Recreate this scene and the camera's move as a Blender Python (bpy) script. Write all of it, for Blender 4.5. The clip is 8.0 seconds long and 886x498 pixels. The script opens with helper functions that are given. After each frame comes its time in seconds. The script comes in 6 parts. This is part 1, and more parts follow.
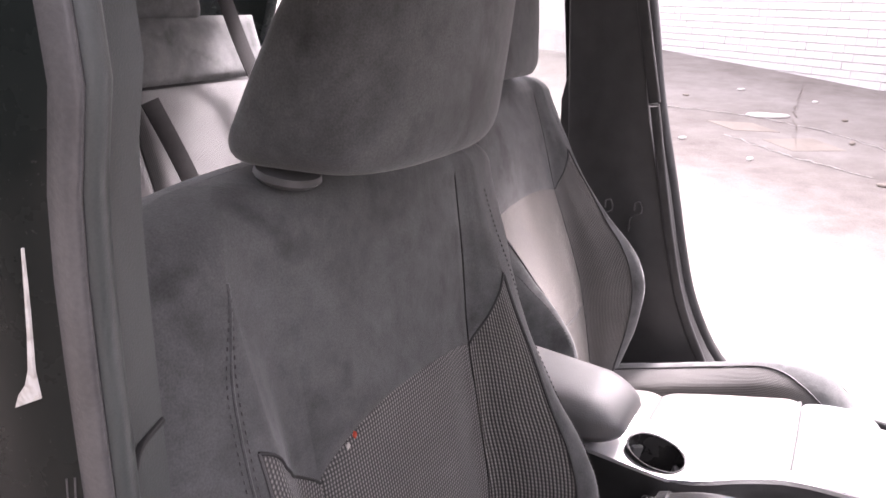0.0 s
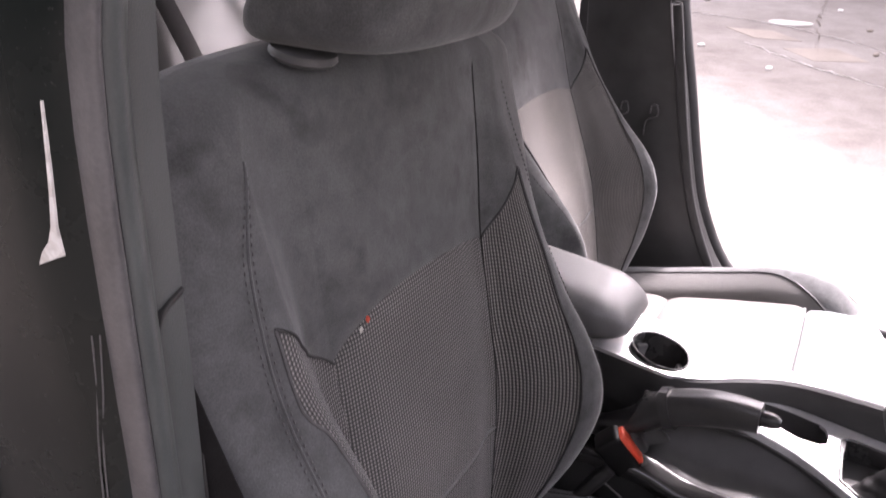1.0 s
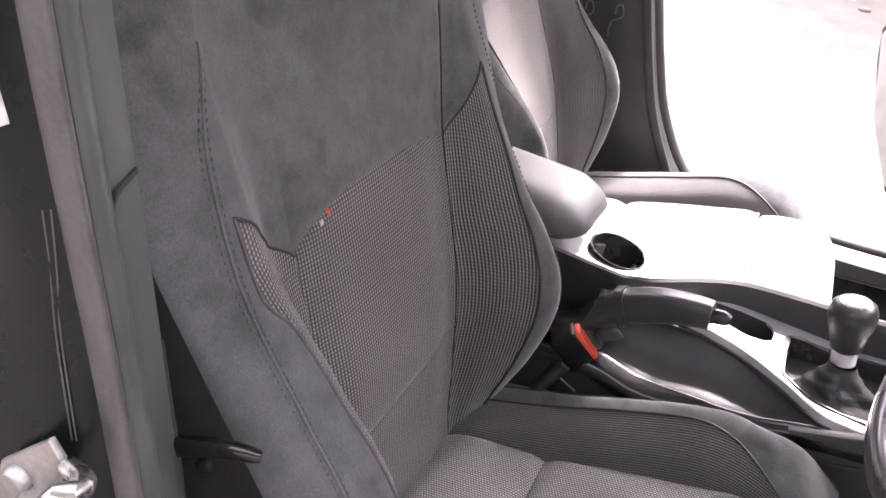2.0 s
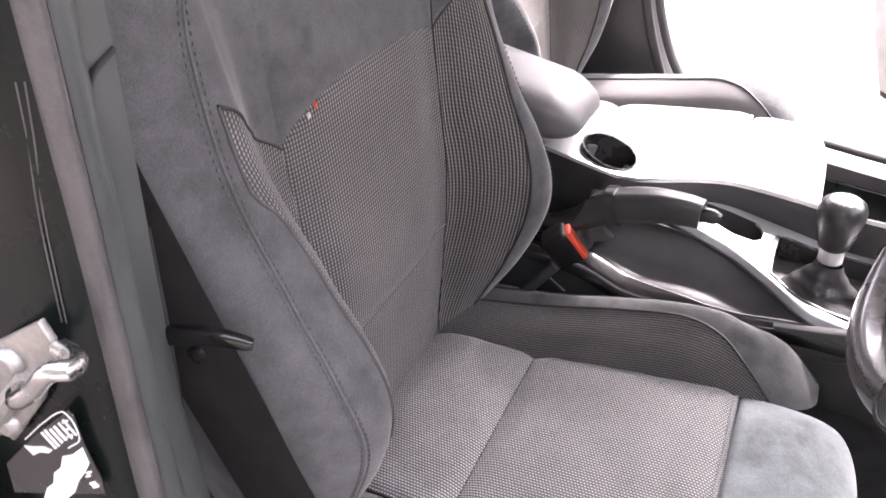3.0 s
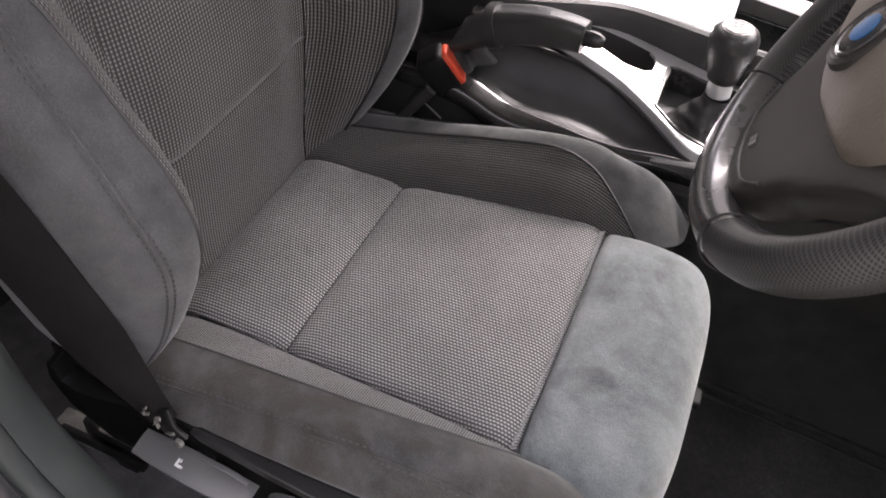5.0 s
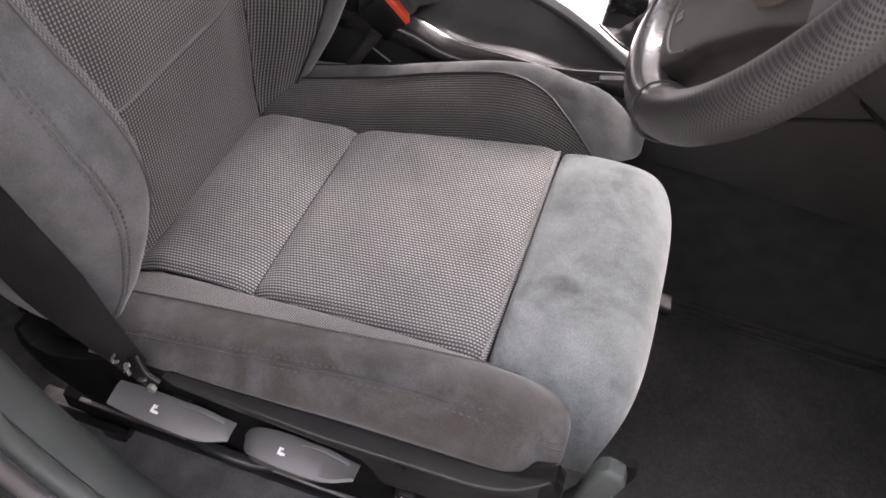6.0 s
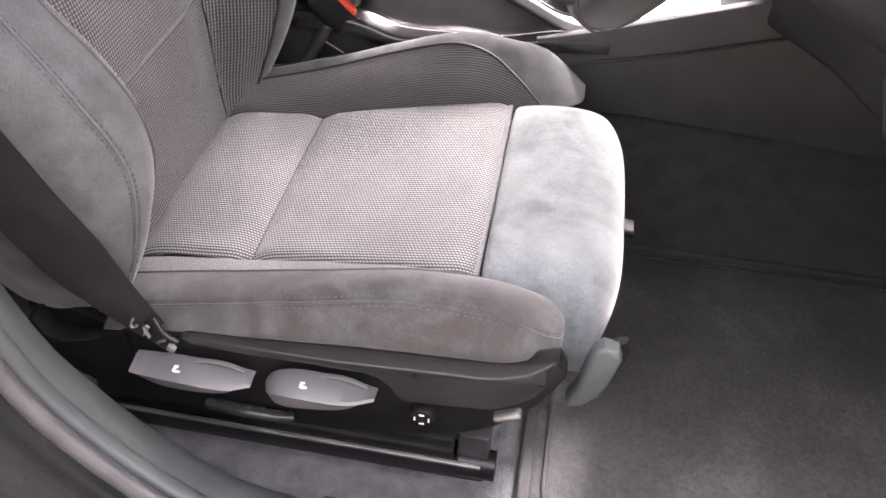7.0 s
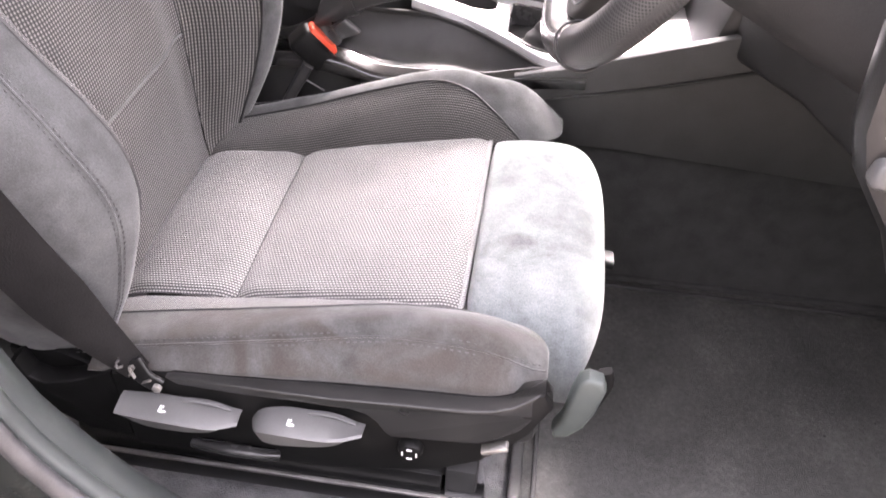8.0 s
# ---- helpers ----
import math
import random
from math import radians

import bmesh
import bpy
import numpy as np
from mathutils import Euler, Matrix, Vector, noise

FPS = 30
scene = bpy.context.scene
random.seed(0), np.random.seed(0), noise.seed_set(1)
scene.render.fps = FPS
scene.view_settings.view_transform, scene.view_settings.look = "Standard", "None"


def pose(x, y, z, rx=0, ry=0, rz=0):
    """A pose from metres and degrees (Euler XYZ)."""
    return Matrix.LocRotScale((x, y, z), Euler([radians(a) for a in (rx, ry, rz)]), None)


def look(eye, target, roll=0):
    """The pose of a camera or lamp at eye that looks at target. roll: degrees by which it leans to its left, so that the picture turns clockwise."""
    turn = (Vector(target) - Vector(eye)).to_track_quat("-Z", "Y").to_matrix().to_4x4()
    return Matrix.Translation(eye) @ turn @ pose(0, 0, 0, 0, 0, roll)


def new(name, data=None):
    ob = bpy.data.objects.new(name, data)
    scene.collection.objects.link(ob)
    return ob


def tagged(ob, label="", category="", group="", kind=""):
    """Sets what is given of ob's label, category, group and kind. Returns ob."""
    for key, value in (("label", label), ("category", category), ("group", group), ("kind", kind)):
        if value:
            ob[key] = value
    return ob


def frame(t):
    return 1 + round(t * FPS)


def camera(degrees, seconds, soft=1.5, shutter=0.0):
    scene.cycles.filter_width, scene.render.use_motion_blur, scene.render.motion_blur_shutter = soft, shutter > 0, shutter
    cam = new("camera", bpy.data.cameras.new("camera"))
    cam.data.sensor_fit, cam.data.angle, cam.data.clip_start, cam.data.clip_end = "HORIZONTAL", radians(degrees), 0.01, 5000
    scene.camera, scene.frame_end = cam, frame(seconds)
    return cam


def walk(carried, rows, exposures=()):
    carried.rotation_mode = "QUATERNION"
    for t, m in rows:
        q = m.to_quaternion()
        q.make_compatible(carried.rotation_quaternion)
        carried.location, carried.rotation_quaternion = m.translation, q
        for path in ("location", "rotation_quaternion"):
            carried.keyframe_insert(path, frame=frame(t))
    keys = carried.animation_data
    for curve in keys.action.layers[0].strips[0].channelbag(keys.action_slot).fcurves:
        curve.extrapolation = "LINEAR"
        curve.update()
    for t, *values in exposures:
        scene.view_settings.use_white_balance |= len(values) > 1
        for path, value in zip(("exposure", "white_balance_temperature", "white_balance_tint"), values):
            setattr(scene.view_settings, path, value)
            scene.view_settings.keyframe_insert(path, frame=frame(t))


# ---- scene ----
cam = camera(58.8, 8.0, soft=1.6, shutter=0.25)
PATH = [
    (0, (0.07, -0.397, 1.216), (-0.794, 1.301, 0.609), 1.2),
    (0.5, (0.07, -0.4, 1.21), (-0.797, 1.291, 0.586), 1.6),
    (1, (0.066, -0.402, 1.2), (-0.769, 1.216, 0.373), 2.5),
    (1.5, (0.067, -0.403, 1.191), (-0.716, 1.169, 0.234), 2.9),
    (1.7, (0.064, -0.403, 1.188), (-0.669, 1.177, 0.206), 3.7),
    (2.8, (0.069, -0.408, 1.177), (-0.548, 1.095, 0.01), 5.2),
    (3, (0.069, -0.407, 1.171), (-0.529, 1.072, -0.036), 5.4),
    (3.5, (0.098, -0.382, 1.153), (-0.444, 1.046, -0.138), 6.3),
    (4, (0.134, -0.343, 1.137), (-0.345, 1.026, -0.24), 7.7),
    (4.5, (0.142, -0.332, 1.133), (-0.317, 0.984, -0.301), 8.3),
    (5, (0.146, -0.335, 1.129), (-0.19, 0.962, -0.356), 12.1),
    (5.2, (0.151, -0.338, 1.128), (-0.16, 0.933, -0.384), 12.1),
    (6.3, (0.205, -0.404, 1.076), (-0.136, 0.91, -0.393), 4.3),
    (6.5, (0.205, -0.436, 1.066), (-0.154, 0.912, -0.367), 3.1),
    (7, (0.199, -0.496, 1.059), (-0.019, 0.925, -0.331), 2.1),
    (7.5, (0.198, -0.514, 1.065), (0.035, 0.902, -0.338), 1.5),
    (8, (0.194, -0.501, 1.067), (0.02, 0.982, -0.263), 2.5),
]
EXPOSURES = [(t, stops + (0.33 if t < 1.5 else 0.39), kelvin, tint) for t, stops, kelvin, tint in ((0.0, 3.15, 6600, 30), (0.5, 2.88, 6600, 30), (1.5, 3.15, 6600, 29), (3.0, 3.65, 6600, 27), (3.5, 3.4, 6600, 26), (4.0, 3.0, 6700, 25), (4.5, 2.9, 6800, 23), (5.2, 2.95, 6800, 22), (6.3, 3.5, 6850, 25), (7.0, 4.15, 6850, 27), (7.5, 4.6, 6850, 27), (8.0, 4.55, 6800, 27))]
walk(cam, [(t, look(eye, target, roll)) for t, eye, target, roll in PATH], EXPOSURES)

# ---------- light ----------
SUN_ELEVATION, SUN_AZIMUTH = 46.0, 15.0  # azimuth: degrees from +y towards +x
world = bpy.data.worlds.new("sky")
scene.world = world
world.use_nodes = True
wn = world.node_tree
sky = wn.nodes.new("ShaderNodeTexSky")
sky.sky_type = "NISHITA"
sky.sun_disc = False
sky.sun_elevation = radians(SUN_ELEVATION)
sky.sun_rotation = radians(SUN_AZIMUTH)
sky.air_density, sky.dust_density, sky.ozone_density = 1.0, 4.0, 1.0
haze = wn.nodes.new("ShaderNodeHueSaturation")
haze.inputs["Saturation"].default_value = 0.22
wn.links.new(sky.outputs["Color"], haze.inputs["Color"])
wn.links.new(haze.outputs["Color"], wn.nodes["Background"].inputs["Color"])
wn.nodes["Background"].inputs["Strength"].default_value = 0.15
sun_data = bpy.data.lights.new("sun", "SUN")
sun_data.energy, sun_data.angle, sun_data.color = 1.9, radians(10), (1.0, 0.98, 0.96)
sun = new("sun", sun_data)
_e, _a = radians(SUN_ELEVATION), radians(SUN_AZIMUTH)
sun_from = Vector((math.sin(_a) * math.cos(_e), math.cos(_a) * math.cos(_e), math.sin(_e)))
sun.matrix_world = look(sun_from * 10, (0, 0, 0))


# ---------- materials ----------
def material(name):
    m = bpy.data.materials.new(name)
    m.use_nodes = True
    nt = m.node_tree
    return m, nt, nt.nodes["Principled BSDF"]


def node(nt, kind, **values):
    n = nt.nodes.new(kind)
    for key, value in values.items():
        n.inputs[key].default_value = value
    return n


def coords(nt, out="Object"):
    return nt.nodes.new("ShaderNodeTexCoord").outputs[out]


def noise_tex(nt, scale, detail=4.0, rough=0.55, out="Object"):
    n = node(nt, "ShaderNodeTexNoise", Scale=scale, Detail=detail, Roughness=rough)
    nt.links.new(coords(nt, out), n.inputs["Vector"])
    return n.outputs["Fac"]


def ramp(nt, fac, stops):
    r = nt.nodes.new("ShaderNodeValToRGB")
    els = r.color_ramp.elements
    while len(els) < len(stops):
        els.new(0.5)
    for el, (pos, col) in zip(els, stops):
        el.position, el.color = pos, (*col, 1) if len(col) == 3 else col
    nt.links.new(fac, r.inputs["Fac"])
    return r.outputs["Color"]


def grey(v, warm=0.0):
    return (v * (1 + warm), v, v * (1 - warm))


def mix(nt, fac, a, b, blend="MIX"):
    m = nt.nodes.new("ShaderNodeMix")
    m.data_type, m.blend_type = "RGBA", blend
    for sock, val in ((m.inputs[0], fac), (m.inputs[6], a), (m.inputs[7], b)):
        if hasattr(val, "links"):
            nt.links.new(val, sock)
        else:
            sock.default_value = val if isinstance(val, float) else (*val, 1)
    return m.outputs[2]


def bump(nt, bsdf, height, strength, distance):
    b = node(nt, "ShaderNodeBump", Strength=strength, Distance=distance)
    nt.links.new(height, b.inputs["Height"])
    nt.links.new(b.outputs["Normal"], bsdf.inputs["Normal"])
    return b


def mathn(nt, op, a, b=0.0):
    n = nt.nodes.new("ShaderNodeMath")
    n.operation = op
    for sock, val in ((n.inputs[0], a), (n.inputs[1], b)):
        if hasattr(val, "links"):
            nt.links.new(val, sock)
        else:
            sock.default_value = val
    return n.outputs[0]


def surface(name, lo, hi, rough, scale=30.0, grain=400.0, relief=0.1, depth=0.001, metallic=0.0, rough_var=0.1, sheen=0.0, coat=0.0, spec=0.5):
    """A plain surface with blotches, grain and slight relief."""
    m, nt, b = material(name)
    big = noise_tex(nt, scale)
    small = noise_tex(nt, grain, 2.0)
    fac = mathn(nt, "ADD", mathn(nt, "MULTIPLY", big, 0.7), mathn(nt, "MULTIPLY", small, 0.3))
    nt.links.new(ramp(nt, fac, [(0.36, lo), (0.64, hi)]), b.inputs["Base Color"])
    nt.links.new(mathn(nt, "ADD", mathn(nt, "MULTIPLY", big, rough_var * 2), rough - rough_var), b.inputs["Roughness"])
    b.inputs["Metallic"].default_value = metallic
    b.inputs["Sheen Weight"].default_value = sheen
    b.inputs["Sheen Roughness"].default_value = 0.4
    b.inputs["Coat Weight"].default_value = coat
    b.inputs["Coat Roughness"].default_value = 0.05
    b.inputs["Specular IOR Level"].default_value = spec
    bump(nt, b, small, relief, depth)
    return m


def suede_material(name, lo, hi, stain=None):
    """Brushed suede: broad strokes where the nap lies over, worn spots, and fine fibre."""
    m, nt, b = material(name)
    stroke = node(nt, "ShaderNodeTexNoise", Scale=9.0, Detail=7.0, Roughness=0.66, Distortion=0.9)
    nt.links.new(coords(nt), stroke.inputs["Vector"])
    big = stroke.outputs["Fac"]
    mid = noise_tex(nt, 38.0, 5.0, 0.65)
    fine = noise_tex(nt, 700.0, 3.0, 0.6)
    fac = mathn(nt, "ADD", mathn(nt, "MULTIPLY", big, 0.62), mathn(nt, "MULTIPLY", mid, 0.38))
    base = ramp(nt, fac, [(0.37, lo), (0.5, tuple((a + c) / 2 for a, c in zip(lo, hi))), (0.64, hi)])
    worn = ramp(nt, noise_tex(nt, 17.0, 3.0, 0.5), [(0.30, grey(0.62)), (0.42, grey(1.0))])
    base = mix(nt, 1.0, base, worn, "MULTIPLY")
    if stain:
        rubbed = node(nt, "ShaderNodeTexNoise", Scale=11.0, Detail=6.0, Roughness=0.6, Distortion=1.4)
        nt.links.new(coords(nt), rubbed.inputs["Vector"])
        base = mix(nt, ramp(nt, rubbed.outputs["Fac"], [(0.42, grey(0.0)), (0.62, grey(0.85))]), base, stain)
    nap = ramp(nt, fine, [(0.3, grey(0.66)), (0.7, grey(1.0))])
    nt.links.new(mix(nt, 1.0, base, nap, "MULTIPLY"), b.inputs["Base Color"])
    b.inputs["Roughness"].default_value = 0.92
    b.inputs["Specular IOR Level"].default_value = 0.2
    b.inputs["Sheen Weight"].default_value = 0.30
    b.inputs["Sheen Roughness"].default_value = 0.45
    h = mathn(nt, "ADD", mathn(nt, "MULTIPLY", mid, 1.0), mathn(nt, "MULTIPLY", fine, 0.35))
    bump(nt, b, h, 0.45, 0.0016)
    return m


def mesh_material(name, pitch=0.0032, lo=0.12, hi=0.62, warm=0.02, stripe=0.25, across=False, stagger=True):
    """Woven spacer fabric: rows of oblong knots on a dark ground, staggered or in columns, laid out on the cloth's own uv in metres."""
    m, nt, b = material(name)
    sep = nt.nodes.new("ShaderNodeSeparateXYZ")
    nt.links.new(coords(nt, "UV"), sep.inputs[0])
    along, over = (sep.outputs[1], sep.outputs[0]) if across else (sep.outputs[0], sep.outputs[1])
    k = 2 * math.pi / pitch
    wob = mathn(nt, "MULTIPLY", noise_tex(nt, 40.0, 2.0), 0.7)
    row = mathn(nt, "ADD", mathn(nt, "MULTIPLY", over, k), wob)
    odd = mathn(nt, "MULTIPLY", mathn(nt, "MODULO", mathn(nt, "FLOOR", mathn(nt, "ADD", mathn(nt, "DIVIDE", row, 2 * math.pi), 1000.5)), 2.0), math.pi if stagger else 0.0)
    cu = mathn(nt, "COSINE", mathn(nt, "ADD", mathn(nt, "MULTIPLY", along, k * 0.96), odd))
    cv = mathn(nt, "COSINE", row)
    rows = mathn(nt, "ADD", mathn(nt, "MULTIPLY", cv, 0.5), 0.5)
    dots = mathn(nt, "ADD", mathn(nt, "MULTIPLY", cu, 0.5), 0.5)
    knots = mathn(nt, "MULTIPLY", mathn(nt, "ADD", mathn(nt, "MULTIPLY", dots, 1.0 - stripe), stripe), rows)
    wear = noise_tex(nt, 9.0, 5.0, 0.6)
    fibre = noise_tex(nt, 1500.0, 2.0)
    col = ramp(nt, knots, [(0.15, grey(lo)), (0.50, grey(hi * 0.5, warm)), (0.95, grey(hi, warm))])
    col = mix(nt, 1.0, col, ramp(nt, wear, [(0.3, grey(0.74)), (0.7, grey(1.0))]), "MULTIPLY")
    col = mix(nt, 1.0, col, ramp(nt, fibre, [(0.3, grey(0.7)), (0.7, grey(1.0))]), "MULTIPLY")
    nt.links.new(col, b.inputs["Base Color"])
    b.inputs["Roughness"].default_value = 0.75
    b.inputs["Sheen Weight"].default_value = 0.2
    b.inputs["Specular IOR Level"].default_value = 0.3
    bump(nt, b, knots, 0.8, 0.0010)
    return m


def leather_material(name, lo, hi, rough=0.42, scale=350.0):
    m, nt, b = material(name)
    vor = node(nt, "ShaderNodeTexVoronoi", Scale=scale)
    nt.links.new(coords(nt), vor.inputs["Vector"])
    big = noise_tex(nt, 20.0)
    nt.links.new(ramp(nt, big, [(0.3, lo), (0.7, hi)]), b.inputs["Base Color"])
    nt.links.new(mathn(nt, "ADD", mathn(nt, "MULTIPLY", big, 0.3), rough - 0.15), b.inputs["Roughness"])
    b.inputs["Specular IOR Level"].default_value = 0.55
    bump(nt, b, vor.outputs["Distance"], 0.25, 0.0008)
    return m


def perforated_leather(name, lo, hi):
    """Leather with rows of small punched holes."""
    m, nt, b = material(name)
    sep = nt.nodes.new("ShaderNodeSeparateXYZ")
    nt.links.new(coords(nt, "UV"), sep.inputs[0])
    k = 2 * math.pi / 0.0036
    ca = mathn(nt, "COSINE", mathn(nt, "MULTIPLY", mathn(nt, "ADD", sep.outputs[0], sep.outputs[1]), k))
    cb = mathn(nt, "COSINE", mathn(nt, "MULTIPLY", mathn(nt, "SUBTRACT", sep.outputs[0], sep.outputs[1]), k))
    holes = mathn(nt, "MULTIPLY", mathn(nt, "ADD", ca, 1.0), mathn(nt, "ADD", cb, 1.0))
    grain = noise_tex(nt, 500.0, 3.0)
    big = noise_tex(nt, 20.0)
    base = ramp(nt, big, [(0.3, lo), (0.7, hi)])
    pierced = ramp(nt, holes, [(0.80, grey(1.0)), (0.92, grey(0.30))])
    nt.links.new(mix(nt, 1.0, base, pierced, "MULTIPLY"), b.inputs["Base Color"])
    nt.links.new(mathn(nt, "ADD", mathn(nt, "MULTIPLY", big, 0.3), 0.22), b.inputs["Roughness"])
    bump(nt, b, mathn(nt, "SUBTRACT", mathn(nt, "MULTIPLY", grain, 0.3), mathn(nt, "MULTIPLY", holes, 0.12)), 0.3, 0.0006)
    return m


def glass_material(name):
    m, nt, b = material(name)
    b.inputs["Base Color"].default_value = (0.92, 0.96, 0.94, 1)
    b.inputs["Transmission Weight"].default_value = 1.0
    b.inputs["Roughness"].default_value = 0.02
    b.inputs["IOR"].default_value = 1.05
    return m


def dusty_paint():
    """Black car paint under a thin coat of dust and specks."""
    m, nt, b = material("black_car_paint")
    film = noise_tex(nt, 9.0, 6.0, 0.65)
    specks = noise_tex(nt, 420.0, 2.0, 0.5)
    base = ramp(nt, film, [(0.35, (0.0040, 0.0058, 0.0054)), (0.75, (0.0075, 0.0105, 0.0098))])
    dust = ramp(nt, specks, [(0.70, grey(0.0)), (0.80, grey(1.0))])
    nt.links.new(mix(nt, dust, base, (0.05, 0.05, 0.048)), b.inputs["Base Color"])
    nt.links.new(ramp(nt, film, [(0.3, grey(0.14)), (0.75, grey(0.40))]), b.inputs["Roughness"])
    b.inputs["Specular IOR Level"].default_value = 0.16
    return m


def dusty_mat():
    """Flat-worn mat pile, trodden-in dust in drifts, and specks of grit."""
    m, nt, b = material("dusty_floor_mat")
    drift = noise_tex(nt, 7.0, 6.0, 0.62)
    pile = noise_tex(nt, 900.0, 2.0)
    ribs = noise_tex(nt, 160.0, 3.0, 0.6)
    fac = mathn(nt, "ADD", mathn(nt, "MULTIPLY", drift, 0.65), mathn(nt, "MULTIPLY", ribs, 0.35))
    base = ramp(nt, fac, [(0.36, (0.066, 0.066, 0.063)), (0.52, (0.105, 0.104, 0.099)), (0.68, (0.170, 0.168, 0.160))])
    base = mix(nt, 1.0, base, ramp(nt, pile, [(0.3, grey(0.7)), (0.7, grey(1.0))]), "MULTIPLY")
    grit = ramp(nt, noise_tex(nt, 130.0, 1.0, 0.4), [(0.76, grey(0.0)), (0.80, grey(1.0))])
    nt.links.new(mix(nt, grit, base, (0.030, 0.029, 0.027)), b.inputs["Base Color"])
    b.inputs["Roughness"].default_value = 0.95
    bump(nt, b, mathn(nt, "ADD", pile, mathn(nt, "MULTIPLY", ribs, 0.6)), 0.8, 0.0025)
    return m


SUEDE = suede_material("suede_dark_grey", (0.068, 0.070, 0.0705), (0.130, 0.134, 0.135))
SUEDE_WORN = suede_material("suede_rubbed_brown", (0.045, 0.046, 0.045), (0.120, 0.121, 0.119), (0.060, 0.052, 0.046))
SUEDE_PALE = suede_material("suede_worn_grey", (0.115, 0.130, 0.133), (0.255, 0.279, 0.283))
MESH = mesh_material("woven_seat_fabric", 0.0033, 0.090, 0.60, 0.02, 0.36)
# The same cloth on the back panels; the shade there is in the darker tone.
MESH_BACK = mesh_material("woven_back_fabric_shaded", 0.0037, 0.050, 0.33, 0.05, 0.30, False, False)
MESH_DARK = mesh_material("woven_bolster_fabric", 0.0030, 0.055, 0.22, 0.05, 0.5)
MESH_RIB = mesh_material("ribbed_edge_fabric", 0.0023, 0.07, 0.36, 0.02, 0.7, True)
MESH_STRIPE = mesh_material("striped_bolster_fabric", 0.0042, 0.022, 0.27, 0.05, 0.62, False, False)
MESH_BENCH = mesh_material("woven_bench_fabric", 0.0036, 0.10, 0.19, 0.01, 0.5)
# Passenger seat's copy of the cloth; the sunlit tan there is in its tone.
MESH_LIT = mesh_material("sunlit_woven_fabric", 0.0033, 0.10, 0.38, 0.10, 0.5)
PIPING = surface("piping_cord", grey(0.018), grey(0.03), 0.6)
CORD = surface("pale_twisted_cord", grey(0.26), grey(0.36), 0.7)
CORD_LIT = surface("lit_seam_cord", grey(0.13), grey(0.20), 0.8)
THREAD = surface("stitch_thread", grey(0.045), grey(0.08), 0.6)
PLASTIC = surface("black_grained_plastic", grey(0.024), grey(0.038), 0.46, 25, 900, 0.35, 0.0006, spec=0.5)
PLASTIC_GLOSS = surface("black_smooth_plastic", grey(0.018), grey(0.028), 0.26, 25, 600, 0.08, 0.0004, spec=0.5)
TONGUE = surface("glossy_black_plastic", grey(0.006), grey(0.010), 0.16, 25, 600, 0.05, 0.0003, spec=0.6)
BLACK_SATIN = surface("black_satin_plastic", grey(0.006), grey(0.011), 0.45, 25, 600, 0.1, 0.0004, spec=0.15)
PLASTIC_GREY = surface("grey_seat_plastic", grey(0.082), grey(0.108), 0.36, 25, 900, 0.3, 0.0005)
TRIM_GREY = surface("grey_green_pillar_plastic", (0.050, 0.057, 0.055), (0.069, 0.077, 0.074), 0.42, 18, 900, 0.35, 0.0006)
COVER = surface("satin_seat_cover_plastic", grey(0.015), grey(0.023), 0.30, 25, 900, 0.2, 0.0005)
PADDLE = surface("grey_green_paddle_plastic", (0.050, 0.060, 0.057), (0.068, 0.080, 0.076), 0.42, 25, 900, 0.25, 0.0005)
SKIRT = surface("dark_skirt_plastic", grey(0.012), grey(0.020), 0.32, 25, 900, 0.25, 0.0005)
FLANK_SOFT = surface("dark_soft_footwell_panel", grey(0.048), grey(0.066), 0.62, 20, 800, 0.4, 0.0008)
DASH_PLASTIC = surface("dark_soft_dashboard", grey(0.02), grey(0.032), 0.6, 20, 800, 0.4, 0.0008)
RUBBER = surface("door_seal_rubber", (0.050, 0.049, 0.050), (0.082, 0.080, 0.081), 0.36, 30, 500, 0.3, 0.001)
RUBBER_BLACK = surface("black_rubber", grey(0.015), grey(0.025), 0.55)
PAINT = dusty_paint()
LEATHER_SMOOTH = surface("polished_wheel_leather", grey(0.050), grey(0.085), 0.26, 12, 300, 0.02, 0.0003, coat=0.45, spec=0.7)
SPOKE_GREY = surface("brown_grey_spoke", (0.036, 0.033, 0.030), (0.052, 0.048, 0.043), 0.5, 25, 900, 0.2, 0.0005)
MAT_EDGE = surface("dark_mat_border", grey(0.030), grey(0.05), 0.8, 30, 600, 0.4, 0.001)
SILVER = surface("silver_console_trim", (0.55, 0.55, 0.56), (0.68, 0.68, 0.69), 0.36, 25, 900, 0.08, 0.0004, metallic=0.7)
# The trim's silver again, darker: the shade on its side face put into colour.
SILVER_SHADED = surface("shaded_silver_edge", (0.30, 0.30, 0.305), (0.38, 0.38, 0.385), 0.5, 25, 900, 0.08, 0.0004, metallic=0.3)
CHROME = surface("bright_metal", (0.6, 0.6, 0.6), (0.75, 0.75, 0.74), 0.25, 40, 300, 0.05, 0.0003, metallic=1.0)
STEEL = surface("zinc_plated_steel", (0.27, 0.265, 0.25), (0.44, 0.43, 0.41), 0.5, 30, 300, 0.15, 0.0005, metallic=0.9)
BLACK_METAL = surface("black_rail_steel", grey(0.015), grey(0.03), 0.35, 30, 300, 0.1, 0.0005, metallic=0.5)
LEATHER = leather_material("black_leather", grey(0.024), grey(0.042), 0.32)
LEATHER_PERF = perforated_leather("perforated_wheel_leather", grey(0.050), grey(0.088))
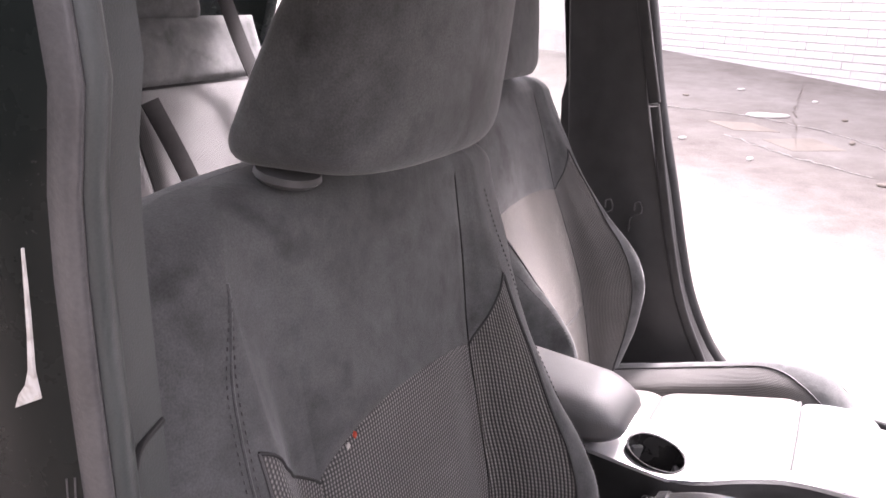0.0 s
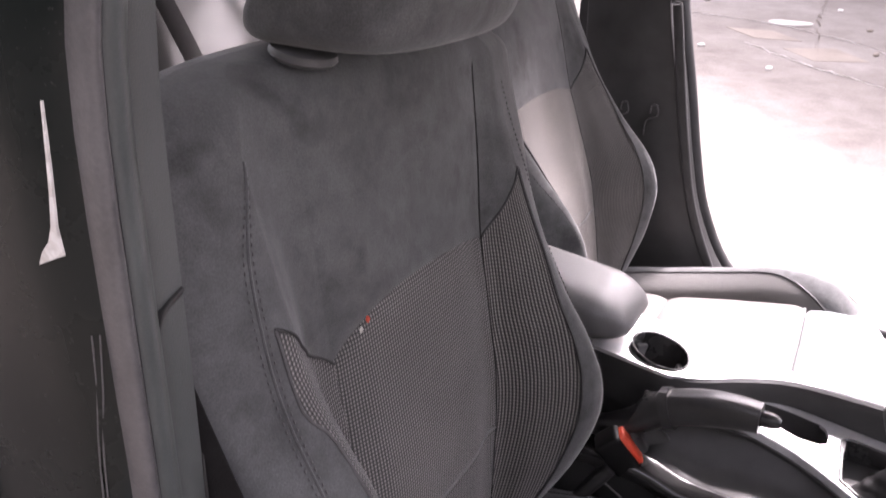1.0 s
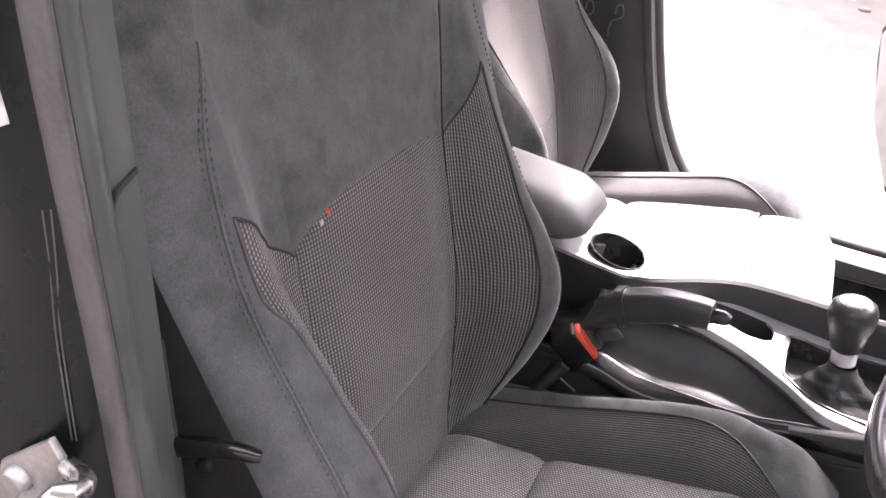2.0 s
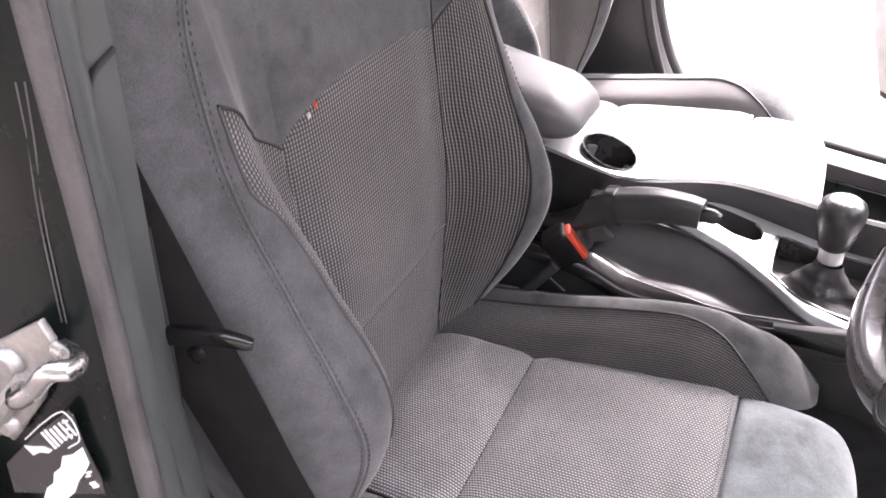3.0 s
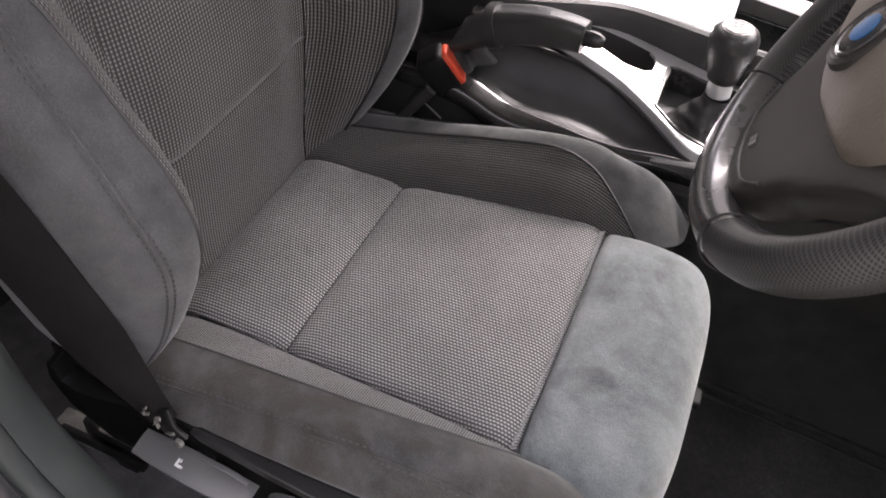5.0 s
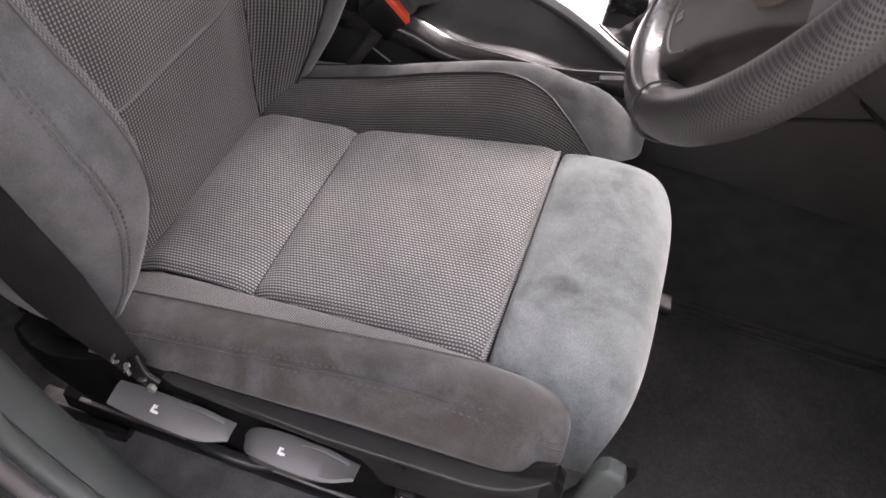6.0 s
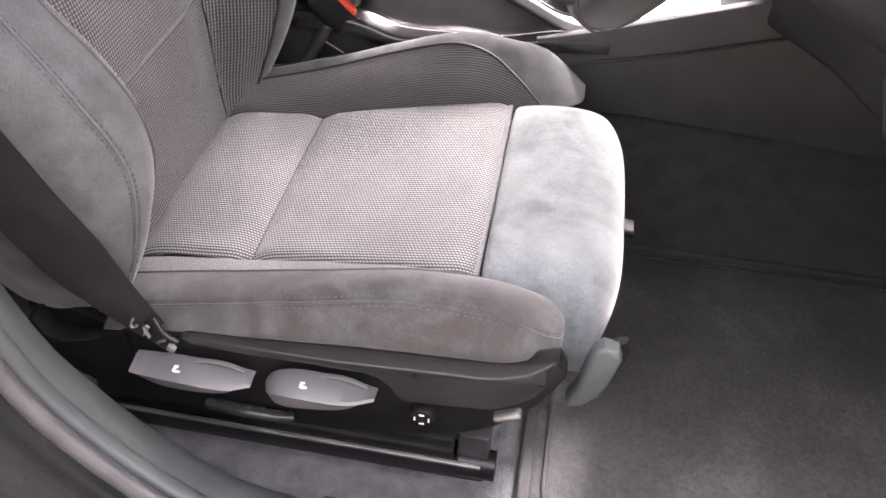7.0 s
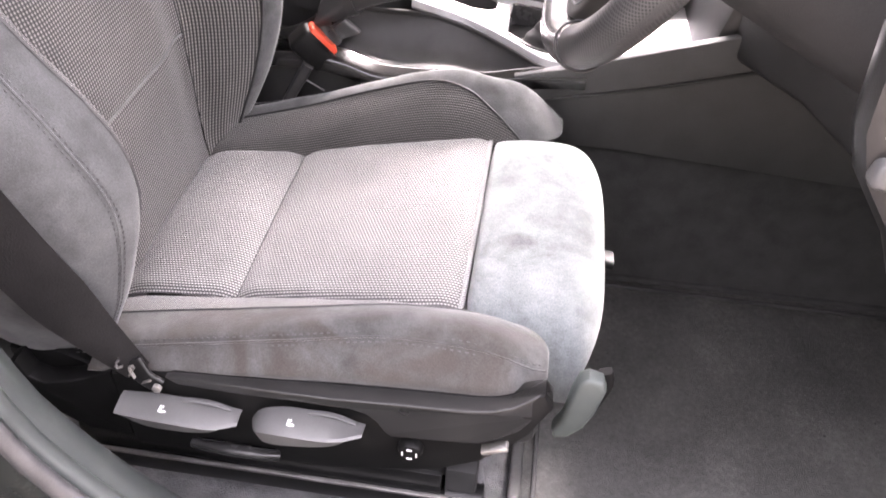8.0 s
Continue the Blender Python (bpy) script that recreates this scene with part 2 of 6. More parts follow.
WEBBING = surface("black_belt_webbing", (0.008, 0.0075, 0.0075), (0.015, 0.014, 0.014), 0.75, 30, 700, 0.5, 0.0008, spec=0.15)
CARPET = surface("grey_car_carpet", grey(0.115), grey(0.215), 0.95, 40, 650, 1.0, 0.003, sheen=0.3)
CARPET_DARK = surface("dark_tunnel_carpet", grey(0.034), grey(0.058), 0.95, 30, 700, 0.6, 0.002, sheen=0.15)
MAT = dusty_mat()
RED = surface("red_release_button", (0.55, 0.05, 0.02), (0.75, 0.10, 0.05), 0.35)
WHITE_INK = surface("white_print", grey(0.7), grey(0.82), 0.6)
ORANGE = surface("red_fabric_tag", (0.5, 0.06, 0.03), (0.6, 0.09, 0.05), 0.7)
BLUE = surface("blue_enamel", (0.05, 0.2, 0.5), (0.08, 0.28, 0.6), 0.3)
HEADLINER = surface("grey_headliner", grey(0.55), grey(0.62), 0.95, 20, 700, 0.5, 0.001)
DOOR_CARD = surface("grey_beige_door_card", (0.33, 0.32, 0.31), (0.42, 0.41, 0.40), 0.6, 20, 700, 0.3, 0.0008)
GLASS = glass_material("car_glass")


def concrete_material():
    m, nt, b = material("worn_yard_concrete")
    big = noise_tex(nt, 0.9, 6.0, 0.6)
    mid = noise_tex(nt, 5.0, 6.0, 0.65)
    fine = noise_tex(nt, 90.0, 3.0)
    fac = mathn(nt, "ADD", mathn(nt, "MULTIPLY", big, 0.55), mathn(nt, "MULTIPLY", mid, 0.45))
    base = ramp(nt, fac, [(0.30, (0.100, 0.085, 0.072)), (0.48, (0.165, 0.146, 0.128)), (0.68, (0.235, 0.216, 0.196))])
    base = mix(nt, 1.0, base, ramp(nt, fine, [(0.3, grey(0.8)), (0.7, grey(1.0))]), "MULTIPLY")
    nt.links.new(base, b.inputs["Base Color"])
    b.inputs["Roughness"].default_value = 0.9
    bump(nt, b, mathn(nt, "ADD", mid, mathn(nt, "MULTIPLY", fine, 0.3)), 0.5, 0.02)
    return m


def brick_material():
    m, nt, b = material("white_painted_brick")
    info = nt.nodes.new("ShaderNodeObjectInfo")
    mid = noise_tex(nt, 7.0, 5.0, 0.65)
    fine = noise_tex(nt, 120.0, 3.0)
    base = ramp(nt, mid, [(0.3, (0.43, 0.405, 0.38)), (0.5, (0.53, 0.505, 0.485)), (0.7, (0.59, 0.565, 0.545))])
    tone = ramp(nt, info.outputs["Random"], [(0.0, grey(0.92)), (1.0, grey(1.0))])
    nt.links.new(mix(nt, 1.0, base, tone, "MULTIPLY"), b.inputs["Base Color"])
    b.inputs["Roughness"].default_value = 0.7
    bump(nt, b, fine, 0.5, 0.004)
    return m


CONCRETE = concrete_material()
BRICK = brick_material()
MORTAR = surface("grey_mortar", (0.48, 0.46, 0.44), (0.56, 0.54, 0.52), 0.95, 6, 90, 0.5, 0.004)


# ---------- building helpers ----------
def world_of(ob):
    m = ob.matrix_parent_inverse @ ob.matrix_basis
    return world_of(ob.parent) @ m if ob.parent else ob.matrix_basis.copy()


def attach(ob, parent):
    ob.parent = parent
    ob.matrix_parent_inverse = world_of(parent).inverted()
    return ob


def thing(name, at, label, category, group="", kind=""):
    ob = new(name)
    ob.empty_display_size = 0.05
    ob.matrix_basis = Matrix.Translation(at)
    return tagged(ob, label, category, group, kind)


def part(name, bm, mat, parent=None, label="", smooth=True, angle=40):
    """Links a bmesh, in world metres, as one mesh object under a thing or a part."""
    data = bpy.data.meshes.new(name)
    bm.to_mesh(data)
    bm.free()
    data.materials.append(mat)
    if smooth:
        data.shade_smooth()
        data.set_sharp_from_angle(angle=radians(angle))
    ob = new(name, data)
    if parent:
        attach(ob, parent)
    return tagged(ob, label) if label else ob


def spline(knots, t):
    """Monotone-ish interpolation of (t, value) knots: cosine-free Catmull-Rom."""
    ks = knots
    if t <= ks[0][0]:
        return ks[0][1]
    if t >= ks[-1][0]:
        return ks[-1][1]
    for i in range(len(ks) - 1):
        t0, v0 = ks[i]
        t1, v1 = ks[i + 1]
        if t0 <= t <= t1:
            ta, va = ks[max(i - 1, 0)]
            tb, vb = ks[min(i + 2, len(ks) - 1)]
            m0 = (v1 - va) / (t1 - ta)
            m1 = (vb - v0) / (tb - t0)
            h, s = t1 - t0, (t - t0) / (t1 - t0)
            return (2 * s**3 - 3 * s**2 + 1) * v0 + (s**3 - 2 * s**2 + s) * h * m0 + (3 * s**2 - 2 * s**3) * v1 + (s**3 - s**2) * h * m1


def curve_points(points, n):
    """n points evenly along a smooth curve through the given ones."""
    pts = [Vector(p) for p in points]
    ts = [0.0]
    for a, b in zip(pts, pts[1:]):
        ts.append(ts[-1] + max((b - a).length, 1e-6))
    out = []
    for i in range(n):
        t = ts[-1] * i / (n - 1)
        out.append(Vector([spline([(tk, p[k]) for tk, p in zip(ts, pts)], t) for k in range(len(pts[0]))]))
    return out


def grid(fn, us, vs, uv=True, close_v=False):
    """A sheet of quads through fn(u, v), with uv in metres along both ways."""
    bm = bmesh.new()
    pts = [[Vector(fn(u, v)) for v in vs] for u in us]
    rows = [[bm.verts.new(p) for p in row] for row in pts]
    layer = bm.loops.layers.uv.new("uv")
    nu, nv = len(us), len(vs)
    mu, mv = nu // 2, nv // 2
    su = [[0.0] * nv for _ in range(nu)]
    sv = [[0.0] * nv for _ in range(nu)]
    for i in range(nu):
        run = 0.0
        for j in range(nv):
            if j:
                run += (pts[i][j] - pts[i][j - 1]).length
            sv[i][j] = run
        mid = sv[i][mv]
        for j in range(nv):
            sv[i][j] -= mid
    for j in range(nv):
        run = 0.0
        for i in range(nu):
            if i:
                run += (pts[i][j] - pts[i - 1][j]).length
            su[i][j] = run
    last = nv if close_v else nv - 1
    for i in range(nu - 1):
        for j in range(last):
            k = (j + 1) % nv
            quad = [(i, j), (i + 1, j), (i + 1, k), (i, k)]
            try:
                face = bm.faces.new([rows[a][b] for a, b in quad])
            except ValueError:
                continue
            for loop, (a, b) in zip(face.loops, quad):
                loop[layer].uv = (su[a][b], sv[a][b])
    return bm


def flip_towards(bm, point):
    """Turns the sheet's faces away from an inner point."""
    bm.faces.ensure_lookup_table()
    score = sum((f.calc_center_median() - Vector(point)).dot(f.normal) * f.calc_area() for f in bm.faces if (f.normal_update() or True))
    if score < 0:
        bmesh.ops.reverse_faces(bm, faces=bm.faces[:])
    return bm


def sweep(points, profile, n=40, closed=True, scales=None, up=(0, 0, 1), caps=True):
    """A solid along a smooth curve; profile: closed outline of (side, up) offsets."""
    path = curve_points(points, n) if n else [Vector(p) for p in points]
    n = len(path)
    bm = bmesh.new()
    rings = []
    for i, p in enumerate(path):
        d = (path[min(i + 1, n - 1)] - path[max(i - 1, 0)]).normalized()
        side = d.cross(Vector(up))
        side = side.normalized() if side.length > 1e-4 else Vector((1, 0, 0))
        top = side.cross(d).normalized()
        s = scales(i / (n - 1)) if scales else 1.0
        rings.append([bm.verts.new(p + side * a * s + top * b * s) for a, b in profile])
    m = len(profile)
    for r0, r1 in zip(rings, rings[1:]):
        for j in range(m if closed else m - 1):
            k = (j + 1) % m
            bm.faces.new((r0[j], r0[k], r1[k], r1[j]))
    if closed and caps:
        bm.faces.new(rings[0][::-1])
        bm.faces.new(rings[-1])
    bmesh.ops.recalc_face_normals(bm, faces=bm.faces[:])
    return bm


def ring(radius, n=10, rx=None):
    return [((rx or radius) * math.cos(2 * math.pi * i / n), radius * math.sin(2 * math.pi * i / n)) for i in range(n)]


def rounded(w, h, r, n=3):
    """A rounded rectangle's outline, w by h."""
    out = []
    for cx, cy, a0 in ((w / 2 - r, h / 2 - r, 0), (-w / 2 + r, h / 2 - r, 90), (-w / 2 + r, -h / 2 + r, 180), (w / 2 - r, -h / 2 + r, 270)):
        for i in range(n + 1):
            a = radians(a0 + 90 * i / n)
            out.append((cx + r * math.cos(a), cy + r * math.sin(a)))
    return out


def bevelled(bm, width, segments=2):
    bmesh.ops.bevel(bm, geom=bm.edges[:], offset=width, segments=segments, profile=0.5, affect="EDGES", clamp_overlap=True)
    bmesh.ops.recalc_face_normals(bm, faces=bm.faces[:])
    return bm


def box(size, m=Matrix(), bevel=0.003, segments=2):
    bm = bmesh.new()
    bmesh.ops.create_cube(bm, size=1.0)
    bmesh.ops.scale(bm, vec=size, verts=bm.verts[:])
    if bevel:
        bevelled(bm, bevel, segments)
    if not isinstance(m, Matrix):
        m = Matrix.Translation(m)
    bm.transform(m)
    return bm


def prism(outline, axis, lo, hi, bevel=0.003, segments=2):
    """A plate whose outline lies across an axis, from lo to hi along it. Outline in the two other axes, in their order."""
    bm = bmesh.new()

    def at(p, s):
        c = list(p)
        c.insert("xyz".index(axis), s)
        return c

    a = [bm.verts.new(at(p, lo)) for p in outline]
    b = [bm.verts.new(at(p, hi)) for p in outline]
    n = len(outline)
    for i in range(n):
        j = (i + 1) % n
        bm.faces.new((a[i], a[j], b[j], b[i]))
    bm.faces.new(a[::-1])
    bm.faces.new(b)
    bmesh.ops.recalc_face_normals(bm, faces=bm.faces[:])
    if bevel:
        rim = [e for e in bm.edges if len({round(v.co["xyz".index(axis)], 5) for v in e.verts}) == 1]
        bmesh.ops.bevel(bm, geom=rim, offset=bevel, segments=segments, profile=0.5, affect="EDGES", clamp_overlap=True)
        bmesh.ops.recalc_face_normals(bm, faces=bm.faces[:])
    return bm


def lathe(profile, m=Matrix(), n=24, caps=True):
    """A turned body: profile of (radius, height) about the local z axis."""
    bm = bmesh.new()
    rings = [[bm.verts.new((r * math.cos(2 * math.pi * i / n), r * math.sin(2 * math.pi * i / n), h)) for i in range(n)] for r, h in profile]
    for r0, r1 in zip(rings, rings[1:]):
        for i in range(n):
            j = (i + 1) % n
            bm.faces.new((r0[i], r0[j], r1[j], r1[i]))
    if caps:
        bm.faces.new(rings[0][::-1])
        bm.faces.new(rings[-1])
    bmesh.ops.recalc_face_normals(bm, faces=bm.faces[:])
    bm.transform(m)
    return bm


def steps(a, b, n):
    return [a + (b - a) * i / (n - 1) for i in range(n)]


def dashes(points, count, length, radius, fill=0.55):
    """A row of short stitches along a curve, as one mesh."""
    path = curve_points(points, count * 2 + 1)
    bm = bmesh.new()
    for i in range(0, len(path) - 1, 2):
        a, b = path[i], path[i + 1]
        d = (b - a) * fill
        if d.length < 1e-6:
            continue
        q = d.to_track_quat("Z", "Y").to_matrix().to_4x4()
        tmp = bmesh.ops.create_cone(bm, cap_ends=True, segments=5, radius1=radius, radius2=radius, depth=d.length * 1.6, matrix=Matrix.Translation(a + d / 2) @ q)
    return bm


YARD_RISE = 0.08
WALL_A, WALL_B = Vector((-1.963, 9.654)), Vector((0.295, 7.822))
wall_dir = (WALL_B - WALL_A).normalized()
wall_nor = Vector((wall_dir.y, -wall_dir.x))  # towards the car
if wall_nor.y > 0:
    wall_nor = -wall_nor


def ground_z(y):
    return YARD_RISE * min(max(y - 1.5, 0.0), 12.0) + 0.012 * noise.noise(Vector((y * 0.7, 3.1, 0)))


def ground_h(x, y):
    return ground_z(y) + (0.015 * noise.noise(Vector((x * 0.6, y * 0.6, 0))) if abs(x) < 16 and 1.5 < y < 14 else 0)


def build_ground():
    xs = [-600, -120, -40, -16] + steps(-8, 8, 33) + [16, 40, 120, 600]
    ys = [-600, -120, -40, -16, -8, -5, -3, -1.5, 0, 1.5] + steps(2.0, 14.0, 41) + [20, 40, 120, 600]
    bm = grid(lambda y, x: (x, y, ground_h(x, y)), ys, xs)
    flip_towards(bm, (0, 3, -40))
    ob = part("ground", bm, CONCRETE, None)
    tagged(ob, "worn brownish concrete yard sloping up to the wall", "ground", kind="structure")
    return ob


ground = build_ground()


def ground_patch(name, cx, cy, w, d, mat, label, rise=0.008, turn=0.0, n=9, seed=1):
    """A broken slab piece or a pale scrap lying on the yard."""
    rnd = random.Random(seed)
    pts = []
    for i in range(n):
        a = 2 * math.pi * i / n
        r = rnd.uniform(0.75, 1.0)
        x, y = w / 2 * r * math.cos(a), d / 2 * r * math.sin(a)
        c, s = math.cos(radians(turn)), math.sin(radians(turn))
        pts.append((cx + x * c - y * s, cy + x * s + y * c))
    bm = prism(pts, "z", 0, rise, rise * 0.3, 1)
    for v in bm.verts:
        v.co.z += ground_h(v.co.x, v.co.y) - 0.001
    ob = part(name, bm, mat)
    return tagged(ob, label, "debris")


PALE = surface("pale_chipped_mortar", (0.42, 0.395, 0.36), (0.55, 0.53, 0.50), 0.9, 12, 120, 0.6, 0.006)
SLAB = surface("brown_concrete_slab", (0.16, 0.135, 0.11), (0.23, 0.20, 0.168), 0.9, 4, 90, 0.6, 0.006)
ground_patch("concrete_scrap", -0.50, 6.25, 0.34, 0.16, PALE, "pale broken concrete scrap lying on the yard", 0.02, 10, 13, seed=2)
ground_patch("concrete_slab", -0.62, 5.85, 0.62, 0.30, SLAB, "brown patched slab set in the worn yard", 0.005, -18, 4, 5)
ground_patch("concrete_slab", -0.18, 5.45, 0.7, 0.45, SLAB, "brown patched slab set in the worn yard", 0.004, -12, 4, 8)
for k, (gx, gy) in enumerate(((-1.25, 6.9), (-0.95, 5.3), (0.12, 5.6), (-0.2, 7.0), (0.3, 4.6), (-0.85, 7.4), (0.05, 6.3), (-0.45, 4.9))):
    ground_patch("stone_chip", gx, gy, 0.06 + 0.015 * (k % 3), 0.05, PALE if k % 2 else SLAB, "small loose stone chip on the yard", 0.018, 40 * k, 6, 20 + k)


def crack(points, seed):
    rnd = random.Random(seed)
    pts = []
    for p in curve_points([(*p, 0) for p in points], 26):
        pts.append((p.x + rnd.uniform(-0.02, 0.02), p.y + rnd.uniform(-0.018, 0.018)))
    bm = bmesh.new()
    up = [bm.verts.new((x, y, ground_h(x, y) + 0.004)) for x, y in pts]
    dn = [bm.verts.new((x + rnd.uniform(0.0, 0.01), y + rnd.uniform(0.003, 0.030), ground_h(x, y) + 0.005)) for x, y in pts]
    for i in range(len(pts) - 1):
        bm.faces.new((up[i], up[i + 1], dn[i + 1], dn[i]))
    bmesh.ops.solidify(bm, geom=bm.faces[:], thickness=0.008)
    bmesh.ops.recalc_face_normals(bm, faces=bm.faces[:])
    return bm


tagged(part("mortar_joint", crack([(-1.3, 6.35), (-0.6, 6.2), (0.1, 5.75), (0.5, 5.2)], 3), PALE), "pale ragged mortar joint across the yard", "joint", "yard joints", "structure")
tagged(part("mortar_joint", crack([(-0.7, 5.55), (-0.25, 5.1), (0.25, 4.75)], 4), PALE), "pale ragged mortar joint across the yard", "joint", "yard joints", "structure")
tagged(part("mortar_joint", crack([(-0.35, 7.9), (-0.33, 6.6), (-0.22, 5.4)], 6), SLAB), "dark joint between the yard's slabs", "joint", "yard joints", "structure")


# ---------- driver's and passenger's seats ----------
SEAT_Y = 0.155

Z_INSERT = [(-0.226, 0.458), (-0.208, 0.474), (-0.18, 0.489), (-0.12, 0.497), (-0.075, 0.502), (0.0, 0.517), (0.08, 0.530), (0.155, 0.541), (0.25, 0.549), (0.30, 0.54)]
Z_CREST = [(-0.22, 0.490), (-0.17, 0.503), (-0.076, 0.534), (0.0, 0.563), (0.087, 0.590), (0.152, 0.586), (0.194, 0.573), (0.224, 0.554), (0.245, 0.54)]
Z_UNDER = [(-0.22, 0.482), (-0.11, 0.494), (0.06, 0.512), (0.185, 0.520), (0.265, 0.528)]
HALF_INSERT = [(-0.22, 0.128), (-0.075, 0.130), (0.155, 0.147), (0.20, 0.150)]
SEAM_Q = [(-0.22, 0.42), (0.06, 0.42), (0.12, 0.36), (0.155, 0.24), (0.185, 0.06), (0.192, 0.0)]

X_BACK = [(0.46, -0.200), (0.50, -0.205), (0.60, -0.208), (0.70, -0.215), (0.80, -0.235), (0.87, -0.250), (0.96, -0.262), (1.04, -0.275), (1.12, -0.288)]
BOLSTER = [(0.46, 0.012), (0.52, 0.045), (0.57, 0.070), (0.65, 0.098), (0.70, 0.100), (0.75, 0.086), (0.79, 0.066), (0.88, 0.034), (0.944, 0.016), (1.0, 0.006), (1.12, 0.0)]
HALF_BACK = [(0.46, 0.205), (0.5, 0.222), (0.6, 0.240), (0.75, 0.250), (0.95, 0.268), (1.0, 0.269), (1.05, 0.264), (1.12, 0.260)]
HALF_BACK_INSERT = [(0.46, 0.130), (0.65, 0.138), (0.87, 0.148), (1.05, 0.159)]
BOUND_FAR = [(0.46, 0.365), (0.6, 0.372), (0.7, 0.375), (0.80, 0.395), (0.87, 0.42), (1.2, 0.42)]
BOUND_Q = [(0.46, 0.372), (0.6, 0.374), (0.70, 0.376), (0.78, 0.378), (0.815, 0.384), (0.838, 0.394), (0.852, 0.408), (0.862, 0.424), (0.870, 0.437), (0.93, 0.430), (1.2, 0.42)]
STITCH_Q = [(0.50, 0.452), (0.67, 0.463), (0.73, 0.472), (0.80, 0.464), (0.88, 0.456), (0.95, 0.440), (0.99, 0.425), (1.02, 0.400), (1.045, 0.360)]
Q_SEAM = 0.24
Q_NEAR = 0.192  # the driver's insert ends sooner on the door side


def cushion_bolster(x, q, worn=0.0):
    """Cross-section of a cushion bolster at x, from the groove (q 0) over the crest to the hem (q 1), as (v, z)."""
    w, zi, cr, zb = spline(HALF_INSERT, x), spline(Z_INSERT, x) - 0.010, spline(Z_CREST, x) - worn * math.exp(-(((x - 0.06) / 0.13) ** 2)), spline(Z_UNDER, x)
    cr = max(cr, zi + 0.006)
    ctrl = [(0, (w - 0.003, zi - 0.004)), (0.25, (w + 0.018, zi + 0.55 * (cr - zi))), (0.5, (0.203, cr)), (0.7, (0.226, cr - 0.35 * (cr - zb))), (0.85, (0.238, 0.35 * cr + 0.65 * zb)), (1.0, (0.235, zb))]
    v, z = spline([(a, b[0]) for a, b in ctrl], q), spline([(a, b[1]) for a, b in ctrl], q)
    if x > 0.182:
        s = math.sqrt(max(1 - ((x - 0.182) / 0.056) ** 2, 0.0))
        v, z = 0.196 + (v - 0.196) * (0.25 + 0.75 * s), 0.532 + (z - 0.532) * (0.1 + 0.9 * s)
    return v, z


def backrest(z, q, a=0.0, worn=0.0):
    """Cross-section of the backrest at height z, from the middle of the front (q 0) round the bolster to the middle of the rear (q 1), as (x, v, z). a: how far over the rounded top, 0 to 1. worn: 1 for a bolster sat plump and steep."""
    xc, p, w, half = spline(X_BACK, z), spline(BOLSTER, z), spline(HALF_BACK_INSERT, z), spline(HALF_BACK, z)
    k = worn * min(max((0.90 - z) / 0.09, 0.0), 1.0) * min(max((z - 0.52) / 0.20, 0.15), 1.0)
    deep = worn * min(max((0.86 - z) / 0.12, 0.0), 1.0)
    half += worn * spline([(0.80, 0.0), (0.86, 0.006), (0.93, 0.017), (1.0, 0.025), (1.06, 0.022)], z)
    ctrl = [(0, (xc, 0)), (0.12, (xc, 0.55 * w)), (Q_SEAM, (xc - 0.003, w)), (0.32, (xc + (0.45 + 0.43 * k) * p, w + 0.024 + 0.006 * k)), (0.42, (xc + p, 0.200)), (0.52, (xc + 0.70 * p - 0.008, half - 0.012)),
            (0.62, (xc + 0.2 * p - 0.022 - 0.012 * deep, half + 0.004 * deep)), (0.72, (xc - 0.052 - 0.030 * deep, half - 0.016 + 0.010 * deep)), (0.82, (xc - 0.085 - 0.028 * deep, half - 0.05 + 0.016 * deep)), (0.9, (xc - 0.105, half - 0.10)), (1.0, (xc - 0.115, 0))]
    x, v = spline([(k, c[0]) for k, c in ctrl], q), spline([(k, c[1]) for k, c in ctrl], q)
    if a > 0:
        ang = a * math.pi / 2
        xm = xc - 0.062
        x = xm + (x - xm) * (math.cos(ang) ** 0.8)
        v *= 0.60 + 0.40 * math.cos(ang) ** 0.75
        z += 0.046 * math.sin(ang)
    z -= 0.012 * min(max((z - 0.93) / 0.15, 0.0), 1.0) * (v / 0.24) ** 2
    return x, v, z


def top_levels(z0, n):
    return [(z, 0.0) for z in steps(z0, 1.045, n)] + [(1.045, k / 9) for k in range(1, 10)]


def slack(x, v, z, amount=0.0016):
    """Soft unevenness of padded cloth, in metres."""
    return amount * (noise.noise(Vector((x * 24, v * 24, z * 24))) + 0.5 * noise.noise(Vector((x * 60 + 7, v * 60, z * 60))))


def edge_drop(d, width=0.010, depth=0.006):
    return depth * (1 - min(max(d, 0) / width, 1.0)) ** 2


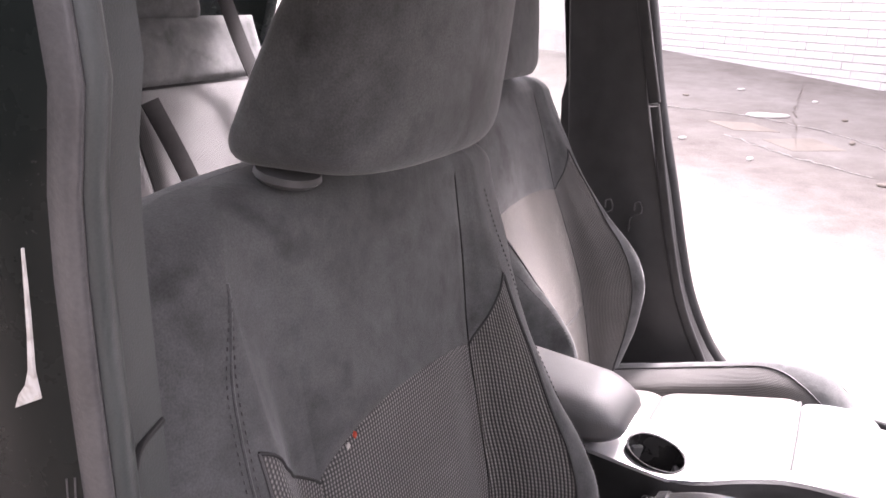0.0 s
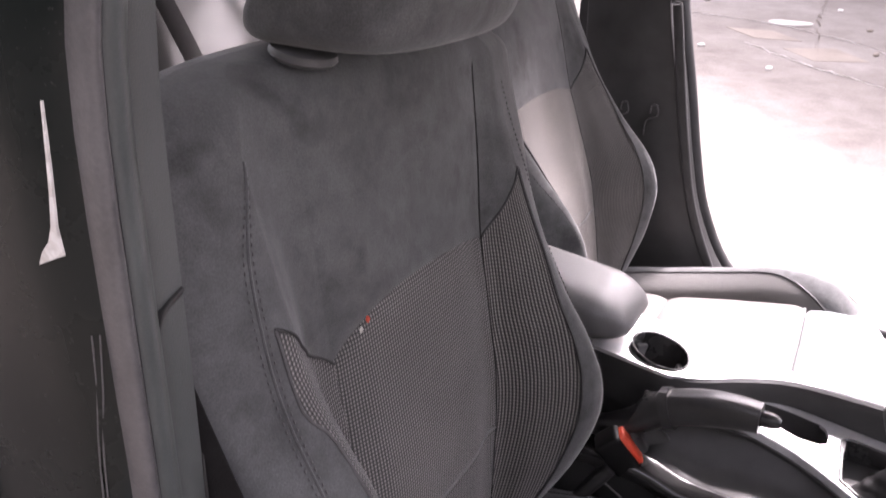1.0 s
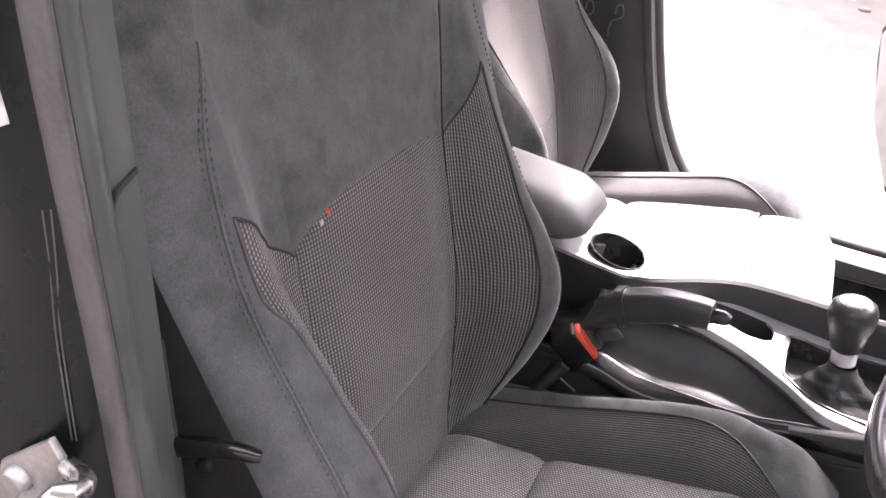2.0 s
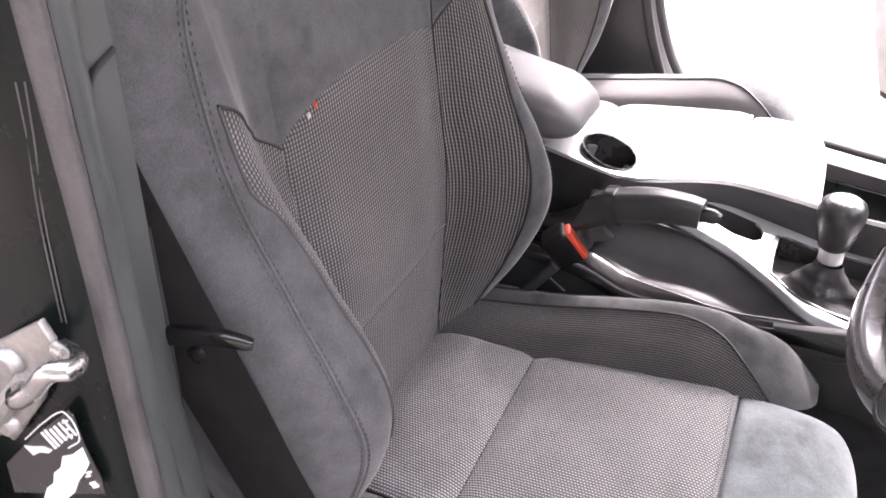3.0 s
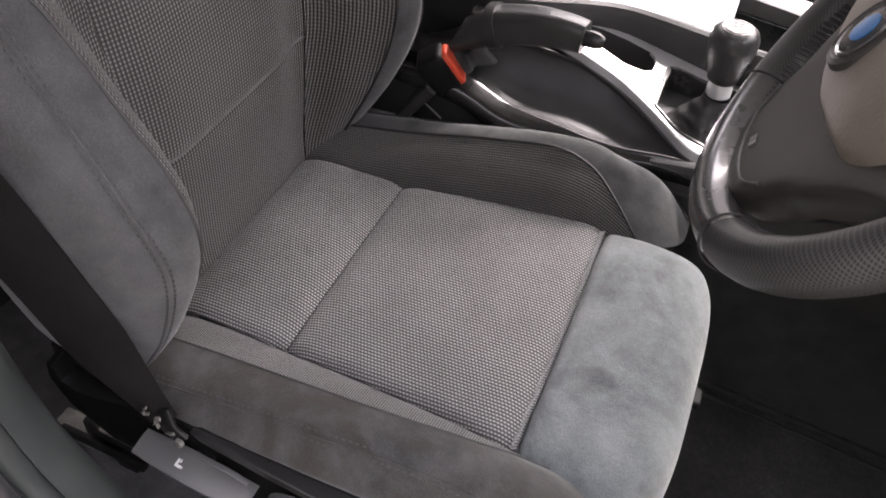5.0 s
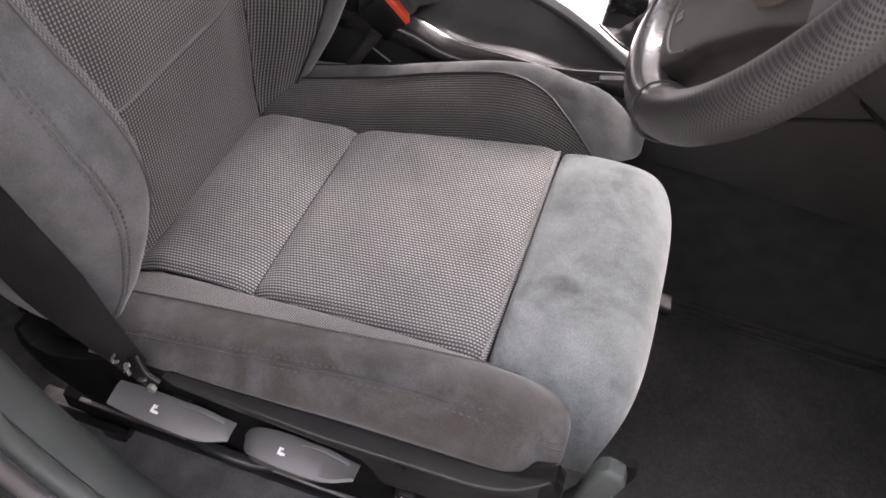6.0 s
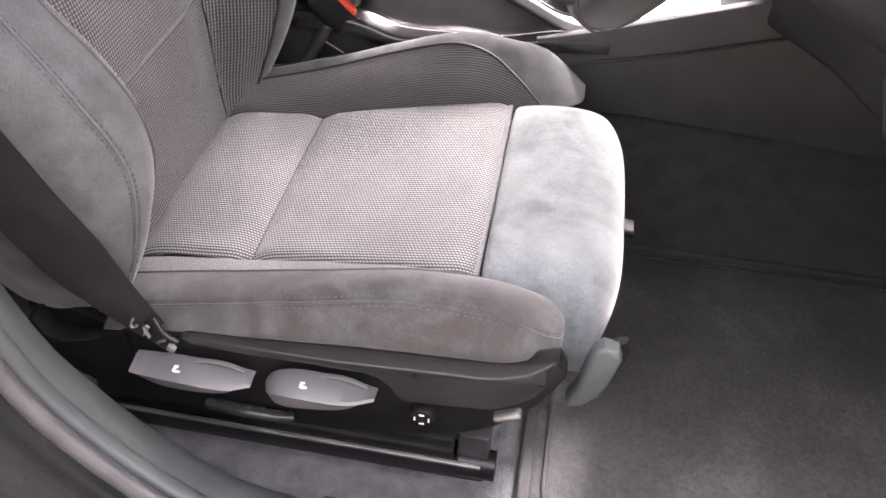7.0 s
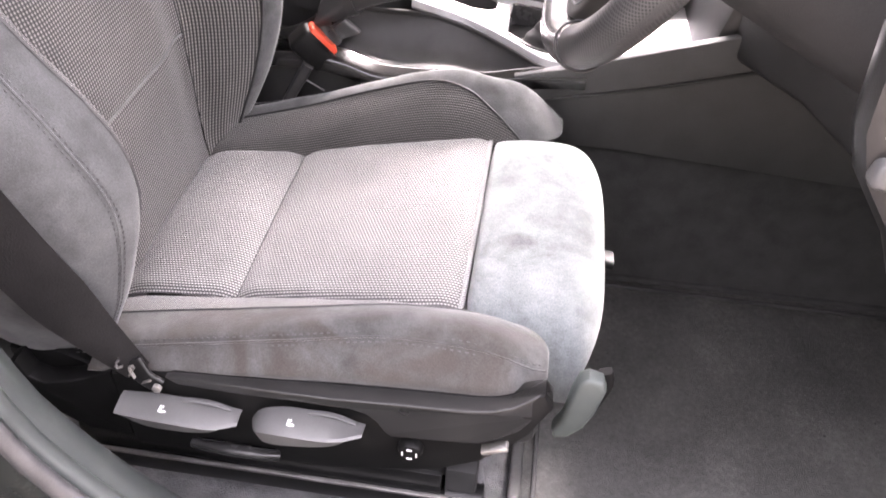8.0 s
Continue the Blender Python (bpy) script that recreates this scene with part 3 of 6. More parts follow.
def build_seat(at, recline, label, driver):
    T = Matrix.Translation(at)
    pivot = Vector((-0.215, 0, 0.47))
    R = T @ Matrix.Translation(pivot) @ Matrix.Rotation(radians(-recline), 4, "Y") @ Matrix.Translation(-pivot)
    seat = thing("bucket_seat", Vector((0.03, at[1], 0.24)) + Vector((at[0], 0, 0)), label, "car seat", "front seats")
    inner = T @ Vector((0.0, 0, 0.3))
    inner_b = R @ Vector((-0.27, 0, 0.8))

    def P(x, v, z):
        return T @ Vector((x, v, z))

    def Q(x, v, z):
        return R @ Vector((x, v, z))

    fabric = MESH if driver else MESH_LIT
    # cushion
    cushion = part("seat_pan", box((0.42, 0.40, 0.075), P(0.03, 0, 0.445), 0.015), PLASTIC, seat, "black plastic seat pan")

    def insert(x0, x1):
        def f(x, s):
            w = spline(HALF_INSERT, x) + 0.001
            d = (1 - abs(s)) * w
            e = min(x - x0, x1 - x)
            return P(x, s * w, spline(Z_INSERT, x) - edge_drop(d) - edge_drop(e, 0.026, 0.008) + 0.003 * (1 - s * s))
        return flip_towards(grid(f, steps(x0, x1, 60), steps(-1, 1, 44)), inner)

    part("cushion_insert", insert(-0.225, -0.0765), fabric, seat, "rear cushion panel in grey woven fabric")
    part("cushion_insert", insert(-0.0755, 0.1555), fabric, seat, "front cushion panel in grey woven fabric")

    prof = [(0.1565, 0.525), (0.159, 0.538), (0.168, 0.545), (0.20, 0.551), (0.245, 0.552), (0.272, 0.544), (0.288, 0.524), (0.293, 0.500), (0.287, 0.480), (0.262, 0.470)]

    def thigh(v, s):
        k = s * (len(prof) - 1)
        x = spline([(i, p[0]) for i, p in enumerate(prof)], k)
        z = spline([(i, p[1]) for i, p in enumerate(prof)], k)
        r = abs(v) / 0.174
        return P(0.1575 + (x - 0.1575) * (1 - 0.2 * r**4), v, 0.455 + (z - 0.455) * max(1 - r**7, 0.0) ** 0.4)

    part("thigh_support", flip_towards(grid(thigh, [0.174 * math.sin(a) for a in steps(-math.pi / 2, math.pi / 2, 44)], steps(0, 1, 40)), inner), SUEDE_PALE, seat, "worn pale grey suede thigh support")

    front_seam = [P(0.1562 - 0.001 * abs(s), s * 0.143 - 0.004, spline(Z_INSERT, 0.155) - 0.005 + 0.003 * (1 - s * s)) for s in steps(-1, 1, 24)]
    # dark cord laid in the crease; the crease's shade is in its colour
    part("piping", sweep(front_seam, ring(0.0011, 6), 0), PIPING, seat)
    cord = bmesh.new()
    for k, p in enumerate(curve_points(front_seam, 96)):
        twist = Matrix.Translation(p + Vector((-0.0022, 0, 0.0012))) @ Matrix.Rotation(radians(28), 4, "Z") @ Matrix.Rotation(radians(90), 4, "Y")
        bmesh.ops.create_cone(cord, cap_ends=True, segments=5, radius1=0.0009, radius2=0.0007, depth=0.0052, matrix=twist)
    part("cord", cord, CORD, seat, "twisted pale cord along the front of the insert")

    for side in (-1, 1):
        worn = 0.018 if driver and side < 0 else (0.0 if driver else 0.018)

        def seam(x):
            return max(spline(SEAM_Q, x), 0.0) * (0.85 if side < 0 and driver else 1.0)

        xs = [0.238 - (0.418 if driver and side < 0 else 0.458) * (1 - math.sin(a)) for a in steps(0, math.pi / 2, 60)]

        def wing(x, s):
            v, z = cushion_bolster(x, seam(x) + s * (1 - seam(x)), worn)
            d = slack(x, v * side, z + at[1]) * math.sin(math.pi * min(max(s, 0.0), 1.0))
            return P(x, side * (v + d), z + d)

        def panel(x, s):
            v, z = cushion_bolster(x, s * seam(x), worn)
            return P(x, side * v, z)

        b = part("cushion_bolster", flip_towards(grid(wing, xs, steps(0, 1, 26)), P(0.03, side * 0.17, 0.40)), SUEDE_WORN if driver and side < 0 else SUEDE, seat, "rubbed brown-grey suede side bolster" if driver and side < 0 else "dark grey suede side bolster")
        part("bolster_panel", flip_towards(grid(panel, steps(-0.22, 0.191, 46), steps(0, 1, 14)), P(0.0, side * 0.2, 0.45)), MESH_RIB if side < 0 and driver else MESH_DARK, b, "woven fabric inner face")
        line = []
        for x in steps(-0.21, 0.191, 40):
            v, z = cushion_bolster(x, seam(x), worn)
            line.append(P(x, side * v, z + 0.0006))
        part("piping", sweep(line, ring(0.0010 if driver and side < 0 else 0.0016, 6), 0), THREAD if driver and side < 0 else PIPING, b)
        hem = []
        for x in steps(-0.20, 0.235, 40):
            v, z = cushion_bolster(x, 0.61, worn)
            hem.append(P(x, side * (v + 0.0003), z + 0.0004))
        part("stitched_seam", sweep(hem, ring(0.0012, 5), 0), SUEDE_WORN if driver and side < 0 else PIPING, b)
        for dy, dz in ((-0.0040, 0.0026),) + (((0.0022, -0.0040),) if driver and side < 0 else ()):
            part("stitching", dashes([h + Vector((0, side * dy, dz)) for h in hem], 70, 0.004, 0.0006), THREAD, b)

    # backrest
    back = part("backrest_core", box((0.05, 0.34, 0.5), R @ Matrix.Translation((-0.30, 0, 0.76)) @ Matrix.Rotation(radians(-8), 4, "Y"), 0.02), PLASTIC, seat, "black inner core of the backrest")

    def arc(s):
        return 0.864 + 0.017 * (1 - s * s) - (0.010 * s**4 if driver and s < 0 else 0.0)

    def edge_q(side):
        return Q_NEAR if driver and side < 0 else Q_SEAM

    def front(z, s, a=0.0):
        """A point of the backrest's middle, s from -1 at the door-side seam to 1 at the other."""
        return backrest(z, abs(s) * edge_q(s), a, 1.0 if driver and s < 0 else 0.0)

    def back_insert(z0, z1):
        def f(t, s):
            lo, hi = z0(s), z1(s)
            z = lo + (hi - lo) * t
            x, v, z = front(z, s)
            w = spline(HALF_BACK_INSERT, z)
            d = min((z - lo), (hi - z), (1 - abs(s)) * w)
            return Q(x - edge_drop(d, 0.008, 0.0015), math.copysign(v, s), z)
        return flip_towards(grid(f, steps(0, 1, 46), steps(-1, 1, 40)), inner_b)

    part("back_insert", back_insert(lambda s: 0.47, lambda s: 0.6375), MESH_BACK if driver else MESH_LIT, seat, "lower back panel in grey woven fabric")
    part("back_insert", back_insert(lambda s: 0.6378, arc), MESH_BACK if driver else MESH_LIT, seat, "upper back panel in grey woven fabric")

    # paler cord along the seam; the seam's lit side is in its colour
    pleat = []
    for s in steps(-1, 1, 30):
        x, v, z = front(0.6377, s)
        pleat.append(Q(x - 0.0008, math.copysign(v, s), z))
    part("pleat", sweep(pleat, ring(0.0013, 6), 0), CORD_LIT, seat, "raised seam across the back panels, drawn pale as a lit edge")

    def upper(t, s):
        if t <= 0.8:
            z, a = arc(s) + (1.045 - arc(s)) * t / 0.8, 0.0
        else:
            z, a = 1.045, (t - 0.8) / 0.2
        x, v, z = front(z, s, a)
        w = spline(HALF_BACK_INSERT, z)
        d = min(z - arc(s), (1 - abs(s)) * w + a)
        return Q(x - edge_drop(d, 0.008, 0.0015), math.copysign(v, s), z)

    part("shoulder_panel", flip_towards(grid(upper, steps(0, 1, 46), steps(-1, 1, 40)), inner_b), SUEDE, seat, "dark grey suede upper back panel")
    edge = []
    for s in steps(-1, 1, 40):
        x, v, z = front(arc(s), s)
        edge.append(Q(x - 0.003, math.copysign(v, s), z))
    part("piping", sweep(edge, ring(0.0016, 6), 0), PIPING, seat)

    for side in (-1, 1):
        near_driver = driver and side < 0
        plump = 1.0 if near_driver else 0.0
        q0 = edge_q(side)
        z_low, z_span, bow = (0.854, 0.076, 0.82) if near_driver else (0.866, 0.066, 1.0)

        def bound(z):
            return spline(BOUND_Q if near_driver else BOUND_FAR, z)

        def wing(lv, s):
            z, a = lv
            x, v, zz = backrest(z, bound(z) + s * (1 - bound(z)), a, plump)
            d = slack(x, v * side, zz + at[1], 0.002) * math.sin(math.pi * s)
            return Q(x + d, side * (v + d), zz)

        def shoulder(lv, s):
            z, a = lv
            limit = q0 + (bound(z) - q0) * min(max((z - z_low) / z_span, 0.0), 1.0) ** (1 / bow)
            x, v, zz = backrest(z, q0 + s * (limit - q0), a, plump)
            return Q(x, side * v, zz)

        def panel(t, s):
            z = 0.472 + (z_low + z_span * s**bow - 0.472) * t
            x, v, zz = backrest(z, q0 + s * (bound(z) - q0), 0.0, plump)
            return Q(x, side * v, zz)

        b = part("back_bolster", flip_towards(grid(wing, top_levels(0.472, 44), steps(0, 1, 34)), Q(-0.27, side * 0.1, 0.75)), SUEDE, seat, "dark grey suede back bolster")
        part("shoulder_gusset", flip_towards(grid(shoulder, top_levels(z_low, 26), steps(0, 1, 12)), inner_b), SUEDE, b)
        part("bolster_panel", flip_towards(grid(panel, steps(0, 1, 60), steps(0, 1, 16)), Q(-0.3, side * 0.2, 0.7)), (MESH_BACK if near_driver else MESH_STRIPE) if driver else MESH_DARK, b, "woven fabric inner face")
        line = []
        for z in steps(0.475, 0.93, 50):
            x, v, zz = backrest(z, bound(z), 0.0, plump)
            line.append(Q(x + 0.0008, side * v, zz))
        part("piping", sweep(line, ring(0.0012 if near_driver else 0.0018, 6), 0, up=(0, 1, 0)), THREAD if near_driver else PIPING, b)
        diag = []
        for s in steps(0, 1, 20):
            z = z_low + z_span * s**bow
            x, v, zz = backrest(z, q0 + s * (bound(z) - q0), 0.0, plump)
            diag.append(Q(x + 0.0006, side * v, zz))
        part("piping", sweep(diag, ring(0.0014, 6), 0), PIPING, b)
        # thin dark line drawn down the fold in place of its shade
        groove = []
        for z in steps(0.87, 1.045, 24):
            x, v, zz = backrest(z, q0, 0.0, plump)
            groove.append(Q(x - 0.002, side * v, zz))
        part("stitched_seam", sweep(groove, ring(0.0008, 6), 0, up=(0, 1, 0)), PIPING, b)
        for off in ((-0.006, 0.006) if near_driver else (0.05,)):
            rows = []
            for z in steps(0.50, 1.042 if near_driver else 1.03, 60):
                x, v, zz = backrest(z, (spline(STITCH_Q, z) if near_driver else spline([(0.5, 0.39), (0.71, 0.395), (0.80, 0.412), (0.83, 0.440), (0.87, 0.440), (0.93, 0.418), (1.03, 0.39)], z)) + off, 0.0, plump)
                rows.append(Q(x + 0.0008, side * (v + 0.0004), zz))
            part("stitching", dashes(rows, 95, 0.004, 0.0007), THREAD, b)
        if near_driver:
            ridge = []
            for z in steps(0.50, 1.042, 60):
                x, v, zz = backrest(z, spline(STITCH_Q, z), 0.0, plump)
                ridge.append(Q(x + 0.0002, side * v, zz))
            part("stitched_seam", sweep(ridge, ring(0.0012, 6), 0, up=(0, 1, 0)), SUEDE, b, "suede lap seam between two rows of stitches")

    # headrest
    hx, hv, hz = (0.0, 0.0, 0.0) if driver else (-0.028, -0.012, -0.014)

    def headrest(k, a):
        zz = 1.096 + 0.18 * k
        edge = 0.16
        r = 1.0
        if k < edge:
            r = 0.80 + 0.20 * math.sqrt(max(1 - (1 - k / edge) ** 2, 0))
        if k > 1 - edge:
            r = 0.72 + 0.28 * math.sqrt(max(1 - ((k - 1 + edge) / edge) ** 2, 0))
        rear, front = -0.352 + 0.115 * k, -0.198 + 0.018 * k
        hw = 0.130 + 0.006 * math.sin(math.pi * k)
        c, s = math.cos(a), math.sin(a)
        n = 2 / 5.2
        xx = (rear + front) / 2 + (front - rear) / 2 * r * math.copysign(abs(c) ** n, c)
        vv = hw * r * math.copysign(abs(s) ** n, s)
        if c > 0:
            xx -= 0.018 * (vv / hw) ** 2
        return Q(xx + hx, vv + hv, zz + hz)

    ks = [0.0] + [0.16 * (1 - math.cos(t)) for t in steps(0.25, math.pi / 2, 8)] + steps(0.2, 0.8, 12) + [1 - 0.16 * (1 - math.sin(t)) for t in steps(0.2, math.pi / 2 , 8)]
    bm = grid(headrest, ks, steps(0, 2 * math.pi * 71 / 72, 72), close_v=True)
    bm.verts.ensure_lookup_table()
    n = 72
    bm.faces.new(bm.verts[:n])
    bm.faces.new(bm.verts[-n:])
    bmesh.ops.recalc_face_normals(bm, faces=bm.faces[:])
    hr = part("headrest", bm, SUEDE, seat, "padded dark grey suede headrest")
    for side in (-1, 1):
        part("headrest_post", sweep([Q(-0.305 + hx, side * 0.092 + hv, 1.03), Q(-0.297 + hx, side * 0.092 + hv, 1.09), Q(-0.280 + hx, side * 0.092 + hv, 1.13)], ring(0.006, 12), 12, up=(0, 1, 0)), CHROME, hr, "chrome post")
        part("collar", lathe([(0.010, -0.004), (0.022, -0.002), (0.026, 0.002), (0.025, 0.007), (0.018, 0.010), (0.008, 0.010)], R @ Matrix.Translation((-0.296 + hx, side * 0.092 + hv, 1.086 + hz)) @ Matrix.Rotation(radians(12), 4, "Y")), PLASTIC_GREY, hr, "grey plastic guide collar")
    # hip bracket and rails
    for side in (-1, 1):
        part("recliner_bracket", prism([(-0.27, 0.40), (-0.17, 0.38), (-0.15, 0.42), (-0.17, 0.465), (-0.22, 0.49), (-0.27, 0.485)], "y", *sorted((at[1] + side * 0.205, at[1] + side * 0.222)), 0.004), BLACK_SATIN, seat).matrix_basis = Matrix.Translation((at[0], 0, at[2]))
        rail = part("seat_rail", box((0.47, 0.034, 0.028), P(-0.05, side * 0.195, 0.300 - at[2]), 0.004), BLACK_METAL, seat, "black steel floor rail")
        part("upper_rail", box((0.40, 0.020, 0.034), P(-0.05, side * 0.195, 0.330 - at[2]), 0.003), BLACK_METAL, rail, "black inner runner")
        # steel strip added as the highlight along the runner's edge
        part("runner_highlight", box((0.44, 0.005, 0.004), P(-0.04, side * 0.2115, 0.3170 - at[2]), 0.001), STEEL, rail, "bright steel strip set along the runner as its highlight")
        part("rail_end", lathe([(0.010, -0.02), (0.0165, -0.02), (0.0165, 0.02), (0.012, 0.021), (0.011, 0.0)], Matrix.Translation(P(0.175, side * 0.200, 0.306 - at[2])) @ Matrix.Rotation(radians(90), 4, "Y"), 20), BLACK_METAL, rail, "black tube end of the rail")
        part("rail_cap", box((0.034, 0.030, 0.050), P(0.170, side * 0.190, 0.335 - at[2]), 0.005), PLASTIC, rail, "black plastic end cap of the rail")
        if driver and side < 0:
            part("rail_bracket", box((0.060, 0.030, 0.004), P(-0.300, side * 0.205, 0.272), 0.001), STEEL, rail, "zinc plated floor bracket behind the rail")
            part("rail_rod", sweep([P(-0.318, side * 0.214, 0.272), P(-0.27, side * 0.214, 0.277), P(-0.205, side * 0.214, 0.281)], ring(0.006, 10), 12), BLACK_METAL, rail, "black rod of the seat slide")
        for fx in (-0.24,):
            part("rail_foot", box((0.030, 0.030, 0.058), P(fx, side * 0.195, 0.262 - at[2]), 0.004), BLACK_METAL, rail)
        for fx in (-0.18, 0.13):
            part("riser", box((0.05, 0.018, 0.09), P(fx, side * 0.19, 0.38), 0.006), BLACK_METAL, seat)
    return seat, P, Q


driver_seat, DP, DQ = build_seat((0, SEAT_Y, 0), 0, "dark grey suede and woven fabric sports seat for the driver", True)
passenger_seat, PP, PQ = build_seat((-0.081, SEAT_Y + 0.678, 0.026), 9.5, "dark grey sports seat for the passenger, reclined a little further", False)


def build_seat_controls(seat):
    """The plastic side skirt of the driver's seat, with its two levers."""
    top = [(-0.100, 0.5045), (-0.093, 0.507), (-0.024, 0.513), (0.052, 0.521), (0.126, 0.527), (0.174, 0.530), (0.210, 0.535), (0.236, 0.547)]
    skirt = part("side_skirt", prism(top + [(0.244, 0.530), (0.228, 0.490), (0.211, 0.466), (0.188, 0.440), (0.152, 0.418), (0.097, 0.403), (0.04, 0.393), (-0.155, 0.388), (-0.155, 0.496)], "y", -0.088, -0.066, 0.004), BLACK_SATIN, seat, "black plastic side skirt of the seat")
    # cover: a narrow ledge above the levers that widens to the front
    cover = top + [(0.244, 0.530), (0.219, 0.501), (0.186, 0.487), (0.151, 0.483), (0.108, 0.479), (0.102, 0.484), (0.096, 0.497), (0.086, 0.507), (0.072, 0.511), (0.031, 0.509), (-0.026, 0.502), (-0.089, 0.498)]
    strip_bm = prism([p for a, c in zip(cover, cover[1:] + cover[:1]) for p in (a, ((a[0] + c[0]) / 2, (a[1] + c[1]) / 2))], "y", -0.101, -0.084, 0.003, 3)
    for vert in strip_bm.verts:
        grow = min(max((vert.co.x + 0.105) / 0.16, 0.0), 1.0)
        vert.co.y = -0.084 + (vert.co.y + 0.084) * (0.35 + 0.65 * grow) + 0.022 * max((vert.co.x - 0.176) / 0.068, 0.0) ** 2
    part("cover_strip", strip_bm, COVER, skirt, "satin dark plastic cover strip")
    part("shelf_edge", sweep([(-0.090, -0.090, 0.408), (-0.05, -0.098, 0.417), (-0.022, -0.097, 0.415), (-0.006, -0.090, 0.407)], rounded(0.012, 0.010, 0.004), 14), PLASTIC_GLOSS, skirt, "glossy rim under the levers")

    def lever_body(x0, x1, zt, zr, zb, out):
        """A paddle: flat top, a ridge along the outer edge and a facet under it, running out to a pointed tip."""
        def f(u, k):
            x = x0 + (x1 - x0) * u
            t, r, o, y = spline(zt, u), spline(zr, u), spline(zb, u), spline(out, u)
            cut = -0.010 * u**6
            ring_pts = [(0, -0.094, t - 0.001), (0, -0.100, t), (0, y + 0.003, r + 0.0004), (0, y + 0.0005, r - 0.0012), (cut, y + 0.005, o + 0.001), (cut, y + 0.008, o - 0.001), (cut, -0.094, o + 0.002)]
            dx, yy, zz = ring_pts[int(k)]
            return (x + dx, yy, zz)
        bm = grid(f, steps(0, 1, 26), list(range(7)), close_v=True)
        bm.verts.ensure_lookup_table()
        bm.faces.new(bm.verts[:7])
        bm.faces.new(bm.verts[-7:])
        bmesh.ops.recalc_face_normals(bm, faces=bm.faces[:])
        return bm

    shapes = (
        (-0.142, -0.030, [(0, 0.483), (0.3, 0.486), (0.6, 0.485), (0.85, 0.482), (1, 0.479)], [(0, 0.480), (0.5, 0.481), (1, 0.478)], [(0, 0.470), (0.25, 0.462), (0.6, 0.464), (1, 0.470)], [(0, -0.118), (0.3, -0.121), (0.8, -0.121), (1, -0.112)]),
        (-0.020, 0.084, [(0, 0.474), (0.06, 0.483), (0.18, 0.490), (0.35, 0.494), (0.6, 0.493), (0.85, 0.488), (1, 0.484)], [(0, 0.472), (0.15, 0.484), (0.5, 0.489), (1, 0.488)], [(0, 0.468), (0.10, 0.461), (0.2, 0.461), (0.5, 0.469), (1, 0.479)], [(0, -0.101), (0.04, -0.111), (0.12, -0.118), (0.5, -0.123), (0.8, -0.121), (1, -0.112)]),
    )
    for x0, x1, zt, zr, zb, out in shapes:
        ln = x1 - x0
        lever = part("adjuster_lever", lever_body(x0, x1, zt, zr, zb, out), PLASTIC_GREY, seat, "grey plastic seat adjuster lever with a white symbol", angle=28)
        part("lever_shaft", box((0.02, 0.018, 0.010), (x0 + 0.5 * ln, -0.090, spline(zb, 0.5) + 0.010), 0.003), BLACK_SATIN, lever)
        tab = [(x0 + u * ln, -0.098, spline(zt, u) + h) for u, h in ((0.52, 0.0005), (0.68, 0.0035), (0.80, 0.0035), (0.92, 0.0005))]
        part("pull_tab", sweep(tab, rounded(0.005, 0.0020, 0.0008), 14, up=(0, 0, 1)), PLASTIC_GREY, lever, "thin release tab above the lever")
        ink = bmesh.new()
        for du, dy, w, d in ((-0.010, 0.001, 0.0020, 0.0075), (0.012, -0.002, 0.0026, 0.0024), (0.030, -0.002, 0.0030, 0.0018), (0.010, 0.003, 0.0014, 0.0034)):
            u = 0.38 + du
            z = (spline(zt, u) * 0.45 + spline(zr, u) * 0.55) + 0.0006
            bmesh.ops.create_cube(ink, size=1.0, matrix=Matrix.Translation((x0 + u * ln, -0.110 + dy, z)) @ Matrix.Diagonal((w, d, 0.0014, 1)))
        part("symbol", ink, WHITE_INK, lever, "white seat symbol", smooth=False)
    # round lumbar switch and a clip at the front
    knob = part("lumbar_switch", lathe([(0.012, 0.0), (0.012, 0.005), (0.010, 0.009), (0.004, 0.010)], Matrix.Translation((0.124, -0.088, 0.452)) @ Matrix.Rotation(radians(90), 4, "X"), 20), BLACK_SATIN, seat, "small round switch with white arrows")
    ink = bmesh.new()
    for a in range(4):
        m = Matrix.Translation((0.124, -0.0985, 0.452)) @ Matrix.Rotation(radians(90 * a), 4, "Y") @ Matrix.Translation((0.0065, 0, 0)) @ Matrix.Diagonal((0.0012, 0.0008, 0.0048, 1))
        bmesh.ops.create_cube(ink, size=1.0, matrix=m)
    part("symbol", ink, WHITE_INK, knob, smooth=False)
    part("clip", box((0.026, 0.012, 0.006), Matrix.Translation((0.200, -0.091, 0.472)) @ Matrix.Rotation(radians(-28), 4, "Y"), 0.002), STEEL, seat, "bright metal clip")
    # belt anchor at the rear corner
    part("belt_anchor", sweep([(-0.126, -0.090, 0.524), (-0.116, -0.095, 0.508), (-0.104, -0.095, 0.498)], rounded(0.020, 0.005, 0.002), 8, up=(0, 1, 0)), BLACK_METAL, seat, "black metal belt anchor")
    rnd = random.Random(7)
    for x, z in ((-0.130, 0.530), (-0.120, 0.519), (-0.112, 0.508)):
        curl = [(x + rnd.uniform(-0.006, 0.006), -0.098 - rnd.uniform(0, 0.004), z + rnd.uniform(-0.008, 0.008)) for _ in range(4)]
        part("frayed_sleeve", sweep(curl, rounded(0.0034, 0.0012, 0.0005, 2), 14), STEEL, seat, "torn shiny sleeve end of the belt")
    part("bolt", lathe([(0.0045, 0), (0.0045, 0.004), (0.003, 0.005)], Matrix.Translation((-0.103, -0.099, 0.502)) @ Matrix.Rotation(radians(90), 4, "X"), 6), STEEL, seat)
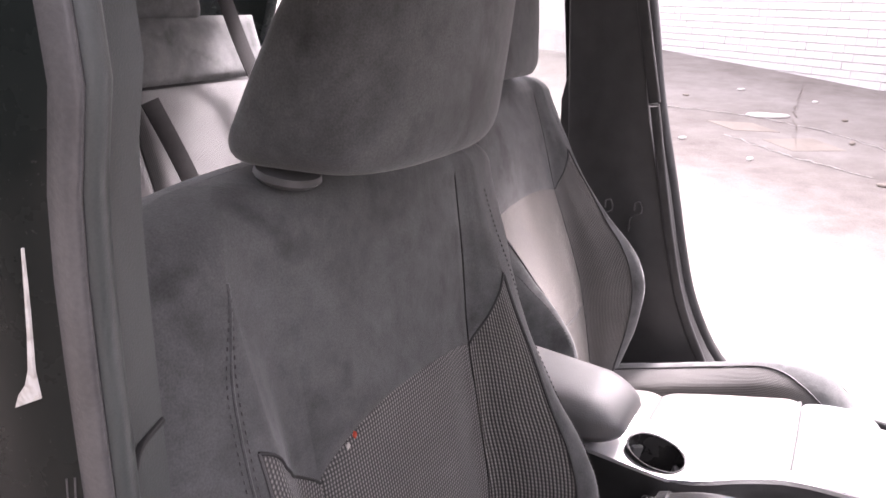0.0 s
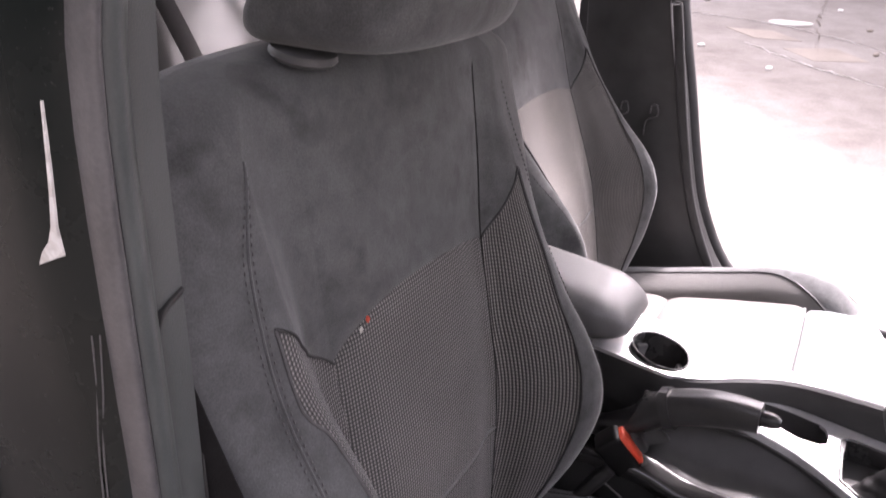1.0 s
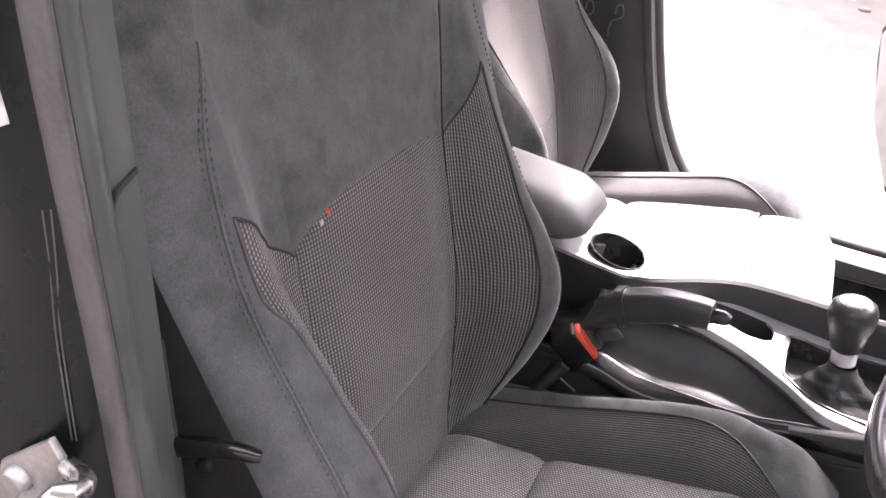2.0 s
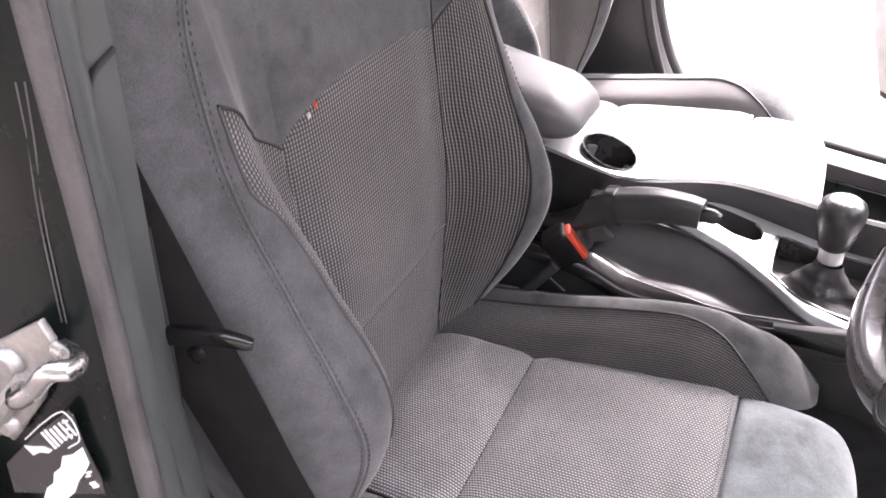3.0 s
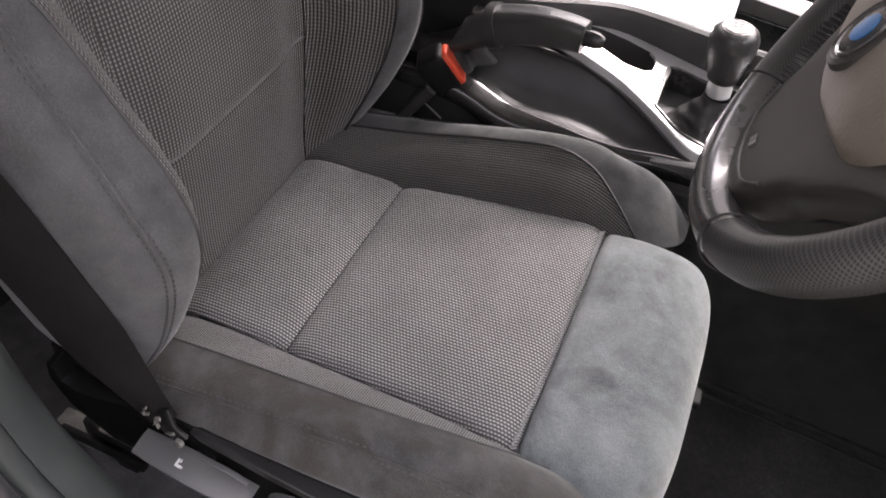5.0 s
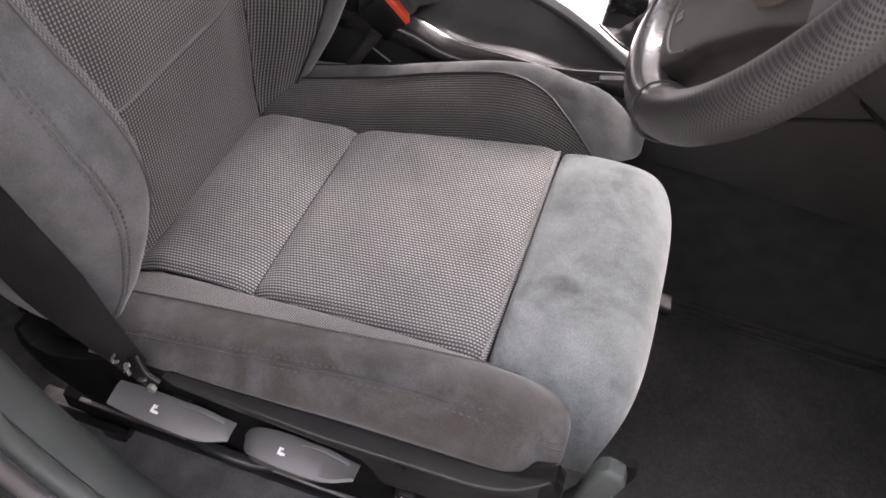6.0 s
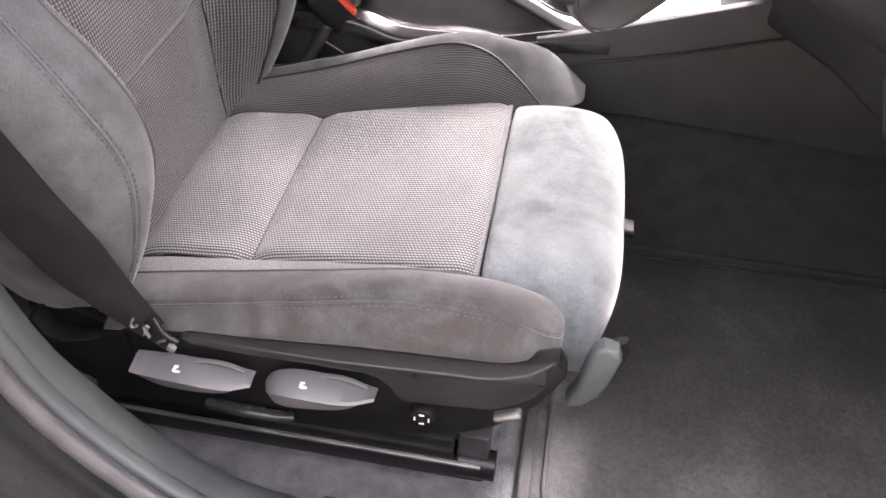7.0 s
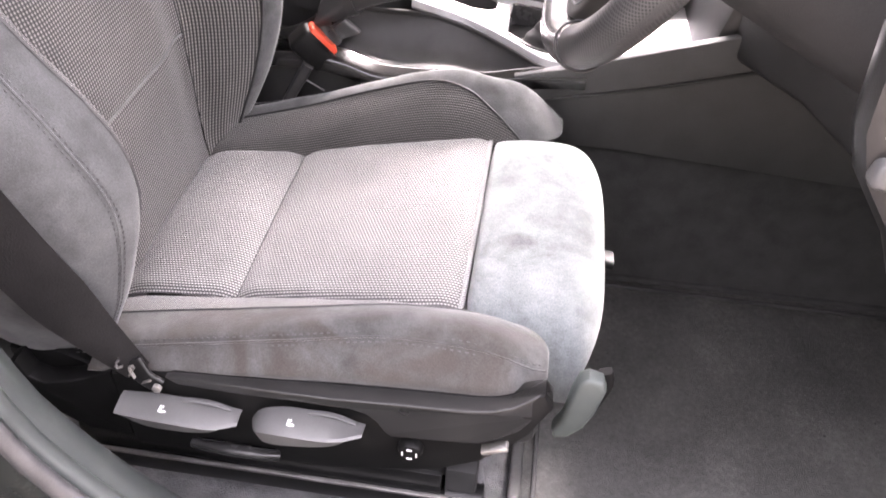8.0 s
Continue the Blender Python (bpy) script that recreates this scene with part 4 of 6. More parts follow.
    # rear skirt with its upturned tip
    part("rear_skirt", prism([(-0.155, 0.40), (-0.155, 0.497), (-0.170, 0.489), (-0.200, 0.474), (-0.228, 0.466), (-0.242, 0.472), (-0.248, 0.494), (-0.255, 0.491), (-0.258, 0.466), (-0.243, 0.432), (-0.20, 0.40)], "y", -0.088, -0.066, 0.004), BLACK_SATIN, seat, "black rear skirt with an upturned tip")
    # height lever at the front corner, and the thigh adjuster under the cushion's front
    part("front_lever", prism([(0.252, 0.452), (0.250, 0.462), (0.257, 0.480), (0.261, 0.516), (0.265, 0.535), (0.273, 0.541), (0.286, 0.537), (0.290, 0.526), (0.285, 0.496), (0.278, 0.472), (0.266, 0.456)], "y", -0.060, -0.042, 0.005, 3), PADDLE, seat, "grey-green paddle lever at the front corner")
    part("lever_edge", sweep([(0.288, -0.040, 0.534), (0.292, -0.040, 0.522), (0.286, -0.040, 0.492), (0.278, -0.040, 0.466), (0.262, -0.040, 0.450)], rounded(0.012, 0.009, 0.003), 14, up=(0, 1, 0)), BLACK_SATIN, seat)
    part("thigh_adjuster", sweep([(0.265, 0.205, 0.456), (0.292, 0.206, 0.450), (0.312, 0.207, 0.446)], rounded(0.026, 0.012, 0.005), 8), BLACK_SATIN, seat, "black thigh support adjuster")


build_seat_controls(driver_seat)
tag_bm = prism([(0.079, 0.869), (0.082, 0.8715), (0.0805, 0.875), (0.0775, 0.872)], "x", -0.2525, -0.249, 0.0005, 1)
part("tag", tag_bm, ORANGE, driver_seat, "tiny red fabric tag in the seam")
tag_bm = prism([(0.068, 0.864), (0.072, 0.867), (0.070, 0.870), (0.067, 0.867)], "x", -0.2525, -0.249, 0.0005, 1)
part("tag", tag_bm, PALE, driver_seat, "tiny pale fabric tag in the seam")


# ---------- car body ----------
CAR_MID = 0.494
car = thing("hatchback", (0, CAR_MID, 0.2), "black hatchback body with its front doors open", "car")


def across(outline, y0, y1, bevel=0.004):
    return prism(outline, "y", y0, y1, bevel)


# floor: carpeted pan with a raised tunnel
floor_carpet = part("floor_carpet", across([(-1.0, 0.17), (1.15, 0.17), (1.15, 0.235), (-1.0, 0.235)], -0.145, 1.133), CARPET, car, "grey carpet on the car floor")
part("underbody", across([(-1.7, 0.14), (1.2, 0.14), (1.2, 0.168), (-1.7, 0.168)], -0.20, 1.19), PAINT, car)
part("tunnel", prism([(0.40, 0.23), (0.405, 0.50), (0.425, 0.54), (0.58, 0.54), (0.60, 0.50), (0.605, 0.23)], "x", -0.9, 1.15, 0.01), CARPET_DARK, car, "dark carpeted centre tunnel")
# console flank: smooth dark panel beside the driver's footwell, with a seam
flank = part("console_flank", across([(0.17, 0.480), (0.17, 0.575), (0.235, 0.592), (0.40, 0.645), (0.60, 0.71), (0.95, 0.72), (0.95, 0.455), (0.61, 0.462), (0.32, 0.480)], 0.388, 0.402, 0.004), FLANK_SOFT, car, "dark soft panel beside the driver's footwell")
part("panel_seam", sweep([(0.19, 0.3865, 0.540), (0.229, 0.3865, 0.550), (0.336, 0.3865, 0.576), (0.455, 0.3865, 0.611), (0.70, 0.3865, 0.68)], ring(0.0022, 6), 20), PIPING, flank)
part("firewall", across([(1.0, 0.2), (1.16, 0.2), (1.16, 0.95), (1.12, 0.95), (1.12, 0.45)], -0.18, 1.17), CARPET_DARK, car, "dark carpeted bulkhead under the dashboard")


def soften(profile, n=3):
    """Rounds a closed outline by a curve through its corners."""
    m, out = len(profile), []
    for i in range(m):
        p0, p1, p2, p3 = (profile[(i + k) % m] for k in (-1, 0, 1, 2))
        for j in range(n):
            t = j / n
            out.append(tuple(0.5 * (2 * p1[c] + (p2[c] - p0[c]) * t + (2 * p0[c] - 5 * p1[c] + 4 * p2[c] - p3[c]) * t * t + (3 * p1[c] - p0[c] - 3 * p2[c] + p3[c]) * t**3) for c in (0, 1)))
    return out


def opening_sweep(name, knots, y_of, profile, mat, label, into=1, n=60, low=None):
    """A strip along the door opening; knots in (x, z), profile in (offset into the opening, depth outwards)."""
    if "seal" in name and "gap" not in name:
        profile, low = soften(profile), soften(low) if low else None
    path = curve_points([(x, 0, z) for x, z in knots], n)
    bm = bmesh.new()
    rings = []
    for i, p in enumerate(path):
        d = (path[min(i + 1, n - 1)] - path[max(i - 1, 0)]).normalized()
        nrm = Vector((-d.z, 0, d.x)) * into
        k = min(max((0.95 - p.z) / 0.25, 0.0), 1.0) if low else 0.0
        rings.append([bm.verts.new((p.x + nrm.x * a, y_of(b), p.z + nrm.z * a)) for a, b in ([(c[0] + (e[0] - c[0]) * k, c[1] + (e[1] - c[1]) * k) for c, e in zip(profile, low)] if low else profile)])
    m = len(profile)
    for r0, r1 in zip(rings, rings[1:]):
        for j in range(m):
            k = (j + 1) % m
            bm.faces.new((r0[j], r0[k], r1[k], r1[j]))
    bm.faces.new(rings[0][::-1])
    bm.faces.new(rings[-1])
    bmesh.ops.recalc_face_normals(bm, faces=bm.faces[:])
    return part(name, bm, mat, car, label, angle=32 if "trim" in name else 75)


D_OPEN = [(-0.270, 1.40), (-0.240, 1.30), (-0.2135, 1.205), (-0.2215, 1.158), (-0.2255, 1.11), (-0.2255, 1.03), (-0.2245, 0.95), (-0.225, 0.85), (-0.225, 0.76), (-0.221, 0.69), (-0.211, 0.61), (-0.195, 0.54), (-0.171, 0.490), (-0.140, 0.442), (-0.104, 0.400), (-0.052, 0.358), (0.016, 0.339), (0.12, 0.334), (0.45, 0.334), (0.80, 0.334), (0.90, 0.36), (0.95, 0.45)]
P_OPEN = [(-0.375, 1.40), (-0.365, 1.33), (-0.336, 1.22), (-0.300, 1.03), (-0.252, 0.837), (-0.224, 0.72), (-0.190, 0.61), (-0.122, 0.490), (-0.045, 0.435), (0.08, 0.420), (0.24, 0.408), (0.5, 0.404), (0.80, 0.404), (0.90, 0.43), (0.95, 0.5)]
out_d, out_p = (lambda b: -b), (lambda b: 2 * CAR_MID + b + 0.02)
opening_sweep("pillar_trim", D_OPEN, out_d, [(0, 0.140), (0.002, 0.139), (0.006, 0.160), (0.020, 0.178), (0.030, 0.186), (0.0, 0.190), (-0.03, 0.170), (-0.03, 0.138)], TRIM_GREY, "grey-green plastic trim round the door opening", low=[(0, 0.140), (0.003, 0.1385), (0.018, 0.148), (0.033, 0.172), (0.034, 0.182), (0.0, 0.188), (-0.03, 0.170), (-0.03, 0.138)])
opening_sweep("inner_seal", D_OPEN, out_d, [(0.022, 0.1810), (0.036, 0.186), (0.043, 0.193), (0.044, 0.200), (0.038, 0.205), (0.015, 0.206), (0.010, 0.184)], TRIM_GREY, "grey-green inner lip of the door seal", low=[(0.032, 0.1835), (0.042, 0.186), (0.047, 0.193), (0.046, 0.201), (0.038, 0.205), (0.015, 0.206), (0.010, 0.184)])
opening_sweep("seal_gap", D_OPEN, out_d, [(0.030, 0.2035), (0.0445, 0.2045), (0.0445, 0.2080), (0.030, 0.2090), (0.010, 0.2060)], RUBBER_BLACK, "dark joint beside the seal")
opening_sweep("door_seal", D_OPEN, out_d, [(0.030, 0.2075), (0.045, 0.2075), (0.050, 0.2095), (0.0525, 0.2125), (0.051, 0.2155), (0.045, 0.2170), (0.030, 0.2170), (0.005, 0.2140)], RUBBER, "grey rubber door seal, dusty", low=[(0.030, 0.2060), (0.047, 0.2070), (0.056, 0.2105), (0.0605, 0.2160), (0.058, 0.2215), (0.050, 0.2235), (0.030, 0.2220), (0.005, 0.2170)])
opening_sweep("pillar_flange", D_OPEN, out_d, [(0.030, 0.2100), (0.042, 0.2160), (0.036, 0.2225), (0.012, 0.2270), (-0.02, 0.230), (-0.13, 0.226), (-0.135, 0.222), (-0.13, 0.175), (-0.02, 0.165), (0.0, 0.19)], PAINT, "black painted door pillar, dusty", low=[(0.030, 0.2120), (0.048, 0.2215), (0.046, 0.2300), (0.020, 0.2335), (-0.02, 0.230), (-0.13, 0.226), (-0.135, 0.222), (-0.13, 0.175), (-0.02, 0.165), (0.0, 0.19)])
for off in (0.0, 0.0022):
    part("paint_edge", sweep([(-0.1880 + off, -0.2212 + off, 1.028), (-0.1895 + off, -0.2222 + off * 0.6, 1.000), (-0.1925 + off, -0.2235 + off * 0.3, 0.972), (-0.1935 + off, -0.2250 + off * 0.3, 0.943), (-0.1945 + off, -0.2265 + off * 0.3, 0.905)], ring(0.0004, 5), 24, up=(0, 1, 0)), RUBBER, car, "thin sealed edge in the pillar's paint")
part("trim_joint", sweep([(-0.2235, -0.1395, 1.004), (-0.2185, -0.158, 1.000), (-0.204, -0.177, 0.998)], rounded(0.004, 0.004, 0.0015, 2), 10), RUBBER_BLACK, car, "dark joint between the pillar covers")
part("sill_plate", box((0.55, 0.045, 0.012), (0.315, -0.170, 0.372), 0.004), PLASTIC, car, "black plastic sill plate")
opening_sweep("pillar_trim", P_OPEN, out_p, [(0, 0.140), (0.016, 0.148), (0.030, 0.174), (0.030, 0.184), (0.0, 0.188), (-0.03, 0.170), (-0.03, 0.138)], PLASTIC, "black plastic trim round the far door opening")
opening_sweep("door_seal", P_OPEN, out_p, [(0.024, 0.186), (0.036, 0.190), (0.042, 0.200), (0.040, 0.214), (0.030, 0.222), (0.010, 0.222), (0.005, 0.19)], RUBBER_BLACK, "black rubber seal of the far door opening")
opening_sweep("pillar_flange", P_OPEN, out_p, [(0.014, 0.205), (0.008, 0.226), (-0.02, 0.226), (-0.13, 0.228), (-0.135, 0.222), (-0.13, 0.175), (-0.02, 0.165), (0.0, 0.19)], PAINT, "black painted far pillar")
# inner pillar covers behind the trims
part("pillar_cover", across([(-0.225, 1.01), (-0.222, 1.40), (-0.36, 1.40), (-0.33, 1.01)], -0.165, -0.139, 0.004), TRIM_GREY, car, "grey-green upper pillar cover")
part("pillar_cover", across([(-0.226, 1.004), (-0.226, 0.85), (-0.226, 0.74), (-0.215, 0.62), (-0.19, 0.52), (-0.146, 0.44), (-0.10, 0.39), (-0.08, 0.24), (-0.40, 0.24), (-0.34, 1.004)], -0.165, -0.141, 0.004), TRIM_GREY, car, "grey-green lower pillar cover")
pc = part("pillar_cover", across([(-0.342, 1.40), (-0.305, 1.20), (-0.268, 1.0), (-0.219, 0.80), (-0.176, 0.64), (-0.11, 0.50), (0.0, 0.43), (0.0, 0.24), (-0.42, 0.24), (-0.42, 0.80), (-0.445, 1.22), (-0.47, 1.40)], 1.130, 1.150, 0.005), PLASTIC, car, "black plastic cover of the far pillar")
part("cover_edge", sweep([(-0.334, 1.133, 1.38), (-0.299, 1.132, 1.20), (-0.262, 1.131, 1.035)], rounded(0.022, 0.012, 0.004), 14, up=(0, 1, 0)), PLASTIC, pc, "slim edge strip of the pillar cover")
part("cover_edge", sweep([(-0.261, 1.131, 1.028), (-0.213, 1.131, 0.80), (-0.170, 1.131, 0.64), (-0.104, 1.131, 0.50)], rounded(0.018, 0.012, 0.004), 20, up=(0, 1, 0)), PLASTIC, pc)
part("cover_notch", box((0.020, 0.004, 0.003), (-0.262, 1.1265, 1.0315), 0.001), PLASTIC_GREY, pc)
for hx, hz in ((-0.333, 0.830), (-0.274, 0.832)):
    part("hook", sweep([(hx - 0.006, 1.127, hz - 0.010), (hx - 0.004, 1.122, hz + 0.006), (hx + 0.006, 1.120, hz + 0.009), (hx + 0.009, 1.124, hz - 0.012), (hx - 0.012, 1.128, hz - 0.026), (hx - 0.014, 1.128, hz - 0.055)], ring(0.0016, 6), 24), PLASTIC_GREY, pc, "thin belt guide hook")
part("belt_slot", sweep([(-0.2225, -0.1385, 0.895), (-0.2245, -0.1385, 0.84), (-0.2245, -0.1385, 0.79), (-0.2240, -0.1385, 0.75), (-0.2225, -0.1385, 0.715)], rounded(0.007, 0.004, 0.0015, 2), 20, up=(0, 1, 0), scales=lambda t: 0.3 + 0.7 * math.sin(math.pi * t)), RUBBER_BLACK, car, "dark slot between the pillar trims")
part("retractor_cover", across([(-0.426, 1.090), (-0.438, 1.083), (-0.449, 1.066), (-0.457, 1.026), (-0.455, 0.93), (-0.44, 0.80), (-0.40, 0.80), (-0.40, 1.088)], 1.152, 1.170, 0.006), SKIRT, car, "dark cover behind the far pillar")
# sills and rockers
for y0, y1, zt in ((-0.235, -0.150, 0.330), (1.140, 1.225, 0.398)):
    part("sill", across([(-0.16, 0.15), (1.0, 0.15), (1.0, zt), (-0.06, zt), (-0.16, zt + 0.05)], y0, y1, 0.01), PAINT, car, "black painted sill")
part("sill_carpet", across([(-0.1, 0.236), (0.98, 0.236), (0.98, 0.325), (0.0, 0.325), (-0.1, 0.36)], -0.150, -0.135, 0.005), CARPET, car)
# roof, rails, windscreen, rear
roof = part("roof", prism([(-0.20, 1.36), (-0.10, 1.42), (0.2, 1.44), (0.79, 1.44), (1.09, 1.42), (1.19, 1.36), (1.17, 1.345), (1.07, 1.385), (0.79, 1.405), (0.2, 1.405), (-0.08, 1.385), (-0.18, 1.345)], "x", -1.55, 0.58, 0.004), PAINT, car, "black painted roof")
part("headliner", prism([(-0.17, 1.342), (-0.07, 1.38), (0.2, 1.398), (0.79, 1.398), (1.06, 1.38), (1.16, 1.342), (1.06, 1.368), (0.79, 1.386), (0.2, 1.386), (-0.07, 1.368)], "x", -1.5, 0.57, 0.002), HEADLINER, car, "grey cloth headliner")
for y in (-0.19, 1.178):
    part("windscreen_pillar", sweep([(0.55, y + (0.03 if y < 0 else -0.03), 1.38), (0.79, y + (0.01 if y < 0 else -0.01), 1.15), (1.02, y, 0.93)], rounded(0.06, 0.05, 0.015), 16), PAINT, car, "black windscreen pillar")
ws = prism([(0.58, 1.405), (1.10, 0.93), (1.104, 0.934), (0.584, 1.409)], "y", -0.15, 1.14, 0)
wso = part("windscreen", ws, GLASS, car, "clear windscreen")
wso.visible_shadow = False
for y0, y1 in ((-0.275, -0.225), (1.213, 1.263)):
    far = y0 > 0
    ym, s = (y0 + y1) / 2, -1 if far else 1
    swing = Matrix.Translation((-0.365, 1.245, 0)) @ Matrix.Rotation(radians(-50), 4, "Z") @ Matrix.Translation((0.365, -1.245, 0)) if far else Matrix()

    def hung(bm):
        bm.transform(swing)
        return bm

    if far:
        rd = thing("rear_door", (-0.365, 1.245, 0.24), "black rear door swung open, with a pale door card", "car door")
        part("skin", hung(across([(-0.375, 0.24), (-1.05, 0.24), (-1.22, 0.42), (-1.30, 0.62), (-1.32, 0.92), (-0.385, 0.92), (-0.370, 0.75)], y0, y1, 0.012)), PAINT, rd, "black door skin")
    else:
        rd = part("rear_door", across([(-0.365, 0.24), (-1.05, 0.24), (-1.22, 0.42), (-1.30, 0.62), (-1.32, 0.92), (-0.385, 0.92), (-0.350, 0.75)], y0, y1, 0.012), PAINT, car, "closed black rear door")
    part("window_frame", hung(sweep([(-0.40, ym, 0.91), (-0.42, ym + 0.04 * s, 1.33), (-0.85, ym + 0.045 * s, 1.34), (-1.18, ym + 0.03 * s, 1.16), (-1.30, ym, 0.91)], rounded(0.03, 0.03, 0.008), 40)), PLASTIC, rd, "black window frame")
    g = bmesh.new()
    g.faces.new([g.verts.new(p) for p in ((-0.41, ym, 0.91), (-1.29, ym, 0.91), (-1.17, ym + 0.03 * s, 1.15), (-0.85, ym + 0.045 * s, 1.33), (-0.43, ym + 0.04 * s, 1.32))])
    bmesh.ops.solidify(g, geom=g.faces[:], thickness=0.004)
    gl = part("window_glass", hung(g), GLASS, rd, "clear side glass", smooth=False)
    gl.visible_shadow = False
    iy = (y1 + 0.004, y1 + 0.045) if y0 < 0 else (y0 - 0.045, y0 - 0.004)
    card = part("door_card", hung(across([(-0.42, 0.30), (-1.02, 0.30), (-1.15, 0.50), (-1.20, 0.93), (-0.44, 0.955)], *iy, 0.012)), DOOR_CARD, rd, "pale grey door card")
    hy = iy[1] + 0.012 if y0 < 0 else iy[0] - 0.012
    part("armrest", hung(sweep([(-0.50, hy, 0.66), (-0.75, hy, 0.67), (-1.0, hy, 0.70)], rounded(0.05, 0.06, 0.015), 12)), PLASTIC, card, "black door armrest")
    part("card_strip", hung(sweep([(-0.46, hy + 0.006 * s, 0.80), (-0.80, hy + 0.006 * s, 0.84), (-1.12, hy + 0.006 * s, 0.90)], rounded(0.012, 0.030, 0.004), 14)), TRIM_GREY, card, "slim trim strip across the card")
    part("door_handle", hung(sweep([(-0.50, hy, 0.865), (-0.54, hy - 0.012 * -s, 0.872), (-0.60, hy, 0.868)], ring(0.011, 10), 12)), CHROME, card, "bright inner door handle")
    # quarter behind the rear door
    part("rear_quarter", across([(-1.06, 0.24), (-1.9, 0.30), (-1.95, 0.9), (-1.75, 0.98), (-1.40, 1.36), (-1.20, 1.36), (-1.34, 0.92), (-1.32, 0.62), (-1.24, 0.42)], y0, y1, 0.015), PAINT, car, "black rear quarter panel")
part("tailgate", across([(-1.90, 0.32), (-1.94, 0.30), (-1.98, 0.9), (-1.92, 0.96), (-1.86, 0.92)], -0.22, 1.21, 0.01), PAINT, car, "black tailgate")
rw = prism([(-1.80, 0.97), (-1.50, 1.39), (-1.504, 1.392), (-1.804, 0.972)], "y", -0.10, 1.09, 0)
rwo = part("rear_window", rw, GLASS, car, "clear rear window")
rwo.visible_shadow = False
part("parcel_shelf", across([(-1.35, 0.90), (-1.85, 0.93), (-1.85, 0.95), (-1.35, 0.92)], -0.2, 1.19), CARPET_DARK, car, "dark parcel shelf")
# nose, kept plain
part("bonnet", prism([(1.05, 0.955), (1.10, 0.965), (1.9, 0.84), (2.2, 0.66), (2.25, 0.30), (2.2, 0.25), (1.18, 0.25), (1.18, 0.93)], "y", -0.24, 1.228, 0.03), PAINT, car, "black bonnet and nose")
for wx in (-1.45, 1.65):
    for wy, s in ((-0.20, -1), (1.19, 1)):
        m = Matrix.Translation((wx, wy, 0.30)) @ Matrix.Rotation(radians(90), 4, "X")
        wheel = part("wheel", lathe([(0.19, -0.085), (0.27, -0.09), (0.30, -0.06), (0.305, 0.0), (0.30, 0.06), (0.27, 0.09), (0.19, 0.085)], m, 40), RUBBER_BLACK, car, "black road tyre")
        part("rim", lathe([(0.05, -0.095), (0.19, -0.09), (0.195, 0.0), (0.19, 0.09), (0.05, 0.095)], m, 30), SILVER, wheel, "silver rim")


